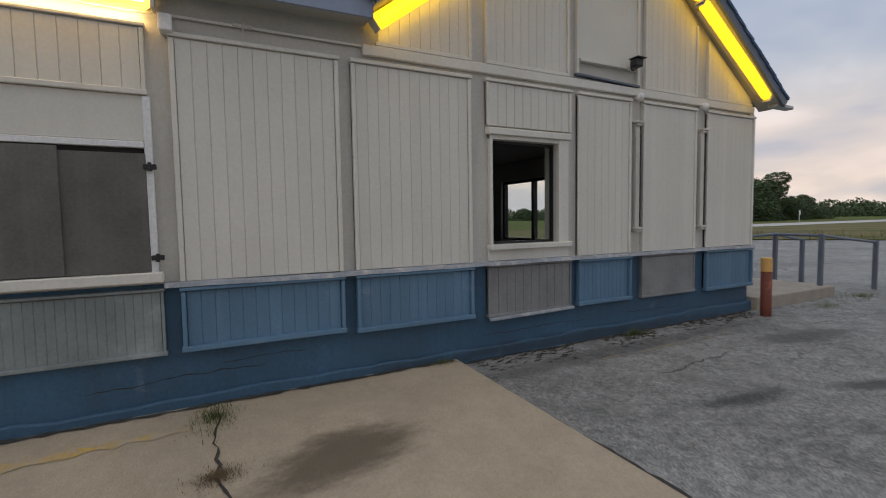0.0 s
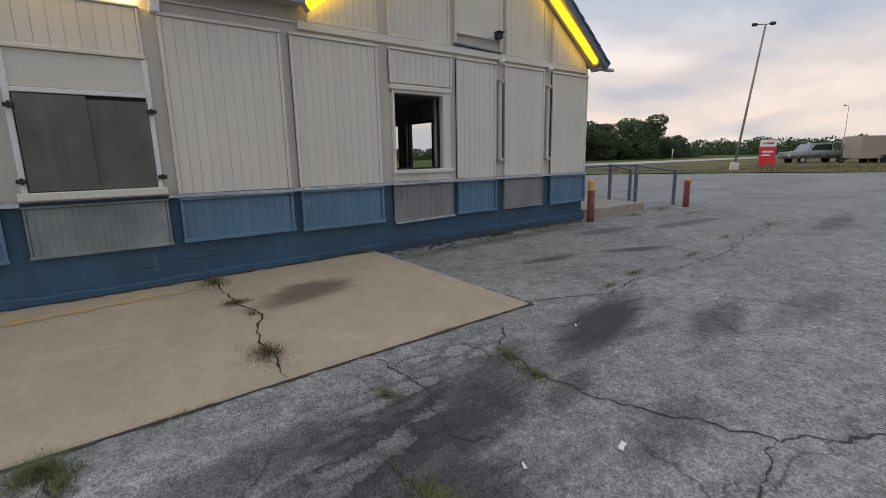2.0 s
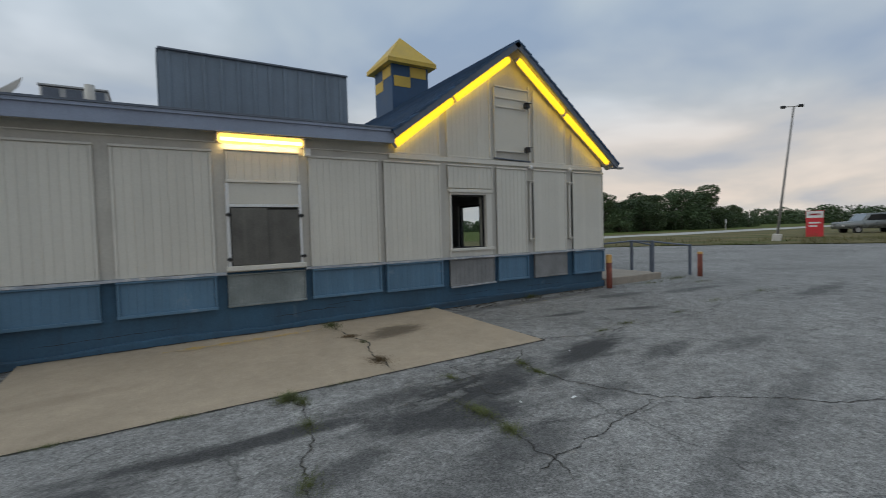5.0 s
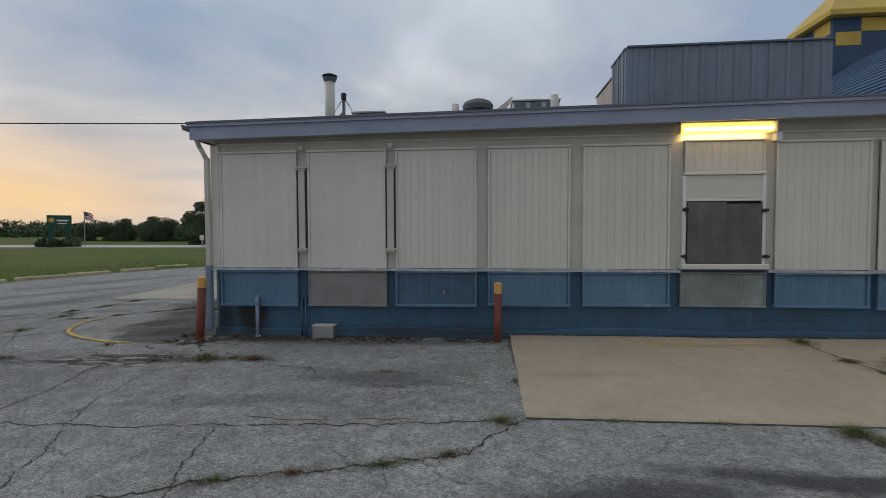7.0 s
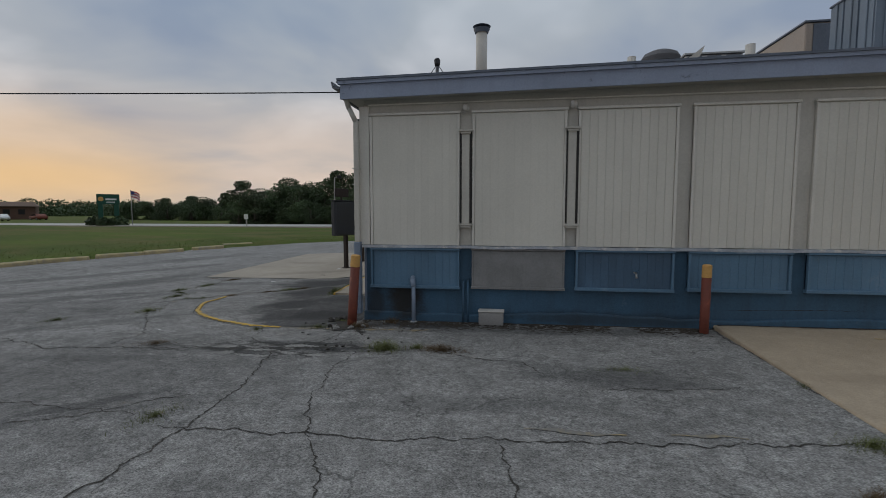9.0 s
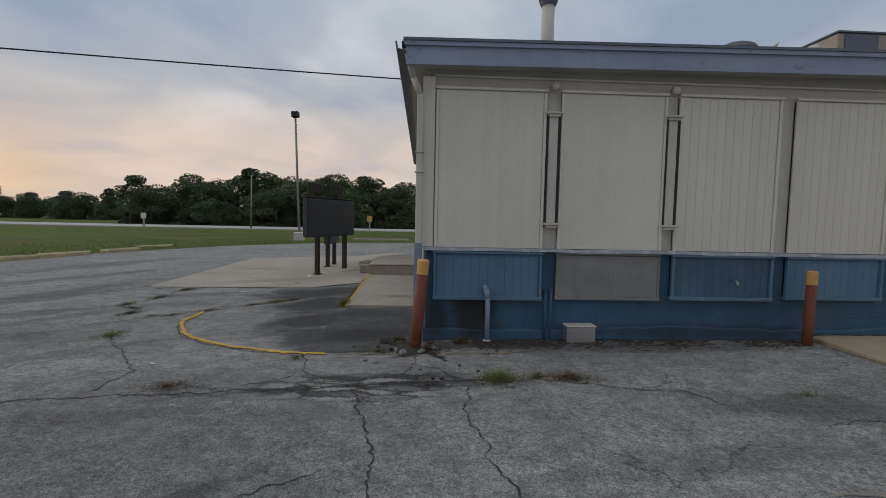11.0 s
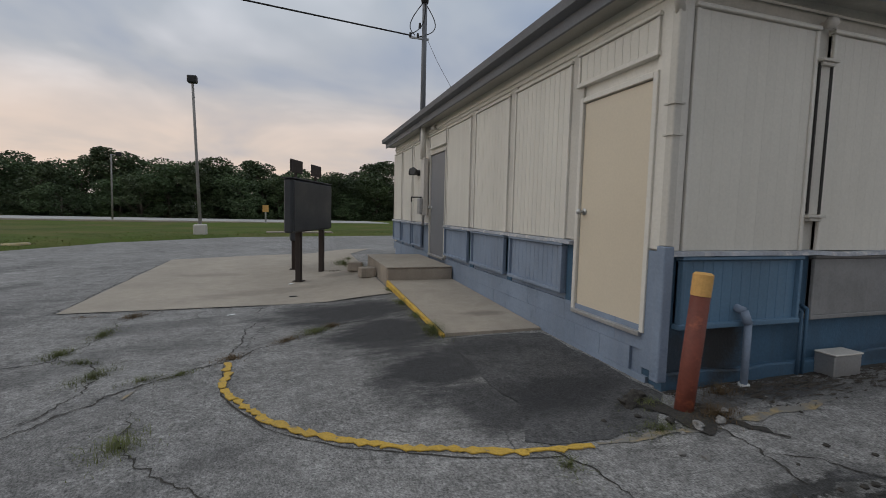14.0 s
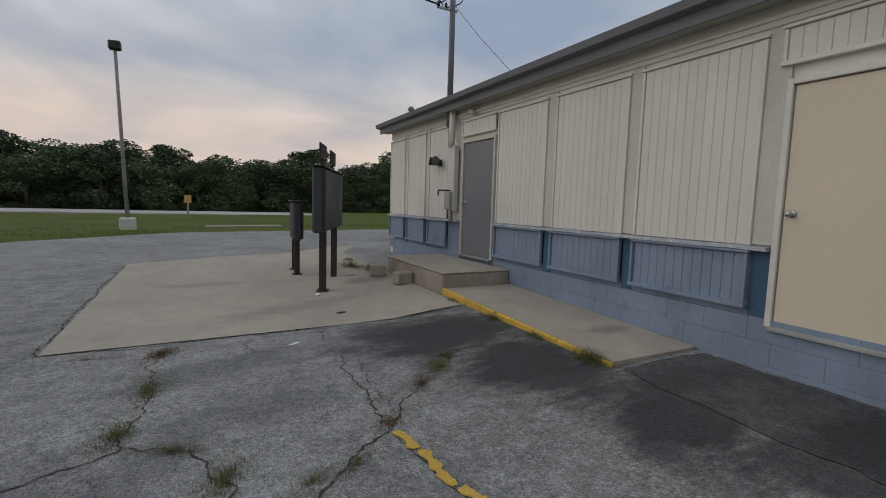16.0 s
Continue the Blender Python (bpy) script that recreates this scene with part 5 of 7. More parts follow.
goose = thing("gooseneck_vent", "small dark gooseneck roof vent", "vent", "", pose(-7.95, 6.3, roof_z(-8) - 0.02))
bm = cyl(B(), (0, 0, 0), (0, 0, 0.42), 0.05, seg=12)
for i in range(6):
    a0, a1 = math.pi * i / 6, math.pi * (i + 1) / 6
    cyl(bm, (0.08 - 0.08 * math.cos(a0), 0, 0.42 + 0.08 * math.sin(a0)), (0.08 - 0.08 * math.cos(a1), 0, 0.42 + 0.08 * math.sin(a1)), 0.05, seg=10)
part("bent_pipe", bm, M_DRIP, goose, "", True)


def roof_unit(name, x, y, w, d, h, mat, label, lids=2):
    th = thing(name, label, "roof unit", "", pose(x, y, roof_z(x) - 0.02))
    part("curb", box(B(), -w / 2 - 0.06, w / 2 + 0.06, -d / 2 - 0.06, d / 2 + 0.06, 0, 0.18, 0.01), M_GALV, th)
    part("casing", box(B(), -w / 2, w / 2, -d / 2, d / 2, 0.181, 0.181 + h, 0.015), mat, th)
    part("top_lid", box(B(), -w / 2 - 0.02, w / 2 + 0.02, -d / 2 - 0.02, d / 2 + 0.02, 0.182 + h, 0.215 + h, 0.006), M_DRIP if mat is M_TRAILER else M_GALV, th)
    for i in range(lids):
        c = -w / 2 + w * (i + 0.5) / lids
        part("louvre", box(B(), c - w / lids * 0.36, c + w / lids * 0.36, -d / 2 - 0.012, -d / 2 - 0.001, 0.24, 0.16 + h), M_DRIP, th)
    return th


roof_unit("condenser_unit", -6.75, 6.1, 0.62, 0.5, 0.42, M_GALV, "low grey condenser unit on the flat roof", 1)
roof_unit("exhaust_unit", -3.6, 6.1, 0.85, 0.6, 0.50, M_GALV, "low grey exhaust unit on the flat roof", 3)
roof_unit("air_handler", -1.30, 6.95, 1.6, 1.5, 1.02, M_TRAILER, "large tan rooftop air handler behind the screen", 2)
roof_unit("junction_curb", -7.4, 7.4, 0.9, 0.5, 0.30, M_GALV, "low metal curb box on the flat roof", 1)
stub = thing("vent_stub", "short white vent stub on the roof", "vent", "", pose(-3.35, 5.2, roof_z(-3.35) - 0.02))
part("pipe", cyl(B(), (0, 0, 0), (0, 0, 0.60), 0.065, seg=14), M_PALEMETAL, stub, "", True)
part("collar", cyl(B(), (0, 0, 0), (0, 0, 0.08), 0.14, 0.08, seg=14), M_GALV, stub)
stub2 = thing("vent_stub", "short white vent stub on the roof", "vent", "", pose(-5.02, 5.0, roof_z(-5) - 0.02))
part("pipe", cyl(B(), (0, 0, 0), (0, 0, 0.46), 0.06, seg=14), M_PALEMETAL, stub2, "", True)
fan = thing("exhaust_fan", "mushroom-shaped grey exhaust fan with a propped lid", "exhaust fan", "", pose(-4.64, 4.95, roof_z(-4.6) - 0.02))
part("base", cyl(B(), (0, 0, 0), (0, 0, 0.36), 0.17, seg=22), M_GALV, fan, "", True)
bm = B()
for r0, z0, r1, z1 in ((0.24, 0.33, 0.26, 0.40), (0.26, 0.40, 0.225, 0.455), (0.225, 0.455, 0.14, 0.495), (0.14, 0.495, 0.05, 0.51)):
    cyl(bm, (0, 0, z0), (0, 0, z1), r0, r1, seg=24)
part("hood", bm, M_SHINGLE, fan, "dark domed hood")
bm = B()
prism(bm, [(0.26, -0.02, 0.30), (0.58, -0.02, 0.55), (0.53, -0.02, 0.42), (0.44, -0.02, 0.31)], (0, 0.02, 0))
part("propped_lid", bm, M_PALEMETAL, fan)

# ribbed metal screen round the air handler
screen = thing("roof_screen", "blue-grey ribbed metal screen around rooftop equipment", "roof screen", "", pose(0, 0, 0))
rib = box(B(), -0.118, 0.118, -0.012, 0.012, 0.0, 1.0)
box(rib, -0.03, 0.03, -0.028, -0.012, 0.0, 1.0, 0.008)
rib_mesh = mesh_of("rib_panel", rib, M_SCREEN)
SX0, SX1, SY0, SY1, SZ = -2.46, 0.30, 4.17, 4.98, 4.46


def screen_run(ax, ay, bx, by):
    n = round(math.hypot(bx - ax, by - ay) / 0.24)
    turn = math.atan2(by - ay, bx - ax)
    for i in range(n):
        k = (i + 0.5) / n
        p = new("rib_panel", rib_mesh)
        p.parent = screen
        x = ax + (bx - ax) * k
        p.location = (x, ay + (by - ay) * k, 3.50)
        p.rotation_euler = (0, 0, turn)
        p.scale = (1, 1, SZ - 3.50)


screen_run(SX0, SY0, SX1, SY0)
screen_run(SX0, SY1, SX0, SY0)
screen_run(SX1, SY0, SX1, SY1)
bm = box(B(), SX0 - 0.01, SX1 + 0.01, SY0 - 0.05, SY0 + 0.03, SZ, SZ + 0.03, 0.006)
box(bm, SX0 - 0.03, SX0 + 0.03, SY0 + 0.03, SY1, SZ, SZ + 0.03, 0.006)
part("coping", bm, M_DRIP, screen, "dark bent coping")

# cupola
CX, CY, CZ = 4.06, 9.42, 5.31
cup = thing("cupola", "square navy cupola with mustard checks and pyramid roof", "cupola", "", pose(CX, CY, CZ))
H = 0.61
part("shaft", box(B(), -H, H, -H, H, 0.0, 1.42, 0.01), M_CUPBLUE, cup)
for k in range(4):
    turn = pose(0, 0, 0, 0, 0, 90 * k)
    for i in range(2):
        for j in range(2):
            if (i + j) % 2 == 0:
                bm = box(B(), -H + 0.06 + 0.54 * i, -H + 0.60 + 0.54 * i, -H - 0.012, -H + 0.005, 0.76 + 0.31 * j, 1.07 + 0.31 * j, 0.004)
                bmesh.ops.transform(bm, matrix=turn, verts=bm.verts)
                part("check_panel", bm, M_CUPYEL, cup, "mustard yellow panel")
bm = B()
R0 = 0.80
base = [(-R0, -R0, 1.40), (R0, -R0, 1.40), (R0, R0, 1.40), (-R0, R0, 1.40)]
lipv = [(-R0, -R0, 1.52), (R0, -R0, 1.52), (R0, R0, 1.52), (-R0, R0, 1.52)]
vb_ = [bm.verts.new(p) for p in base]
vl_ = [bm.verts.new(p) for p in lipv]
va_ = bm.verts.new((0, 0, 2.46))
bm.faces.new(vb_[::-1])
for i in range(4):
    j = (i + 1) % 4
    bm.faces.new((vb_[i], vb_[j], vl_[j], vl_[i]))
    bm.faces.new((vl_[i], vl_[j], va_))
bmesh.ops.recalc_face_normals(bm, faces=bm.faces)
part("pyramid_roof", bm, M_CUPYEL, cup, "mustard yellow pyramid roof")

# ---------- west side ----------
bm = box(B(), -9.944, -8.80, 5.86, 8.99, -0.2, 0.0)
for v in bm.verts:
    if v.co.z > -0.1:
        v.co.z = 0.225 + (v.co.y - 5.86) * 0.030
walkway = tagged(part("walkway", bm, M_SLAB2), "sloped concrete walkway up to the service step", "walkway", kind="structure")
n = 9
for i in range(n):
    y0, y1 = 5.84 + 3.16 * i / n, 5.84 + 3.16 * (i + 1) / n - 0.008
    bm = box(B(), -9.99, -9.946, y0, y1, -0.2, 0.0, 0.012)
    for v in bm.verts:
        if v.co.z > -0.1:
            v.co.z += 0.225 + (v.co.y - 5.84) * 0.031 + 0.004 * noise.noise((v.co.x * 9, v.co.y * 5, 1))
    part("kerb_length", bm, M_YELLOWLINE, walkway, "chipped yellow painted kerb")
bm = box(B(), -9.98, -8.80, 9.0, 11.25, -0.1, 0.525, 0.02)
for v in bm.verts:
    v.co += Vector((noise.noise(v.co * 3), noise.noise(v.co * 3 + Vector((5, 0, 0))), 0)) * 0.01
stoop = thing("stoop", "weathered concrete stoop before the grey service door", "stoop")
part("stoop_block", bm, M_CONC, stoop)
part("stoop_top", box(B(), -9.99, -8.81, 8.985, 11.26, 0.526, 0.545, 0.008), M_SLAB2, stoop, "paler worn tread")


def cinder(x, y, turn):
    th = thing("cinder_block", "rough grey concrete block lying on the pad", "concrete block", "loose blocks by the stoop", pose(x, y, gz(x, y) + 0.01, 0, 0, turn))
    bm = box(B(), -0.14, 0.14, -0.10, 0.10, 0.0, 0.19, 0.015)
    part("block_body", bm, M_CONC, th)


cinder(-10.17, 10.05, 10)
cinder(-10.28, 10.95, -20)
meter = thing("meter_box", "grey electric meter box with conduits on the wall", "meter box", "", pose(-8.80, 10.85, 0))
part("box_body", box(B(), -0.10, 0.0, -0.13, 0.13, 1.42, 2.62, 0.01), M_PALEMETAL, meter)
part("lower_box", box(B(), -0.17, -0.101, -0.09, 0.11, 1.45, 1.78, 0.01), M_GALV, meter)
part("riser", cyl(B(), (-0.09, 0, 2.6), (-0.09, 0, 3.30), 0.06, seg=14), M_TRIM, meter, "", True)
part("lower_conduit", cyl(B(), (-0.06, 0, 1.2), (-0.06, 0, 1.92), 0.03, seg=10), M_GALV, meter, "", True)
bm = cyl(B(), (-0.08, -0.02, 1.80), (-0.30, 0.10, 1.80), 0.014, seg=8)
cyl(bm, (-0.30, 0.10, 1.80), (-0.30, 0.10, 1.70), 0.014, seg=8)
part("lever", bm, M_BLACK, meter)
mast = thing("service_mast", "grey service mast with cable insulators rising past the eave", "service mast", "", pose(-8.87, 11.02, 0))
part("pole", cyl(B(), (0, 0, 3.0), (0, 0, 5.88), 0.058, 0.050, seg=14), M_FASCIAW, mast, "", True)
bm = cyl(B(), (0, 0, 5.84), (0, 0, 5.98), 0.07, 0.09, seg=14)
ball(bm, (0.0, 0, 6.0), 0.09, 1, 1, 0.7)
part("weather_head", bm, M_BLACK, mast, "", True)
part("cross_arm", box(B(), -0.32, 0.10, -0.02, 0.02, 5.10, 5.14, 0.004), M_GALV, mast)
for dx, dz in ((-0.30, 5.17), (-0.14, 5.17), (-0.10, 5.38)):
    bm = cyl(B(), (dx, 0, dz - 0.05), (dx, 0, dz + 0.05), 0.03, 0.022, seg=10)
    part("insulator", bm, M_BLACK, mast)


def curve_thing(name, pts, r, mat, label, category):
    cu = bpy.data.curves.new(name, "CURVE")
    cu.dimensions, cu.bevel_depth, cu.bevel_resolution = "3D", r, 2
    sp = cu.splines.new("POLY")
    sp.points.add(len(pts) - 1)
    for p, q in zip(sp.points, pts):
        p.co = (*q, 1)
    cu.materials.append(mat)
    return tagged(new(name, cu), label, category)


far = Vector((-57.0, -2.0, 4.7))
near = Vector((-9.17, 10.97, 5.14))
pts = []
for i in range(41):
    k = i / 40
    p = near.lerp(far, k)
    pts.append((p.x, p.y, p.z - 1.6 * k * (1 - k)))
curve_thing("service_cable", pts, 0.016, M_WIRE, "black twisted service cable sagging from the mast", "cable")
for s in range(3):
    rnd = random.Random(s)
    a, b = Vector((-9.17 + 0.10 * s, 11.02, 5.17)), Vector((-8.87, 11.02, 5.90))
    pts = []
    for i in range(15):
        k = i / 14
        p = a.lerp(b, k)
        bulge = math.sin(math.pi * k) * (0.10 + 0.10 * s)
        pts.append((p.x + bulge * (1 if s != 1 else -1), p.y + 0.05 * s - 0.05, p.z - math.sin(math.pi * k) * 0.12))
    curve_thing("drip_loop", pts, 0.010, M_WIRE, "looped black service wire at the mast head", "cable")
curve_thing("guy_wire", [(-8.87, 11.02, 5.25), (-8.85, 10.1, 4.4), (-8.8, 9.2, 3.62)], 0.004, M_WIRE, "thin guy wire from the mast to the roof edge", "wire")
for y, h in ((13.6, 0.26), (9.1, 0.10), (7.9, 0.08)):
    rv = thing("roof_vent", "small dark vent cap near the roof edge", "vent", "small vents on the roof edge", pose(-8.55, y, roof_z(-8.55) - 0.01))
    bm = cyl(B(), (0, 0, 0), (0, 0, h + 0.05), 0.05, seg=10)
    part("stack", bm, M_DRIP, rv)
    part("cap", cyl(B(), (0, 0, h + 0.03), (0, 0, h + 0.11), 0.09, 0.05, seg=12), M_DRIP, rv)
wl = thing("wall_lamp", "twin-headed black wall lamp on cream siding", "wall lamp", "", pose(-8.83, 11.46, 2.36))
part("plate", cyl(B(), (0.06, 0, 0), (-0.02, 0, 0), 0.07, seg=14), M_BLACK, wl)
for s in (-1, 1):
    bm = cyl(B(), (-0.03, 0.03 * s, 0.0), (-0.16, 0.12 * s, 0.03), 0.055, 0.085, seg=14)
    part("lamp_head", bm, M_BLACK, wl)
cam2 = thing("eave_camera", "small dark camera under the eave beside the service door", "camera", "", pose(-8.80, 10.25, 3.16))
part("mount", box(B(), -0.05, 0.04, -0.03, 0.03, -0.02, 0.05, 0.006), M_POST, cam2)
part("barrel", cyl(B(), (-0.05, 0.05, 0.0), (-0.10, -0.12, -0.03), 0.035, seg=12), M_POST, cam2)


# ---------- menu boards ----------
def menu_board(x, y, turn, w, t, z0, z1, legs, label, toppers=False):
    th = thing("menu_board", label, "menu board", "drive-through menu boards", pose(x, y, gz(x, y) + 0.01, 0, 0, turn))
    part("cabinet", box(B(), -w / 2, w / 2, 0.0, t, z0, z1, 0.03), M_MENU, th)
    part("back_frame", box(B(), -w / 2 + 0.03, w / 2 - 0.03, -0.03, -0.002, z0 + 0.03, z1 - 0.03, 0.01), M_MENU, th)
    part("hood", box(B(), -w / 2 - 0.01, w / 2 + 0.01, -0.02, t + 0.03, z1 + 0.001, z1 + 0.025, 0.006), M_BLACK, th)
    for u in legs:
        part("leg", box(B(), u - 0.05, u + 0.05, t / 2 - 0.05, t / 2 + 0.05, -0.05, z0 - 0.001, 0.006), M_RUSTBROWN, th, "brown steel leg")
        part("foot_plate", box(B(), u - 0.09, u + 0.09, t / 2 - 0.09, t / 2 + 0.09, 0.0, 0.012), M_RUSTBROWN, th)
    if toppers:
        for u in (-0.72, 0.30):
            part("topper_post", box(B(), u - 0.02, u + 0.02, 0.05, 0.09, z1 + 0.026, z1 + 0.12), M_RUSTBROWN, th)
            part("topper", box(B(), u - 0.27, u + 0.27, 0.04, 0.07, z1 + 0.12, z1 + 0.35, 0.008), M_RUSTBROWN, th, "small brown blank sign panel")
    return th


menu_board(-11.12, 10.82, 68, 2.12, 0.16, 0.93, 1.89, (-0.56, 0.70), "large charcoal drive-through menu board on brown legs", True)
menu_board(-11.38, 12.35, 84, 0.95, 0.16, 0.64, 1.36, (-0.32, 0.32), "smaller charcoal order board on brown legs")

# ---------- entrance pad and railing ----------
bm = box(B(), 6.76, 8.95, 3.96, 14.0, 0.0, 0.50, 0.015)
pad = tagged(part("entrance_pad", bm, M_CONC), "raised tan concrete entrance pad", "pad", kind="structure")
railing = thing("railing", "dark blue-grey painted steel railing beside the entrance pad", "railing", "", pose(0, 0, 0))
POSTS = [(9.02, 4.92, 0.45, 1.36), (9.9, 4.9, 0.30, 1.22), (8.78, 4.10, 0.45, 1.36), (10.3, 3.95, 0.30, 1.20), (6.95, 5.0, 0.45, 1.30)]
for x, y, z0, z1 in POSTS:
    part("post", box(B(), x - 0.033, x + 0.033, y - 0.033, y + 0.033, z0, z1, 0.006), M_DRIP, railing)
for a, b in ((4, 0), (0, 2), (0, 1), (2, 3)):
    p, q = POSTS[a], POSTS[b]
    part("top_rail", cyl(B(), (p[0], p[1], p[3] - 0.03), (q[0], q[1], q[3] - 0.03), 0.024, seg=10), M_DRIP, railing)


# ---------- lamp posts ----------
def street_lamp(x, y, z, h, lean, turn, heads, label, base=True, r=0.075):
    th = thing("street_lamp", label, "street lamp", "lamps round the lot", pose(x, y, z, 0, lean, turn))
    if base:
        bm = box(B(), -0.26, 0.26, -0.26, 0.26, -0.4, 0.55, 0.05)
        part("concrete_base", bm, M_PALEMETAL, th, "chipped white painted concrete base")
    part("pole", cyl(B(), (0, 0, 0.2), (0, 0, h), r, r * 0.7, seg=12), M_WOODPOLE, th, "", True)
    for hx, hy in heads:
        k = 0.75 if len(heads) > 1 else 1.0
        bm = box(B(), hx - 0.20 * k, hx + 0.20 * k, hy - 0.16 * k, hy + 0.16 * k, h - 0.10 * k, h + (0.22 if k == 1.0 else 0.08), 0.04)
        part("lamp_head", bm, M_BLACK, th, "dark square lamp head")
        if abs(hx) > 0.3:
            part("arm", cyl(B(), (0, 0, h - 0.02), (hx, hy, h + 0.02), 0.03, seg=8), M_WOODPOLE, th)
    return th


street_lamp(-15.6, 24.7, gz(-15.6, 24.7), 6.9, -1.8, 0, [(0, 0)], "tall grey lamp post with a dark square head and white base")
street_lamp(31.5, 10.5, gz(31.5, 10.5), 8.6, 5.9, -69, [(-0.55, 0.1), (0.35, -0.1)], "leaning grey lamp post with two dark heads at the lot edge")
street_lamp(-25.6, 45.0, 0.0, 5.4, 0.6, 10, [(0.5, 0)], "grey roadside lamp post with a short arm", False)
street_lamp(120.0, 62.0, 0.2, 9.0, 0.0, 10, [(-1.2, 0)], "thin roadside lamp post", False)
street_lamp(150.0, 30.0, 0.2, 12.0, 0.0, 160, [(1.4, 0)], "thin roadside lamp post", False)

# ---------- kerb stones at the field's edge ----------
for x, y, turn in ((-21.3, 9.1, 80), (-20.9, 10.4, 62), (-20.3, 12.0, 62), (-19.75, 13.4, 68), (-19.5, 17.7, 60), (-21.2, 7.0, 88), (-21.4, 4.6, 90), (-19.35, 15.4, 74)):
    z = gz(x, y)
    th = thing("kerb_stone", "worn yellowish concrete kerb stone at the grass edge", "kerb stone", "kerb stones along the field", pose(x, y, z, 0, 0, turn))
    bm = box(B(), -0.72, 0.72, -0.10, 0.10, -0.1, 0.13, 0.035)
    for v in bm.verts:
        v.co += Vector((0, noise.noise(v.co * 4) * 0.01, noise.noise(v.co * 5) * 0.012))
    part("stone", bm, M_KERB, th)

strip_z = land(-11.2, 26.7)
strip = thing("concrete_strip", "pale broken concrete strip lying in the grass verge", "concrete strip", "", pose(-11.2, 26.7, strip_z, 0, 0, 8))
for k, (a, b) in enumerate(((-1.7, -0.5), (-0.47, 0.6), (0.63, 1.6))):
    part("length", box(B(), a, b, -0.30, 0.30, -0.1, 0.06 + 0.01 * k, 0.02), M_CONC, strip)

verge = tagged(poly_sheet("verge", [(9.4, 25.2), (21.3, 16.2), (29.8, 8.7), (37.3, 0.7), (62.3, -24.0), (150, -24), (150, 46.1), (9.4, 46.1)], 3.0, lambda x, y: land(x, y) + 0.04, M_DRYGRASS), "dry brown grass verge between the lot and the roads", "verge", kind="structure")

# ---------- road, far things ----------
road = tagged(part("road", box(B(), -400, 400, 47.0, 55.0, -0.4, 0.135), M_ROAD), "pale two-lane highway beyond the field", "road", kind="structure")
side = part("side_road", box(B(), 40, 420, -3.5, 3.5, -0.4, 0.36), M_ROAD, road, "pale side road joining the highway")
side.matrix_basis = pose(0, 31, 0, 0, 0, 3)
part("road_shoulder", box(B(), -400, 400, 46.2, 46.99, -0.4, 0.11), M_SLAB2, road, "pale gravel shoulder")


def car(x, y, z, turn, paint, label, pickup=False):
    th = thing("pickup_truck" if pickup else "car", label, "truck" if pickup else "car", "", pose(x, y, z, 0, 0, turn))
    L, W = (5.6, 1.95) if pickup else (4.6, 1.8)
    if pickup:
        prof = [(-2.8, 0.45), (2.75, 0.45), (2.8, 0.85), (2.7, 1.05), (1.35, 1.12), (0.75, 1.80), (-0.75, 1.84), (-0.95, 1.15), (-2.8, 1.15)]
        glass = [(1.12, 1.17), (0.70, 1.68), (-0.66, 1.71), (-0.74, 1.19)]
    else:
        prof = [(-2.3, 0.35), (2.28, 0.35), (2.3, 0.70), (2.1, 0.85), (1.15, 0.95), (0.45, 1.42), (-0.95, 1.44), (-1.75, 1.0), (-2.25, 0.92)]
        glass = [(1.0, 0.98), (0.42, 1.36), (-0.90, 1.38), (-1.5, 1.02)]
    bm = B()
    prism(bm, [(px, -W / 2, pz) for px, pz in prof], (0, W, 0))
    bmesh.ops.bevel(bm, geom=bm.edges[:], offset=0.06, segments=2, affect="EDGES")
    part("body", bm, paint, th, "", True)
    for s in (-1, 1):
        bm = B()
        prism(bm, [(px, s * (W / 2 + 0.004), pz) for px, pz in glass], (0, -s * 0.03, 0))
        part("side_window", bm, M_CARGLASS, th)
        for wx in (-L * 0.30, L * 0.31):
            wheel = part("wheel", cyl(B(), (wx, s * (W / 2 - 0.2), 0.34), (wx, s * (W / 2 + 0.02), 0.34), 0.34, seg=18), M_TYRE, th)
            part("rim", cyl(B(), (wx, s * (W / 2 + 0.021), 0.34), (wx, s * (W / 2 + 0.035), 0.34), 0.20, seg=14), M_GALV, wheel)
        if pickup and s == 1:
            bm = B()
            prism(bm, [(1.30, -0.80, 1.155), (1.30, 0.80, 1.155), (0.80, 0.72, 1.755), (0.80, -0.72, 1.755)], (0.02, 0, 0.012))
            part("windscreen", bm, M_SCREENGLASS, th, "windscreen with sky brightness put into its colour")
            part("bed_liner", box(B(), -2.62, -1.02, -0.80, 0.80, 1.152, 1.17), M_BLACK, th)
        part("headlight", box(B(), L / 2 - 0.12, L / 2 - 0.01, s * W * 0.36 - 0.15, s * W * 0.36 + 0.15, 0.66, 0.80, 0.02), M_WHITEPLAIN, th)
    return th


car(52.6, 11.6, gz(52, 12) + 0.02, 140, M_GREYCAR, "dark grey pickup truck parked at the lot edge", True)
car(112.0, 14.0, 0.16, 100, M_WHITECAR, "white saloon car on the far highway")
car(-109.0, 76.5, gz(-66, 44.5), 160, M_WHITECAR, "white saloon car parked by the low brick building")
car(-110.0, 85.0, gz(-76, 54), 160, M_BOLLARD, "red-brown saloon car parked by the low brick building")
tr = thing("cargo_trailer", "boxy taupe enclosed cargo trailer parked on the grass", "trailer", "", pose(54.6, 7.5, gz(54, 7), 0, 0, 142))
part("box_body", box(B(), -1.4, 2.6, -1.0, 1.0, 0.45, 2.40, 0.06), M_TRAILER, tr)
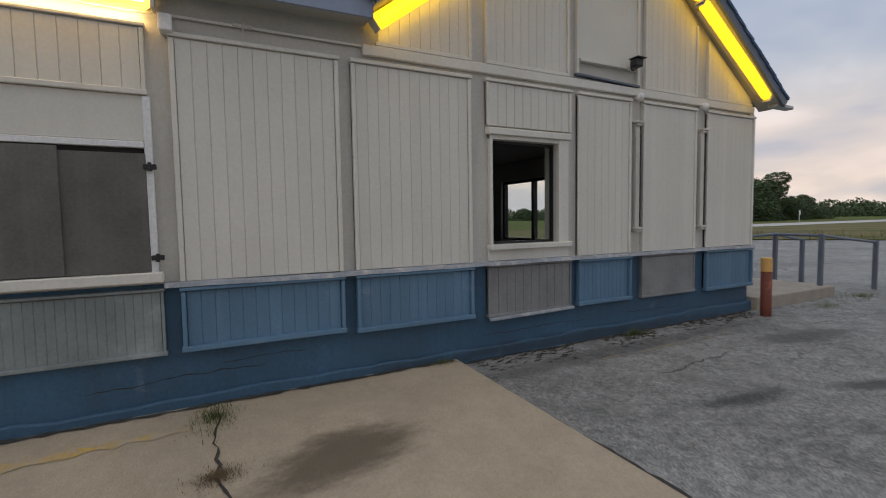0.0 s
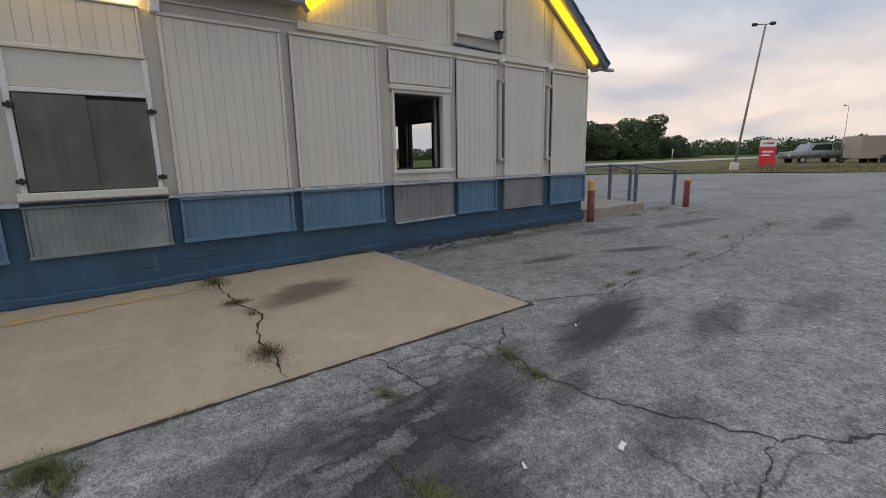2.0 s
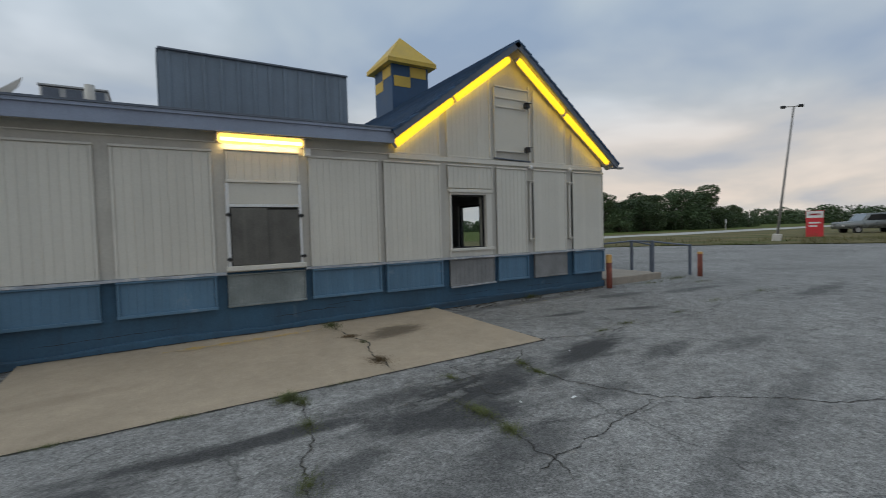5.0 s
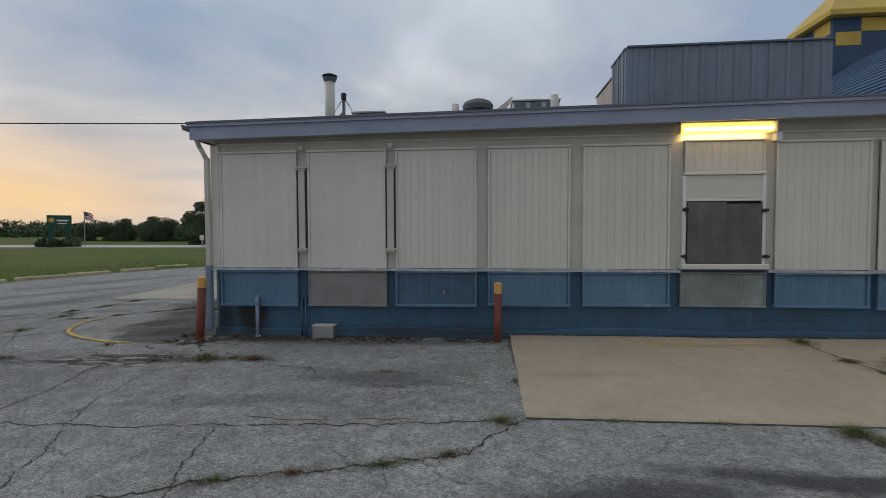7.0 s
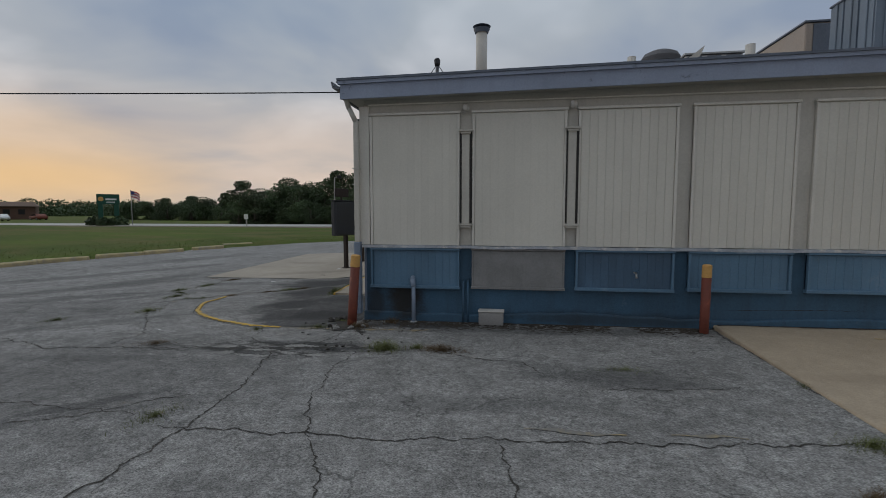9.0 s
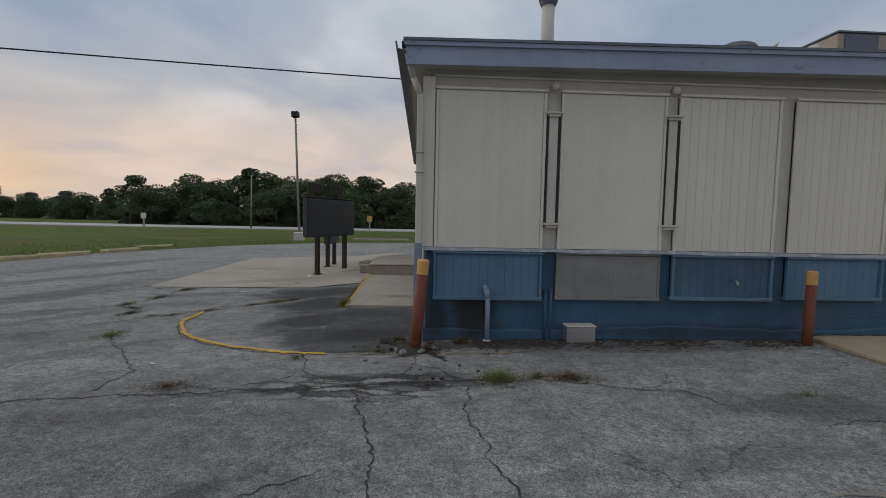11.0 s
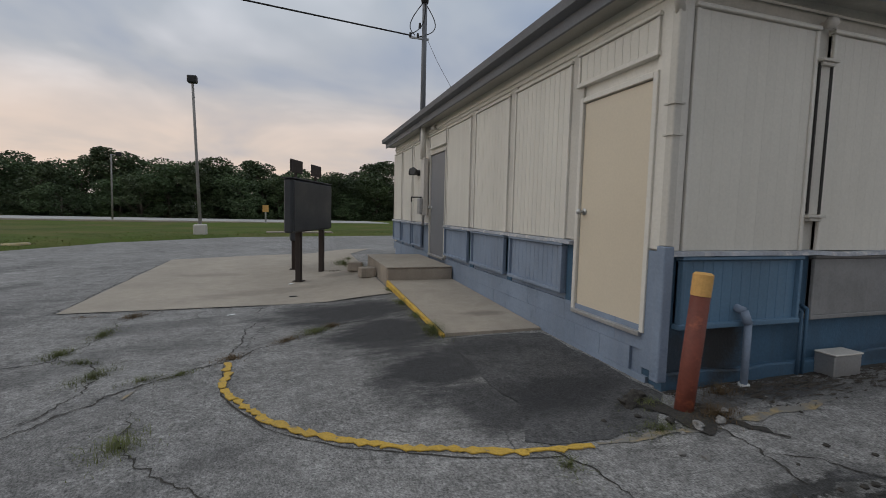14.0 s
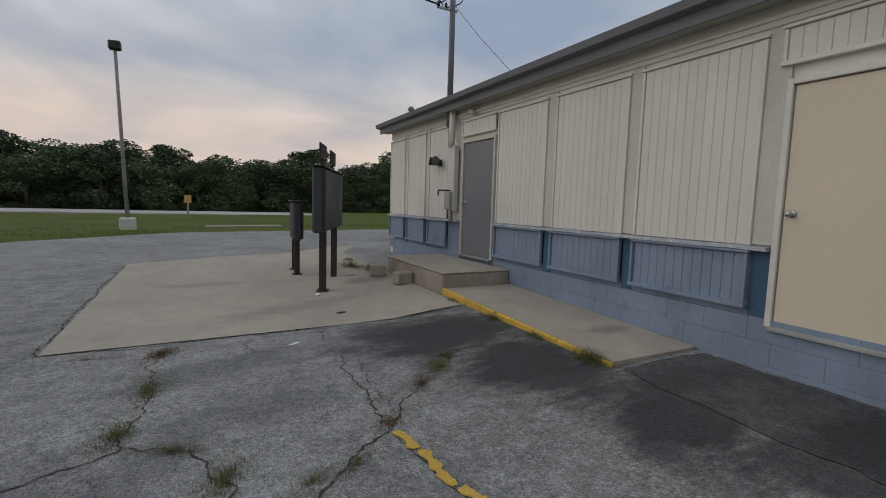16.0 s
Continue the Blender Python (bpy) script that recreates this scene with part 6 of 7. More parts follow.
part("chrome_corner", box(B(), 2.45, 2.62, -1.02, -0.6, 0.46, 2.38, 0.02), M_STEEL, tr, "bright metal corner")
part("drawbar", cyl(B(), (2.6, 0, 0.45), (3.7, 0, 0.45), 0.06, seg=8), M_BLACK, tr)
for s in (-1, 1):
    for wx in (-0.5, 0.4):
        part("wheel", cyl(B(), (wx, s * 0.9, 0.33), (wx, s * 1.14, 0.33), 0.33, seg=16), M_TYRE, tr)
    part("fender", box(B(), -0.95, 0.85, s * 1.12 - 0.05, s * 1.12 + 0.05, 0.68, 0.76, 0.02), M_BLACK, tr)


def sign_post(name, x, y, z, turn, w, h, z0, mat, legs, label, bars=(), cat="sign", thick=0.08):
    th = thing(name, label, cat, "", pose(x, y, z, 0, 0, turn))
    panel_ = part("panel", box(B(), -w / 2, w / 2, -thick / 2, thick / 2, z0, z0 + h, 0.01), mat, th)
    for u in legs:
        part("leg", box(B(), u - 0.06, u + 0.06, thick / 2 + 0.002, thick / 2 + 0.10, -0.4, z0 + h * 0.8), M_GALV, th)
    for u, v, bw, bh, bmat in bars:
        part("letter_bar", box(B(), u - bw / 2, u + bw / 2, -thick / 2 - 0.008, -thick / 2 + 0.001, z0 + v - bh / 2, z0 + v + bh / 2), bmat, panel_)
    return th


sign_post("roadside_sign", 39.6, 11.3, gz(39, 12), -70, 1.05, 2.0, 0.05, M_REDSIGN, (), "red and white panel sign at the lot edge", [(0, 1.72, 1.0, 0.50, M_WHITEPLAIN), (0, 1.72, 0.7, 0.14, M_REDSIGN), (0, 1.1, 0.7, 0.12, M_WHITEPLAIN), (-0.1, 0.85, 0.5, 0.10, M_WHITEPLAIN)], thick=0.35)
sign_post("highway_sign", 118.0, 7.3, 0.3, -80, 3.6, 2.3, 2.6, M_GREENSIGN, (-1.1, 1.1), "green highway direction sign on steel legs", [(0, 1.6, 2.5, 0.28, M_WHITEPLAIN), (-0.3, 0.9, 1.9, 0.28, M_WHITEPLAIN)])
hs = sign_post("hotel_sign", -56.0, 48.0, gz(-56, 36), 42, 2.3, 1.25, 2.75, M_GREENSIGN, (), "dark green lodging sign on two stout posts", [(0.30, 0.62, 1.1, 0.20, M_WHITEPLAIN), (0.25, 0.28, 0.9, 0.10, M_WHITEPLAIN)], thick=0.5)
part("emblem", cyl(B(), (-0.72, -0.262, 3.40), (-0.72, -0.245, 3.40), 0.28, seg=20), M_BOLYEL, hs, "yellow round emblem")
for u in (-0.8, 0.8):
    part("leg", box(B(), u - 0.25, u + 0.25, -0.2, 0.2, -0.6, 2.749), M_GREENSIGN, hs)
fl = thing("flag_pole", "flag on a thin pole behind the lodging sign", "flag", "", pose(-55.0, 50.4, gz(-55, 36)))
part("pole", cyl(B(), (0, 0, -0.4), (0, 0, 4.6), 0.05, seg=8), M_WOODPOLE, fl)
for i in range(6):
    bm = B()
    prism(bm, [(0.05, 0, 4.5 - 0.16 * i), (0.7, 0.12, 4.38 - 0.17 * i), (1.25, 0, 4.05 - 0.17 * i), (1.25, 0, 3.90 - 0.17 * i), (0.7, 0.12, 4.22 - 0.17 * i), (0.05, 0, 4.35 - 0.16 * i)], (0, 0.012, 0))
    part("stripe", bm, M_FLAGRED if i % 2 == 0 else M_WHITEPLAIN, fl)
part("canton", box(B(), 0.05, 0.5, -0.03, -0.012, 4.05, 4.45), M_FLAGBLUE, fl)
inn = thing("brick_lodge", "low tan brick building with a brown hipped roof far off", "building", "", pose(-130.0, 90.0, 0.2, 0, 0, 45))
part("wall", box(B(), -9, 9, -4, 4, -0.5, 2.9), M_BRICKTAN, inn)
bm = B()
prism(bm, [(-9.8, -4.8, 2.9), (9.8, -4.8, 2.9), (8.2, -2.0, 4.0), (-8.2, -2.0, 4.0)], (0, 4.0, 0.0))
part("roof", bm, M_BROWNROOF, inn)
for i in range(6):
    w = part("window", box(B(), -7.6 + 2.7 * i, -6.4 + 2.7 * i, -4.05, -3.98, 1.0, 2.2), M_CARGLASS, inn)
for x, y, z0, h, mat, lab in ((-14.0, 44.8, 1.0, 0.6, M_BOLYEL, "small yellow road sign on a post"), (-36.0, 45.2, 0.9, 0.55, M_WHITEPLAIN, "small white road sign on a post"), (-22.0, 57.0, 1.2, 0.6, M_WHITEPLAIN, "small white road sign on a post"), (95.0, 45.5, 1.5, 0.8, M_WHITEPLAIN, "small white road sign on a post")):
    sign_post("road_sign", x, y, 0.05, 0, 0.5, h, z0, mat, (0,), lab, thick=0.03)
hedge_sites = [(-57.2, 47.5, 0.9), (-55.5, 46.9, 0.8), (-54.4, 47.7, 0.9), (-58.6, 48.4, 0.8)]


# ---------- trees ----------
def leaf_cloud(rnd, blobs, count, size):
    """Leaf sprays scattered through the outer shells of several uneven masses."""
    verts, faces = [], []
    vol = np.array([b[3] ** 2 for b in blobs])
    pick = rnd.choice(len(blobs), count, p=vol / vol.sum())
    d = rnd.normal(size=(count, 3))
    d /= np.linalg.norm(d, axis=1)[:, None]
    rad = rnd.uniform(0.55, 1.08, count) ** 0.6
    cen = np.array([b[:3] for b in blobs])[pick]
    r = np.array([b[3] for b in blobs])[pick]
    p = cen + d * (r * rad)[:, None] * np.array([1, 1, 0.82])
    a = rnd.normal(size=(count, 3))
    a /= np.linalg.norm(a, axis=1)[:, None]
    b = np.cross(a, rnd.normal(size=(count, 3)))
    b /= np.linalg.norm(b, axis=1)[:, None]
    s = rnd.uniform(0.5, 1.3, count)[:, None] * size
    quad = np.stack([p - a * s, p - b * s * 0.55, p + a * s, p + b * s * 0.55], 1).reshape(-1, 3)
    idx = np.arange(count * 4).reshape(-1, 4)
    return quad.tolist(), idx.tolist()


def make_tree(seed, h, spread, mat, label, count=6400, low=0.05):
    rnd = np.random.RandomState(seed)
    th = thing("tree", label, "tree", "trees beyond the road")
    bm = cyl(B(), (0, 0, -0.4), (0.1, 0.05, h * 0.62), 0.028 * h, 0.010 * h, seg=9)
    blobs = [(0, 0, h * 0.70, spread * 0.62)]
    for i in range(17):
        ang, k = rnd.uniform(0, 2 * math.pi), rnd.uniform(low, 0.93)
        reach = spread * (0.95 - 0.75 * abs(k - 0.48)) * rnd.uniform(0.45, 0.95)
        c = (math.cos(ang) * reach, math.sin(ang) * reach, h * k)
        blobs.append((*c, spread * rnd.uniform(0.24, 0.46)))
        cyl(bm, (0.03, 0.02, h * max(0.12, k - 0.30)), c, 0.009 * h, 0.003 * h, seg=6)
    part("trunk", bm, M_BARK, th, "", True)
    v, f = leaf_cloud(rnd, blobs, count, 0.0185 * h)
    me = bpy.data.meshes.new("crown")
    me.from_pydata(v, [], f)
    me.materials.append(mat)
    part("crown", me, mat, th)
    return th


TREES = [make_tree(11, 9.0, 3.9, M_LEAF, "broad leafy tree in the dense row beyond the highway"), make_tree(12, 9.5, 3.5, M_LEAF2, "rounded leafy tree in the dense row beyond the highway"),
         make_tree(13, 8.5, 4.3, M_LEAF, "wide leafy tree in the dense row beyond the highway"), make_tree(14, 10.0, 3.3, M_LEAF2, "tall leafy tree in the dense row beyond the highway"),
         make_tree(15, 7.5, 3.9, M_LEAF, "low bushy tree in the dense row beyond the highway", 6400, 0.02)]
rnd = random.Random(4)
sites = []
for row, (y0, step, size) in enumerate(((58.5, 2.7, 0.62), (61.5, 3.1, 0.86), (66.0, 3.3, 0.90))):
    x = -44.0 - row * 2
    while x < 17:
        sites.append((x + rnd.uniform(-1.2, 1.2), y0 + rnd.uniform(-1.5, 1.5), size * rnd.uniform(0.88, 1.05) * (0.84 if x < -36 else 0.98 if x < -24 else 1.0)))
        x += step
for i in range(24):
    sites.append((-92.0 + i * 1.9 + rnd.uniform(-1, 1), 88 + rnd.uniform(-4, 6), rnd.uniform(0.50, 0.64) + 0.006 * i))
for i in range(26):
    sites.append((80 + i * 2.6 + rnd.uniform(-1, 1), 62 + rnd.uniform(-2, 8), (0.95 if i < 11 else 0.7) * rnd.uniform(0.8, 1.15)))
for x, y, s in ((103, 59.5, 1.3), (108, 60.5, 1.45), (113, 60, 1.2)):
    sites.append((x, y, s))
for x, y, s in ((-100.0, 62.0, 0.75), (-103.0, 56.0, 0.8)):
    sites.append((x, y, s))
lot_tree = make_tree(21, 11.5, 3.6, M_LEAF2, "tall leafy tree with a high crown beside the lot", 5200, 0.5)
lot_tree.matrix_basis = pose(48.0, -1.6, gz(9, -2), 0, 0, 40)
firsts = []
for i, (x, y, s) in enumerate(sites):
    m = pose(x, y, -1.1 * s if y > 80 else -0.3, 0, 0, rnd.uniform(0, 360)) @ Matrix.Diagonal((s * 1.28, s * 1.28, s * rnd.uniform(0.84, 0.98), 1))
    if i < len(TREES):
        firsts.append((TREES[i], m))
    else:
        copy_thing(TREES[i % len(TREES)], m)
for ob, m in firsts:
    ob.matrix_basis = m


def bush(x, y, s):
    r = np.random.RandomState(int(abs(x * 10)))
    th = thing("bush", "dark trimmed bush at the foot of the lodging sign", "bush", "bushes by the sign", pose(x, y, gz(x, min(y, 36))))
    v, f = leaf_cloud(r, [(0, 0, s * 0.7, s), (s * 0.6, 0.2, s * 0.6, s * 0.7), (-s * 0.6, -0.1, s * 0.6, s * 0.7)], 700, 0.14)
    me = bpy.data.meshes.new("foliage")
    me.from_pydata(v, [], f)
    me.materials.append(M_LEAF)
    part("foliage", me, M_LEAF, th)


for x, y, s in hedge_sites:
    bush(x, y, s)
rs = np.random.RandomState(5)
blobs = []
for k in range(900):
    ang = radians(rs.uniform(-12, 176))
    d = rs.uniform(235, 300)
    blobs.append((d * math.cos(ang), d * math.sin(ang) + 20, rs.uniform(0.5, 4.2), rs.uniform(3.2, 5.2)))
v, f = leaf_cloud(rs, blobs, 220000, 0.55)
me = bpy.data.meshes.new("far_woods")
me.from_pydata(v, [], f)
me.materials.append(M_LEAF)
tagged(new("far_woods", me), "distant dark green woods along the horizon", "woods", kind="stuff")


# ---------- marks, cracks and weeds on the lot ----------
def ribbon(name, pts, width, mat, parent, label="", rise=0.004, jag=0.04, step=0.07, seed=0, taper=True, height=gz, thick=0.0):
    """A ragged strip laid on the ground along a line of way points."""
    rnd = random.Random(seed)
    line = []
    for (ax, ay), (bx, by) in zip(pts, pts[1:]):
        n = max(1, int(math.hypot(bx - ax, by - ay) / step))
        for i in range(n):
            line.append((ax + (bx - ax) * i / n, ay + (by - ay) * i / n))
    line.append(pts[-1])
    bm, rows = B(), []
    drift = 0.0
    for i, (x, y) in enumerate(line):
        j, k = max(0, i - 1), min(len(line) - 1, i + 1)
        dx, dy = line[k][0] - line[j][0], line[k][1] - line[j][1]
        L = math.hypot(dx, dy) or 1
        nx, ny = -dy / L, dx / L
        drift = drift * 0.8 + rnd.uniform(-jag, jag)
        w = width * rnd.uniform(0.25, 1.3) / 2 if jag else width / 2
        if taper and (i < 3 or i > len(line) - 4):
            w *= 0.35
        row = []
        for s in (-1, 1):
            px, py = x + nx * (drift + s * w), y + ny * (drift + s * w)
            row.append(bm.verts.new((px, py, height(px, py) + rise)))
        rows.append(row)
    for a, b in zip(rows, rows[1:]):
        bm.faces.new((a[0], a[1], b[1], b[0]))
    bmesh.ops.recalc_face_normals(bm, faces=bm.faces)
    if bm.faces[:] and sum(q.normal.z for q in bm.faces) < 0:
        bmesh.ops.reverse_faces(bm, faces=bm.faces)
    if thick:
        r = bmesh.ops.extrude_face_region(bm, geom=bm.faces[:])
        for e in r["geom"]:
            if isinstance(e, bmesh.types.BMVert):
                e.co.z += thick
        bmesh.ops.recalc_face_normals(bm, faces=bm.faces)
    return part(name, bm, mat, parent, label)


EAST_CRACKS = [
    ([(1.9, 1.2), (2.7, 0.87), (3.71, 0.92), (5.32, 0.84), (7.4, 1.2), (9.5, 1.1)], 0.030), ([(3.26, 0.51), (3.73, -0.68), (3.76, -1.51), (4.4, -2.6)], 0.018),
    ([(1.33, 0.98), (0.98, 0.64), (0.86, 0.25), (0.88, -0.25), (1.15, -0.61), (1.24, -1.01), (1.8, -1.36), (2.3, -1.85), (3.6, -2.9)], 0.034), ([(1.24, -1.01), (0.67, -1.05), (0.16, -1.14), (-0.6, -1.3)], 0.024),
    ([(0.23, 1.12), (0.18, 0.51), (0.04, 0.03), (0.23, -0.12)], 0.030), ([(0.82, 0.88), (0.85, 0.33)], 0.022), ([(-0.3, 0.1), (-0.28, -0.43), (-0.28, -0.77), (-0.4, -1.5)], 0.026), ([(-1.5, 1.1), (-1.55, 0.4), (-1.86, -0.62), (-2.1, -1.6)], 0.030),
    ([(3.2, 2.9), (4.6, 3.0), (6.0, 2.5)], 0.024), ([(6.5, 3.2), (8.0, 3.0), (9.7, 3.3), (12.0, 3.0)], 0.03), ([(8.5, -0.5), (9.5, 1.1), (10.2, 2.8)], 0.024),
]
MID_CRACKS = [
    ([(-4.15, 1.13), (-4.63, 0.5), (-5.21, 0.27), (-6.34, -0.03), (-7.3, -0.4)], 0.040), ([(-4.14, 1.2), (-4.15, 2.4), (-4.16, 4.0)], 0.024),
    ([(-9.3, 0.72), (-8.91, 0.71), (-8.11, 0.76), (-7.38, 0.80), (-6.86, 0.85), (-6.06, 0.88), (-4.95, 0.99), (-4.33, 1.06)], 0.030), ([(-8.39, 1.44), (-8.15, 0.79), (-7.82, 0.25), (-7.68, -0.15), (-7.6, -0.7)], 0.030),
    ([(-6.83, 0.82), (-6.70, 0.34), (-6.55, -0.04), (-6.5, -0.5)], 0.028), ([(-8.6, 2.76), (-7.6, 2.72), (-7.21, 2.59), (-6.58, 2.45), (-6.36, 2.14)], 0.030), ([(-6.05, 1.77), (-5.3, 1.92), (-4.58, 2.04)], 0.018),
    ([(-9.39, 2.62), (-9.11, 1.62), (-9.08, 1.14), (-9.09, 0.74), (-9.09, 0.11), (-9.3, -0.6)], 0.034), ([(-10.9, 0.4), (-10.09, 0.75), (-9.78, 1.08), (-9.37, 1.33)], 0.026), ([(-8.43, 2.67), (-8.43, 1.9), (-8.39, 1.44)], 0.024),
]
WEST_CRACKS = [
    ([(-13.28, 2.66), (-12.1, 2.30), (-11.2, 2.42), (-10.39, 2.52), (-9.5, 2.58), (-8.6, 2.76)], 0.036), ([(-9.9, 3.03), (-10.0, 2.85), (-10.39, 2.62)], 0.026), ([(-10.07, 3.70), (-9.9, 3.03), (-9.6, 2.7)], 0.030),
    ([(-11.5, 2.45), (-11.41, 3.0), (-11.9, 3.6), (-12.37, 4.09), (-12.5, 4.7)], 0.026), ([(-8.9, 3.72), (-8.85, 3.2), (-8.95, 2.8)], 0.034), ([(-8.85, 3.2), (-8.6, 2.9), (-8.3, 2.75)], 0.022),
    ([(-14.6, 3.9), (-13.07, 4.48), (-12.64, 5.22), (-12.41, 5.36), (-12.08, 5.72), (-11.38, 6.55), (-11.0, 6.8)], 0.034), ([(-14.9, 5.5), (-13.96, 5.93), (-13.55, 6.15), (-13.54, 6.37), (-13.44, 6.62), (-13.48, 7.67), (-13.40, 8.3)], 0.034),
    ([(-13.54, 6.18), (-13.32, 6.07), (-13.17, 5.96), (-12.99, 5.56), (-12.95, 5.0), (-13.1, 4.6)], 0.026), ([(-12.06, 5.67), (-12.01, 6.42), (-11.93, 8.3)], 0.03), ([(-11.98, 5.75), (-11.84, 6.9), (-11.75, 8.3)], 0.016),
    ([(-14.45, 8.3), (-14.45, 10.5), (-14.46, 14.3)], 0.05), ([(-14.4, 8.33), (-12.5, 8.33), (-10.1, 8.31)], 0.03), ([(-18.0, 2.0), (-15.5, 2.4), (-13.3, 2.66)], 0.03), ([(-12.5, 0.3), (-11.0, 0.9), (-9.45, 0.9)], 0.024),
]
for i, (pts, w) in enumerate(EAST_CRACKS + MID_CRACKS + WEST_CRACKS):
    ribbon("crack", pts, w * 0.50, M_CRACK, parking_lot, "dark soil-filled crack", seed=i, jag=0.024, step=0.032)
slab_z = lambda x, y: gz(x, y) + 0.014 + SLAB_TILT * (y - 1.16)
ribbon("crack", [(-0.28, 4.0), (-0.25, 3.35), (-0.24, 2.83), (-0.19, 2.45), (-0.33, 2.12), (-0.36, 1.76), (-0.40, 1.17)], 0.020, M_CRACK, drive_slab, "dark open crack", seed=70, height=slab_z, jag=0.022)
for k, (a, b) in enumerate((((-4.14, 1.15), (1.9, 1.15)), ((1.9, 1.15), (1.89, 4.0)))):
    ribbon("joint", [a, b], 0.045, M_CRACK, parking_lot, "dark joint along the pad", seed=80 + k, jag=0.006, taper=False)
ribbon("joint", [(-8.8, 4.02), (6.6, 4.02)], 0.06, M_CRACK, parking_lot, "dark line on the ground against the footing", seed=90, jag=0.012, taper=False, rise=0.006,
       height=lambda x, y: slab_z(x, y) if -4.14 < x < 1.88 else gz(x, y))
# painted marks
ARC = [(-12.03, 5.72), (-12.0, 5.45), (-11.96, 5.03), (-11.87, 4.78), (-11.75, 4.56), (-11.60, 4.33), (-11.40, 4.15), (-11.20, 4.00), (-10.98, 3.88), (-10.57, 3.71), (-10.2, 3.58), (-9.8, 3.54)]
ARC = [(x, y - 0.05) for x, y in ARC]
for i, (a, b) in enumerate(zip(ARC, ARC[1:])):
    gap = 0.04 if i < 4 else -0.01
    mid = [(a[0] + (b[0] - a[0]) * k, a[1] + (b[1] - a[1]) * k) for k in (gap, 0.5, 1 - gap)]
    ribbon("painted_stripe", mid, 0.064, M_YELLOWLINE, parking_lot, "chipped yellow painted edge", seed=100 + i, jag=0.012, step=0.035, taper=False, rise=0.005, thick=0.007)
ribbon("crack", [(x - 0.035, y - 0.045) for x, y in ARC], 0.014, M_CRACK, parking_lot, "dark crack along the painted edge", seed=130, jag=0.012)
ribbon("painted_stripe", [(-9.75, 3.52), (-9.1, 3.52), (-8.9, 3.5), (-7.6, 3.6)], 0.08, M_FADEDYEL, parking_lot, "ghost of a yellow stripe", seed=131, jag=0.02, rise=0.005)
ribbon("painted_stripe", [(-6.6, 1.02), (-5.9, 1.0)], 0.05, M_FADEDYEL, parking_lot, "ghost of a yellow stripe", seed=132, jag=0.015, rise=0.006)
ribbon("painted_stripe", [(-5.6, 1.05), (-5.1, 1.06)], 0.05, M_FADEDYEL, parking_lot, "ghost of a yellow stripe", seed=133, jag=0.015, rise=0.006)
ribbon("painted_stripe", [(3.2, 3.45), (4.6, 3.42), (5.7, 3.5)], 0.05, M_FADEDYEL, parking_lot, "ghost of a yellow stripe", seed=134, jag=0.015, rise=0.005)
ribbon("painted_stripe", [(-2.6, 3.60), (-1.4, 3.60), (-0.42, 3.66)], 0.15, M_SLABYEL, drive_slab, "ghost of a yellow stripe", seed=135, jag=0.012, rise=0.005, height=slab_z)
ribbon("painted_stripe", [(-12.62, 4.95), (-12.58, 5.2)], 0.07, M_FADEDYEL, parking_lot, "ghost of a yellow stripe", seed=136, jag=0.01, rise=0.006)


def tuft(x, y, n, h, r, mat, label, seed, ground_z=gz, wide=1.0, turn=0):
    """A clump of bent, tapering blades."""
    rnd = random.Random(seed)
    bm = B()
    ct, st = math.cos(radians(turn)), math.sin(radians(turn))
    for _ in range(int(n * 3.4)):
        a, d = rnd.uniform(0, 2 * math.pi), r * min(1.5, abs(rnd.gauss(0, 0.62)))
        ox, oy = math.cos(a) * d * wide, math.sin(a) * d
        bx, by = ox * ct - oy * st, ox * st + oy * ct
        out = rnd.uniform(0, 2 * math.pi)
        L, lean, w = h * rnd.uniform(0.2, 0.95) * (1.15 - 0.5 * min(1.0, d / r)), rnd.uniform(0.3, 1.7), rnd.uniform(0.0010, 0.0028)
        sx, sy = -math.sin(out) * w, math.cos(out) * w
        prev = None
        for k in range(4):
            q = k / 3
            px, py, pz = bx + math.cos(out) * lean * L * q * q, by + math.sin(out) * lean * L * q * q, L * (q - 0.33 * lean * q * q)
            taper = 1 - q * 0.85
            row = [bm.verts.new((px - sx * taper, py - sy * taper, pz)), bm.verts.new((px + sx * taper, py + sy * taper, pz))]
            if prev:
                bm.faces.new((prev[0], prev[1], row[1], row[0]))
            prev = row
    th = part("weed_tuft", bm, mat)
    th.matrix_basis = Matrix.Translation((x, y, ground_z(x, y) + 0.003))
    tagged(th, label, "weeds", "weeds in the cracks", "stuff")
    return th


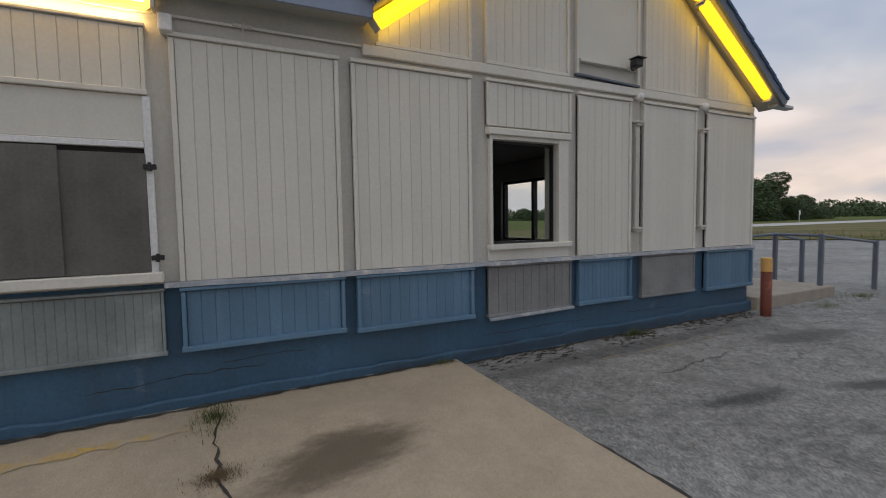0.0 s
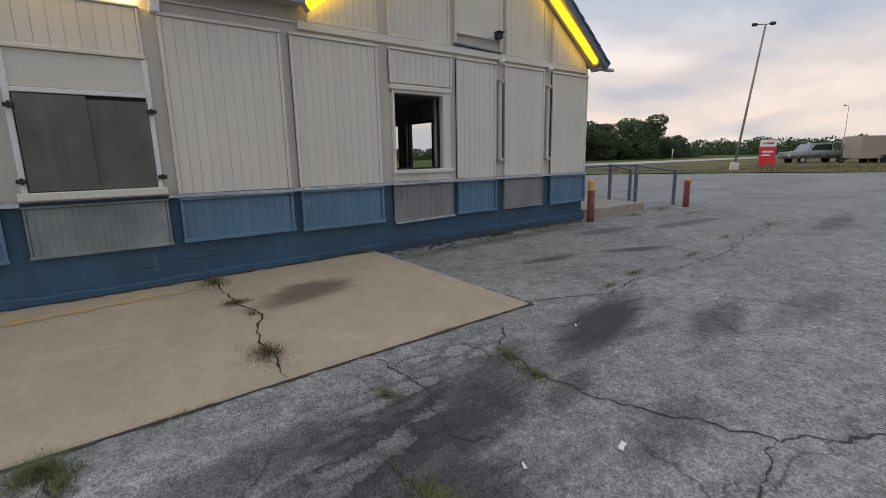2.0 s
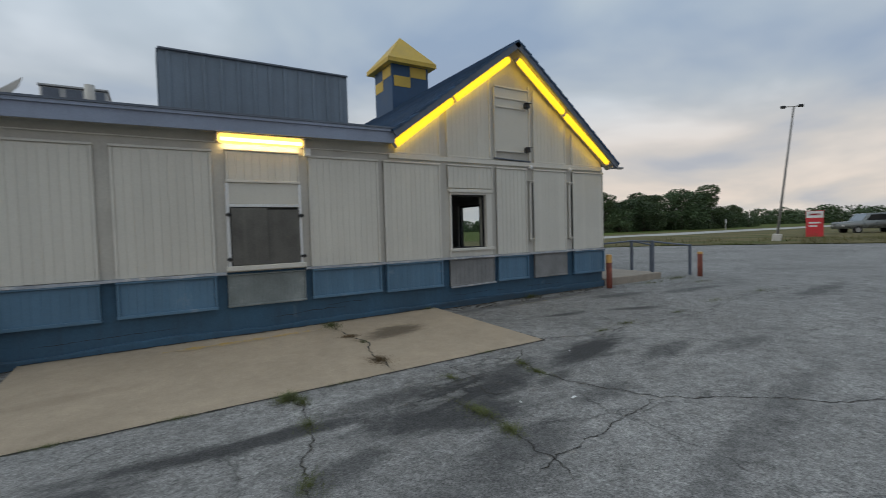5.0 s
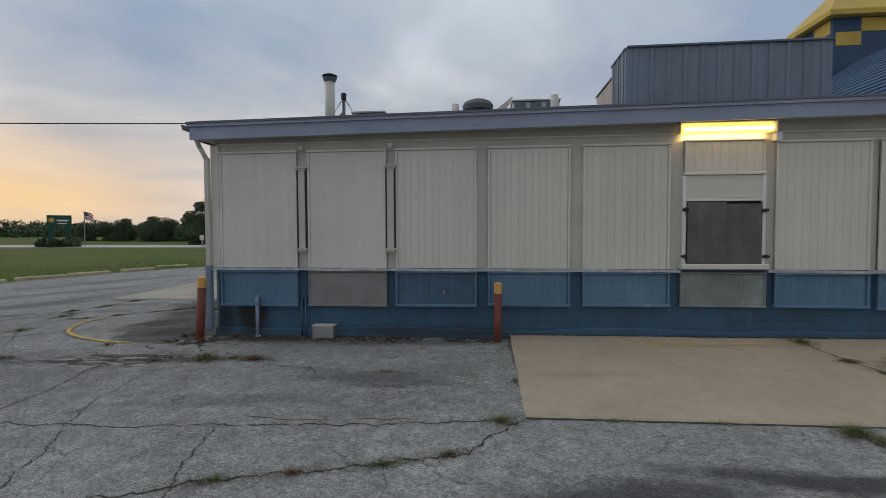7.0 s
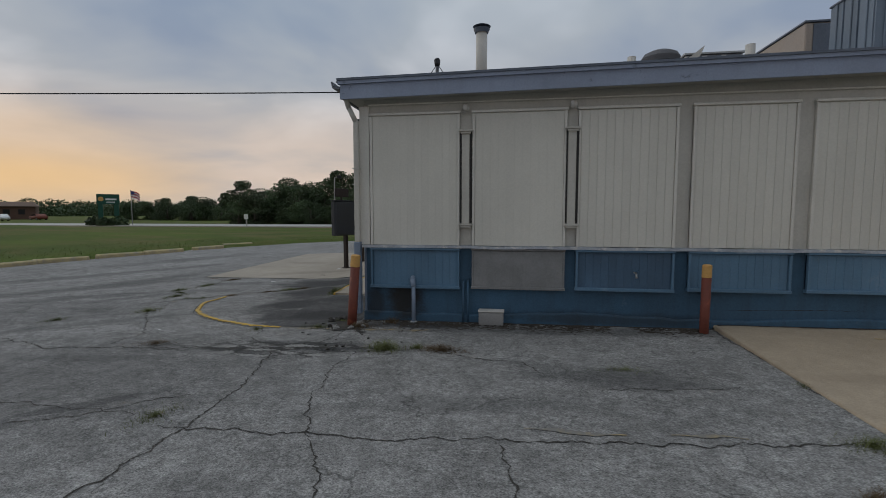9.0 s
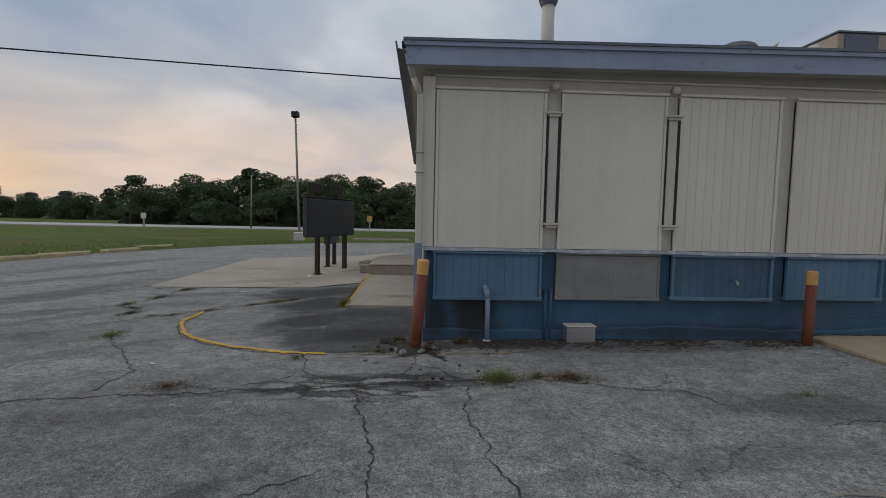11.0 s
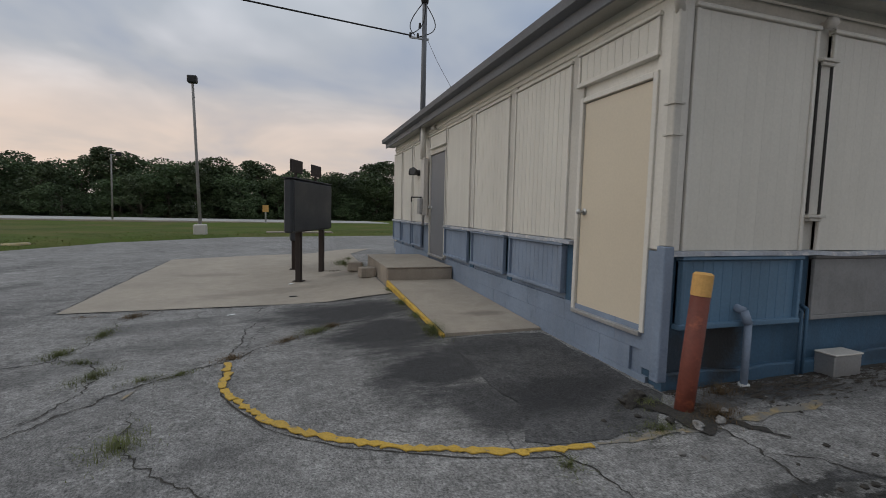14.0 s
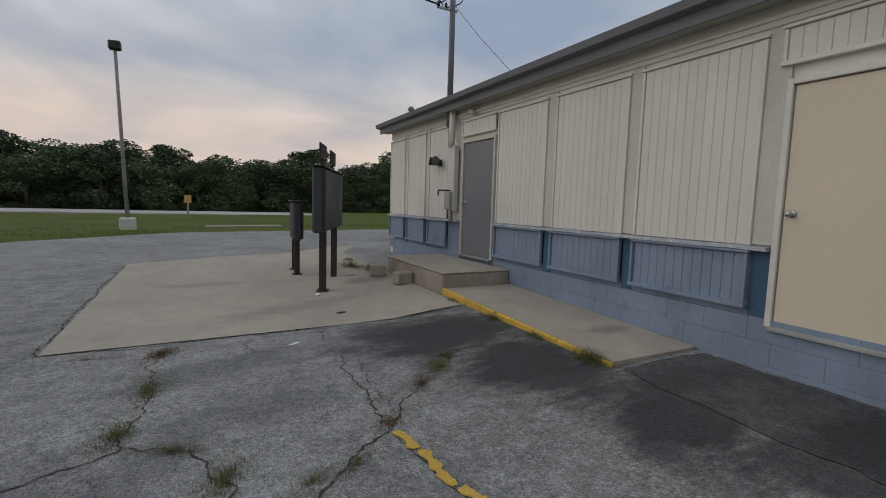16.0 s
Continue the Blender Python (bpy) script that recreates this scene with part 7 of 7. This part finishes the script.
G1, G2, G3 = "green grass tuft growing from a crack in the lot", "dry brown weed growing from a crack", "low green weeds along a joint in the paving"
for i, (x, y, n, h, r, mat, lab, wide, turn) in enumerate([
    (-0.27, 3.75, 150, 0.10, 0.20, M_WEED, G1, 1.8, 90), (-0.26, 2.92, 300, 0.035, 0.13, M_WEEDDRY, G2, 1.3, 20), (-0.37, 1.62, 420, 0.04, 0.15, M_WEEDDRY, G2, 1.7, 80), (-0.22, 2.5, 40, 0.05, 0.08, M_WEED, G1, 1.5, 80),
    (-1.60, 1.0, 190, 0.12, 0.12, M_WEED, G1, 1.2, 0), (-1.5, 0.85, 90, 0.06, 0.10, M_WEED, G1, 1.6, 80), (-1.6, 0.3, 70, 0.07, 0.12, M_WEED, G1, 2.0, 80), (-1.85, -0.6, 70, 0.07, 0.14, M_WEED, G1, 2.0, 70),
    (0.93, 0.52, 110, 0.05, 0.09, M_WEED, G1, 2.6, 70), (0.86, 0.2, 130, 0.05, 0.08, M_WEED, G1, 3.0, 90), (3.6, 1.1, 90, 0.05, 0.10, M_WEED, G3, 4.0, 0), (2.9, 1.0, 60, 0.05, 0.08, M_WEED, G3, 4.0, 0), (5.0, 1.1, 50, 0.05, 0.1, M_WEED, G3, 3.0, 0),
    (-0.28, -0.3, 190, 0.07, 0.11, M_WEED, G1, 2.6, 90), (-0.30, -0.72, 110, 0.07, 0.10, M_WEED, G1, 1.6, 90), (0.0, 0.6, 60, 0.06, 0.1, M_WEED, G1, 1.5, 90),
    (4.2, 3.92, 110, 0.14, 0.13, M_WEED, G1, 2.0, 0), (1.7, 4.0, 50, 0.07, 0.08, M_WEED, G1, 2.0, 0), (7.9, 3.6, 120, 0.08, 0.3, M_WEED, G3, 2.5, 0), (9.2, 3.7, 140, 0.10, 0.4, M_WEED, G3, 2.5, 0), (9.0, 2.9, 90, 0.07, 0.3, M_WEED, G3, 3.0, 0), (8.4, 1.3, 90, 0.06, 0.25, M_WEED, G3, 3.0, 0), (6.6, 1.3, 90, 0.05, 0.22, M_WEED, G3, 3.0, 0),
    (-4.35, 1.05, 120, 0.09, 0.13, M_WEED, G1, 1.5, 20), (-4.18, 2.1, 30, 0.05, 0.06, M_WEED, G1, 2.0, 90), (-3.4, 1.13, 60, 0.04, 0.06, M_WEED, G3, 5.0, 0), (-2.5, 1.13, 60, 0.04, 0.06, M_WEED, G3, 5.0, 0), (-1.0, 1.13, 40, 0.04, 0.06, M_WEED, G3, 4.0, 0), (0.9, 1.14, 40, 0.04, 0.05, M_WEED, G3, 4.0, 0),
    (-4.75, 0.45, 120, 0.05, 0.08, M_WEEDDRY, G2, 3.0, 30), (-5.2, 0.27, 150, 0.05, 0.08, M_WEED, G3, 3.6, 16), (-6.3, -0.02, 120, 0.06, 0.09, M_WEED, G3, 3.4, 15), (-5.8, 0.12, 130, 0.05, 0.08, M_WEEDDRY, G2, 3.4, 15),
    (-8.12, 2.72, 260, 0.15, 0.15, M_WEED, G1, 1.3, 0), (-7.76, 2.80, 60, 0.09, 0.06, M_WEED, G1, 1.6, 0), (-7.48, 2.76, 260, 0.09, 0.14, M_WEEDDRY, G2, 2.1, -4), (-9.42, 0.85, 110, 0.06, 0.16, M_WEED, G1, 1.6, 70), (-5.6, 2.35, 60, 0.05, 0.12, M_WEED, G3, 2.5, 0),
    (-10.9, 2.62, 130, 0.05, 0.14, M_WEEDDRY, G2, 1.8, 10), (-12.4, 4.2, 120, 0.09, 0.17, M_WEED, G1, 1.4, 70), (-13.0, 5.55, 150, 0.07, 0.13, M_WEED, G1, 2.4, 70), (-12.6, 5.35, 60, 0.05, 0.10, M_WEED, G3, 2.5, 30), (-11.55, 6.32, 170, 0.05, 0.12, M_WEEDDRY, G2, 2.6, 48), (-11.25, 6.62, 240, 0.08, 0.15, M_WEED, G1, 2.0, 45), (-11.05, 6.85, 120, 0.06, 0.10, M_WEEDDRY, G2, 1.6, 45), (-12.02, 5.80, 150, 0.04, 0.13, M_WEEDDRY, G2, 1.6, 45), (-12.35, 5.42, 90, 0.04, 0.08, M_WEED, G3, 2.6, 45),
    (-13.46, 7.1, 180, 0.06, 0.12, M_WEED, G1, 3.2, 90), (-13.43, 8.0, 200, 0.06, 0.16, M_WEEDDRY, G2, 1.8, 60), (-13.55, 6.35, 150, 0.07, 0.12, M_WEED, G1, 1.8, 80), (-13.25, 6.0, 90, 0.05, 0.10, M_WEED, G1, 2.2, -20), (-14.0, 8.1, 50, 0.04, 0.12, M_WEEDDRY, G2, 2.5, 0), (-13.3, 3.5, 90, 0.06, 0.15, M_WEED, G1, 1.5, 80), (-10.05, 3.35, 60, 0.05, 0.10, M_WEED, G1, 2.0, 75), (-9.25, 3.55, 90, 0.07, 0.12, M_WEED, G3, 2.5, 0),
    (-10.02, 6.05, 200, 0.16, 0.14, M_WEED, G3, 2.2, 90), (-10.04, 7.6, 160, 0.08, 0.12, M_WEED, G3, 3.6, 90), (-10.03, 6.8, 120, 0.07, 0.08, M_WEED, G3, 3.6, 90), (-10.03, 8.6, 90, 0.07, 0.08, M_WEED, G3, 3.6, 90), (-10.15, 11.6, 240, 0.17, 0.20, M_WEED, G1, 2.2, 100), (-10.4, 12.2, 200, 0.18, 0.22, M_WEED, G1, 2.0, 100), (-10.6, 11.3, 60, 0.05, 0.12, M_WEEDDRY, G2, 2.0, 0), (-10.2, 13.0, 90, 0.10, 0.2, M_WEED, G3, 2.0, 90),
    (-9.1, 6.55, 90, 0.05, 0.12, M_WEEDDRY, G2, 1.8, 10), (-8.72, 3.62, 160, 0.10, 0.16, M_WEEDDRY, G2, 1.6, 0), (-8.35, 3.9, 90, 0.12, 0.12, M_WEEDDRY, G2, 1.5, 0), (-9.05, 3.9, 60, 0.06, 0.12, M_WEED, G3, 2.0, 0),
]):
    tuft(x, y, n, h, r, mat, lab, 300 + i, slab_z if -4.14 < x < 1.88 and 1.2 < y < 4.06 else gz, wide, turn)

# broken asphalt plates and crumbs at the corner
rub = random.Random(9)
for i in range(26):
    x, y = -8.95 + rub.uniform(-0.6, 1.0), 3.3 + rub.uniform(-0.75, 0.5)
    s = rub.uniform(0.010, 0.032)
    bm = B()
    bmesh.ops.create_icosphere(bm, subdivisions=1, radius=s)
    for v in bm.verts:
        v.co *= rub.uniform(0.7, 1.25)
        v.co.z *= 0.6
    ob = part("rubble", bm, M_PLATE if i % 2 else M_CRACK)
    ob.matrix_basis = Matrix.Translation((x, y, gz(x, y) + s * 0.3))
    tagged(ob, "small lump of broken asphalt by the corner bollard", "rubble", "loose rubble at the corner")
for i, (pts, w) in enumerate((([(-9.12, 4.06), (-9.16, 3.88), (-9.02, 3.72), (-9.06, 3.50)], 0.13), ([(-9.02, 3.74), (-8.86, 3.66), (-8.70, 3.70)], 0.09), ([(-9.26, 3.92), (-9.12, 3.86)], 0.14), ([(-8.80, 3.66), (-8.70, 3.40), (-8.58, 3.22)], 0.05))):
    ribbon("soil_gap", pts, w * 1.25, M_CRACK, parking_lot, "ragged dark hole in the broken asphalt", seed=400 + i, jag=0.03, step=0.04, rise=0.006 + 0.001 * i)
for x, y, s_, mat in ((-9.12, 3.98, 0.07, M_CRACK), (-9.22, 3.90, 0.06, M_CRACK), (-9.00, 3.50, 0.045, M_PLATE), (-8.80, 3.52, 0.04, M_PLATE), (-9.12, 3.60, 0.035, M_CRACK), (-8.66, 3.62, 0.035, M_PLATE), (-9.03, 4.02, 0.05, M_CRACK)):
    bm = B()
    bmesh.ops.create_icosphere(bm, subdivisions=2, radius=s_)
    for v in bm.verts:
        v.co *= 0.8 + 0.9 * noise.noise(v.co * 22 + Vector((x * 9, y * 9, 0)))
        v.co.z = max(v.co.z * 0.75, -0.015)
    ob = part("rubble", bm, mat)
    ob.matrix_basis = Matrix.Translation((x, y, gz(x, y) + 0.018))
    tagged(ob, "broken lump of asphalt at the corner bollard's foot", "rubble", "loose rubble at the corner")
HOLE = [(-9.14, 4.04), (-8.99, 4.05), (-8.93, 3.88), (-8.92, 3.70), (-8.78, 3.60), (-8.70, 3.50), (-8.86, 3.46), (-9.0, 3.38), (-9.05, 3.52), (-9.06, 3.72), (-9.13, 3.86)]
hole = poly_sheet("soil_gap", ragged(HOLE, 0.035, 0.012, 8), 0.5, lambda x, y: gz(x, y) + 0.0105, M_CRACK)
hole.parent = parking_lot
hole["label"] = "black hole where the asphalt has broken away"
# twigs, straw and grit blown against the footing
gr2 = np.random.RandomState(12)
verts, faces = [], []
for _ in range(1500):
    x = gr2.uniform(-8.75, -4.3) if gr2.rand() < 0.7 else gr2.uniform(2.0, 6.6)
    y = 4.0 - abs(gr2.randn()) * 0.16
    if y < 3.5 or noise.noise((x * 1.6, 0.0, 4.0)) < -0.25:
        continue
    a, L, w = gr2.uniform(-0.7, 0.7), gr2.uniform(0.012, 0.075), gr2.uniform(0.002, 0.006)
    z = gz(x, y) + 0.007
    c, s_ = math.cos(a), math.sin(a)
    i0 = len(verts)
    verts += [(x - c * L, y - s_ * L, z), (x + s_ * w, y - c * w, z), (x + c * L, y + s_ * L, z + gr2.uniform(0, 0.012)), (x - s_ * w, y + c * w, z + 0.008)]
    faces += [(i0, i0 + 1, i0 + 2), (i0, i0 + 2, i0 + 3)]
me = bpy.data.meshes.new("straw_debris")
me.from_pydata(verts, [], faces)
me.materials.append(M_DIRT)
tagged(new("straw_debris", me), "dry straw and twigs blown against the wall's footing", "debris", kind="stuff")
# grass blades along the lot's edge
gr = np.random.RandomState(8)
verts, faces = [], []
for (ax, ay), (bx, by) in zip(LOT[1:10], LOT[2:11]):
    L = math.hypot(bx - ax, by - ay)
    nx, ny = -(by - ay) / L, (bx - ax) / L
    for _ in range(int(L * 150)):
        k, o = gr.rand(), gr.rand() ** 2 * 5.0 + 0.02 * gr.randn() - 0.05
        x, y = ax + (bx - ax) * k + nx * o, ay + (by - ay) * k + ny * o
        z = land(x, y) - 0.01
        h, a = gr.uniform(0.03, 0.09), gr.uniform(0, 6.28)
        i0 = len(verts)
        verts += [(x - 0.012 * math.cos(a), y - 0.012 * math.sin(a), z), (x + 0.012 * math.cos(a), y + 0.012 * math.sin(a), z), (x + gr.randn() * 0.05, y + gr.randn() * 0.05, z + h)]
        faces.append((i0, i0 + 1, i0 + 2))
me = bpy.data.meshes.new("grass_fringe")
me.from_pydata(verts, [], faces)
me.materials.append(M_GRASS)
tagged(new("grass_fringe", me), "uneven fringe of grass along the lot edge", "grass", kind="stuff")

# tall dry weeds on the verge beside the parked truck
verts, faces = [], []
for (ax, ay), (bx, by), per in ((LOT[8], LOT[9], 60), (LOT[9], LOT[10], 150), (LOT[10], LOT[11], 110)):
    L = math.hypot(bx - ax, by - ay)
    nx, ny = -(by - ay) / L, (bx - ax) / L
    for _ in range(int(L * per)):
        k, o = gr.rand(), gr.rand() * 7.0
        x, y = ax + (bx - ax) * k + nx * o, ay + (by - ay) * k + ny * o
        clump = 0.5 + noise.noise((x * 0.5, y * 0.5, 2.0))
        if gr.rand() > clump + 0.25:
            continue
        z = land(x, y) - 0.02
        h, a, w = gr.uniform(0.10, 0.42) * (0.5 + clump), gr.uniform(0, 6.28), 0.016
        i0 = len(verts)
        verts += [(x - w * math.cos(a), y - w * math.sin(a), z), (x + w * math.cos(a), y + w * math.sin(a), z), (x + gr.randn() * 0.10, y + gr.randn() * 0.10, z + h)]
        faces.append((i0, i0 + 1, i0 + 2))
me = bpy.data.meshes.new("verge_weeds")
me.from_pydata(verts, [], faces)
me.materials.append(M_VERGE)
tagged(new("verge_weeds", me), "tall olive and straw weeds on the verge", "weeds", kind="stuff")
# scraps of litter
for x, y, turn, w, mat in ((-12.27, 7.84, 30, 0.05, M_WHITEPLAIN), (-11.54, 10.08, 70, 0.07, M_WHITEPLAIN), (-11.5, 8.89, 10, 0.06, M_BLACK), (-11.36, 3.19, -20, 0.03, M_WHITEPLAIN), (0.62, -0.55, 15, 0.035, M_WHITEPLAIN), (0.15, -0.35, 60, 0.02, M_WHITEPLAIN), (1.75, 0.55, 40, 0.02, M_WHITEPLAIN)):
    bm = box(B(), -w, w, -w * 0.4, w * 0.4, 0.0, 0.004)
    bmesh.ops.subdivide_edges(bm, edges=bm.edges[:], cuts=2, use_grid_fill=True)
    for v in bm.verts:
        v.co += Vector((noise.noise(v.co * 40), noise.noise(v.co * 40 + Vector((9, 0, 0))), abs(noise.noise(v.co * 30)) * 1.6)) * 0.006
    ob = part("litter", bm, mat)
    ob.matrix_basis = pose(x, y, gz(x, y) + 0.005 + (0.011 if -14.3 < x < -9.9 and y > 8.1 else 0), 0, 0, turn)
    tagged(ob, "crumpled scrap of litter on the paving" if mat is M_WHITEPLAIN else "dark scrap of litter on the paving", "litter", "scraps of litter")
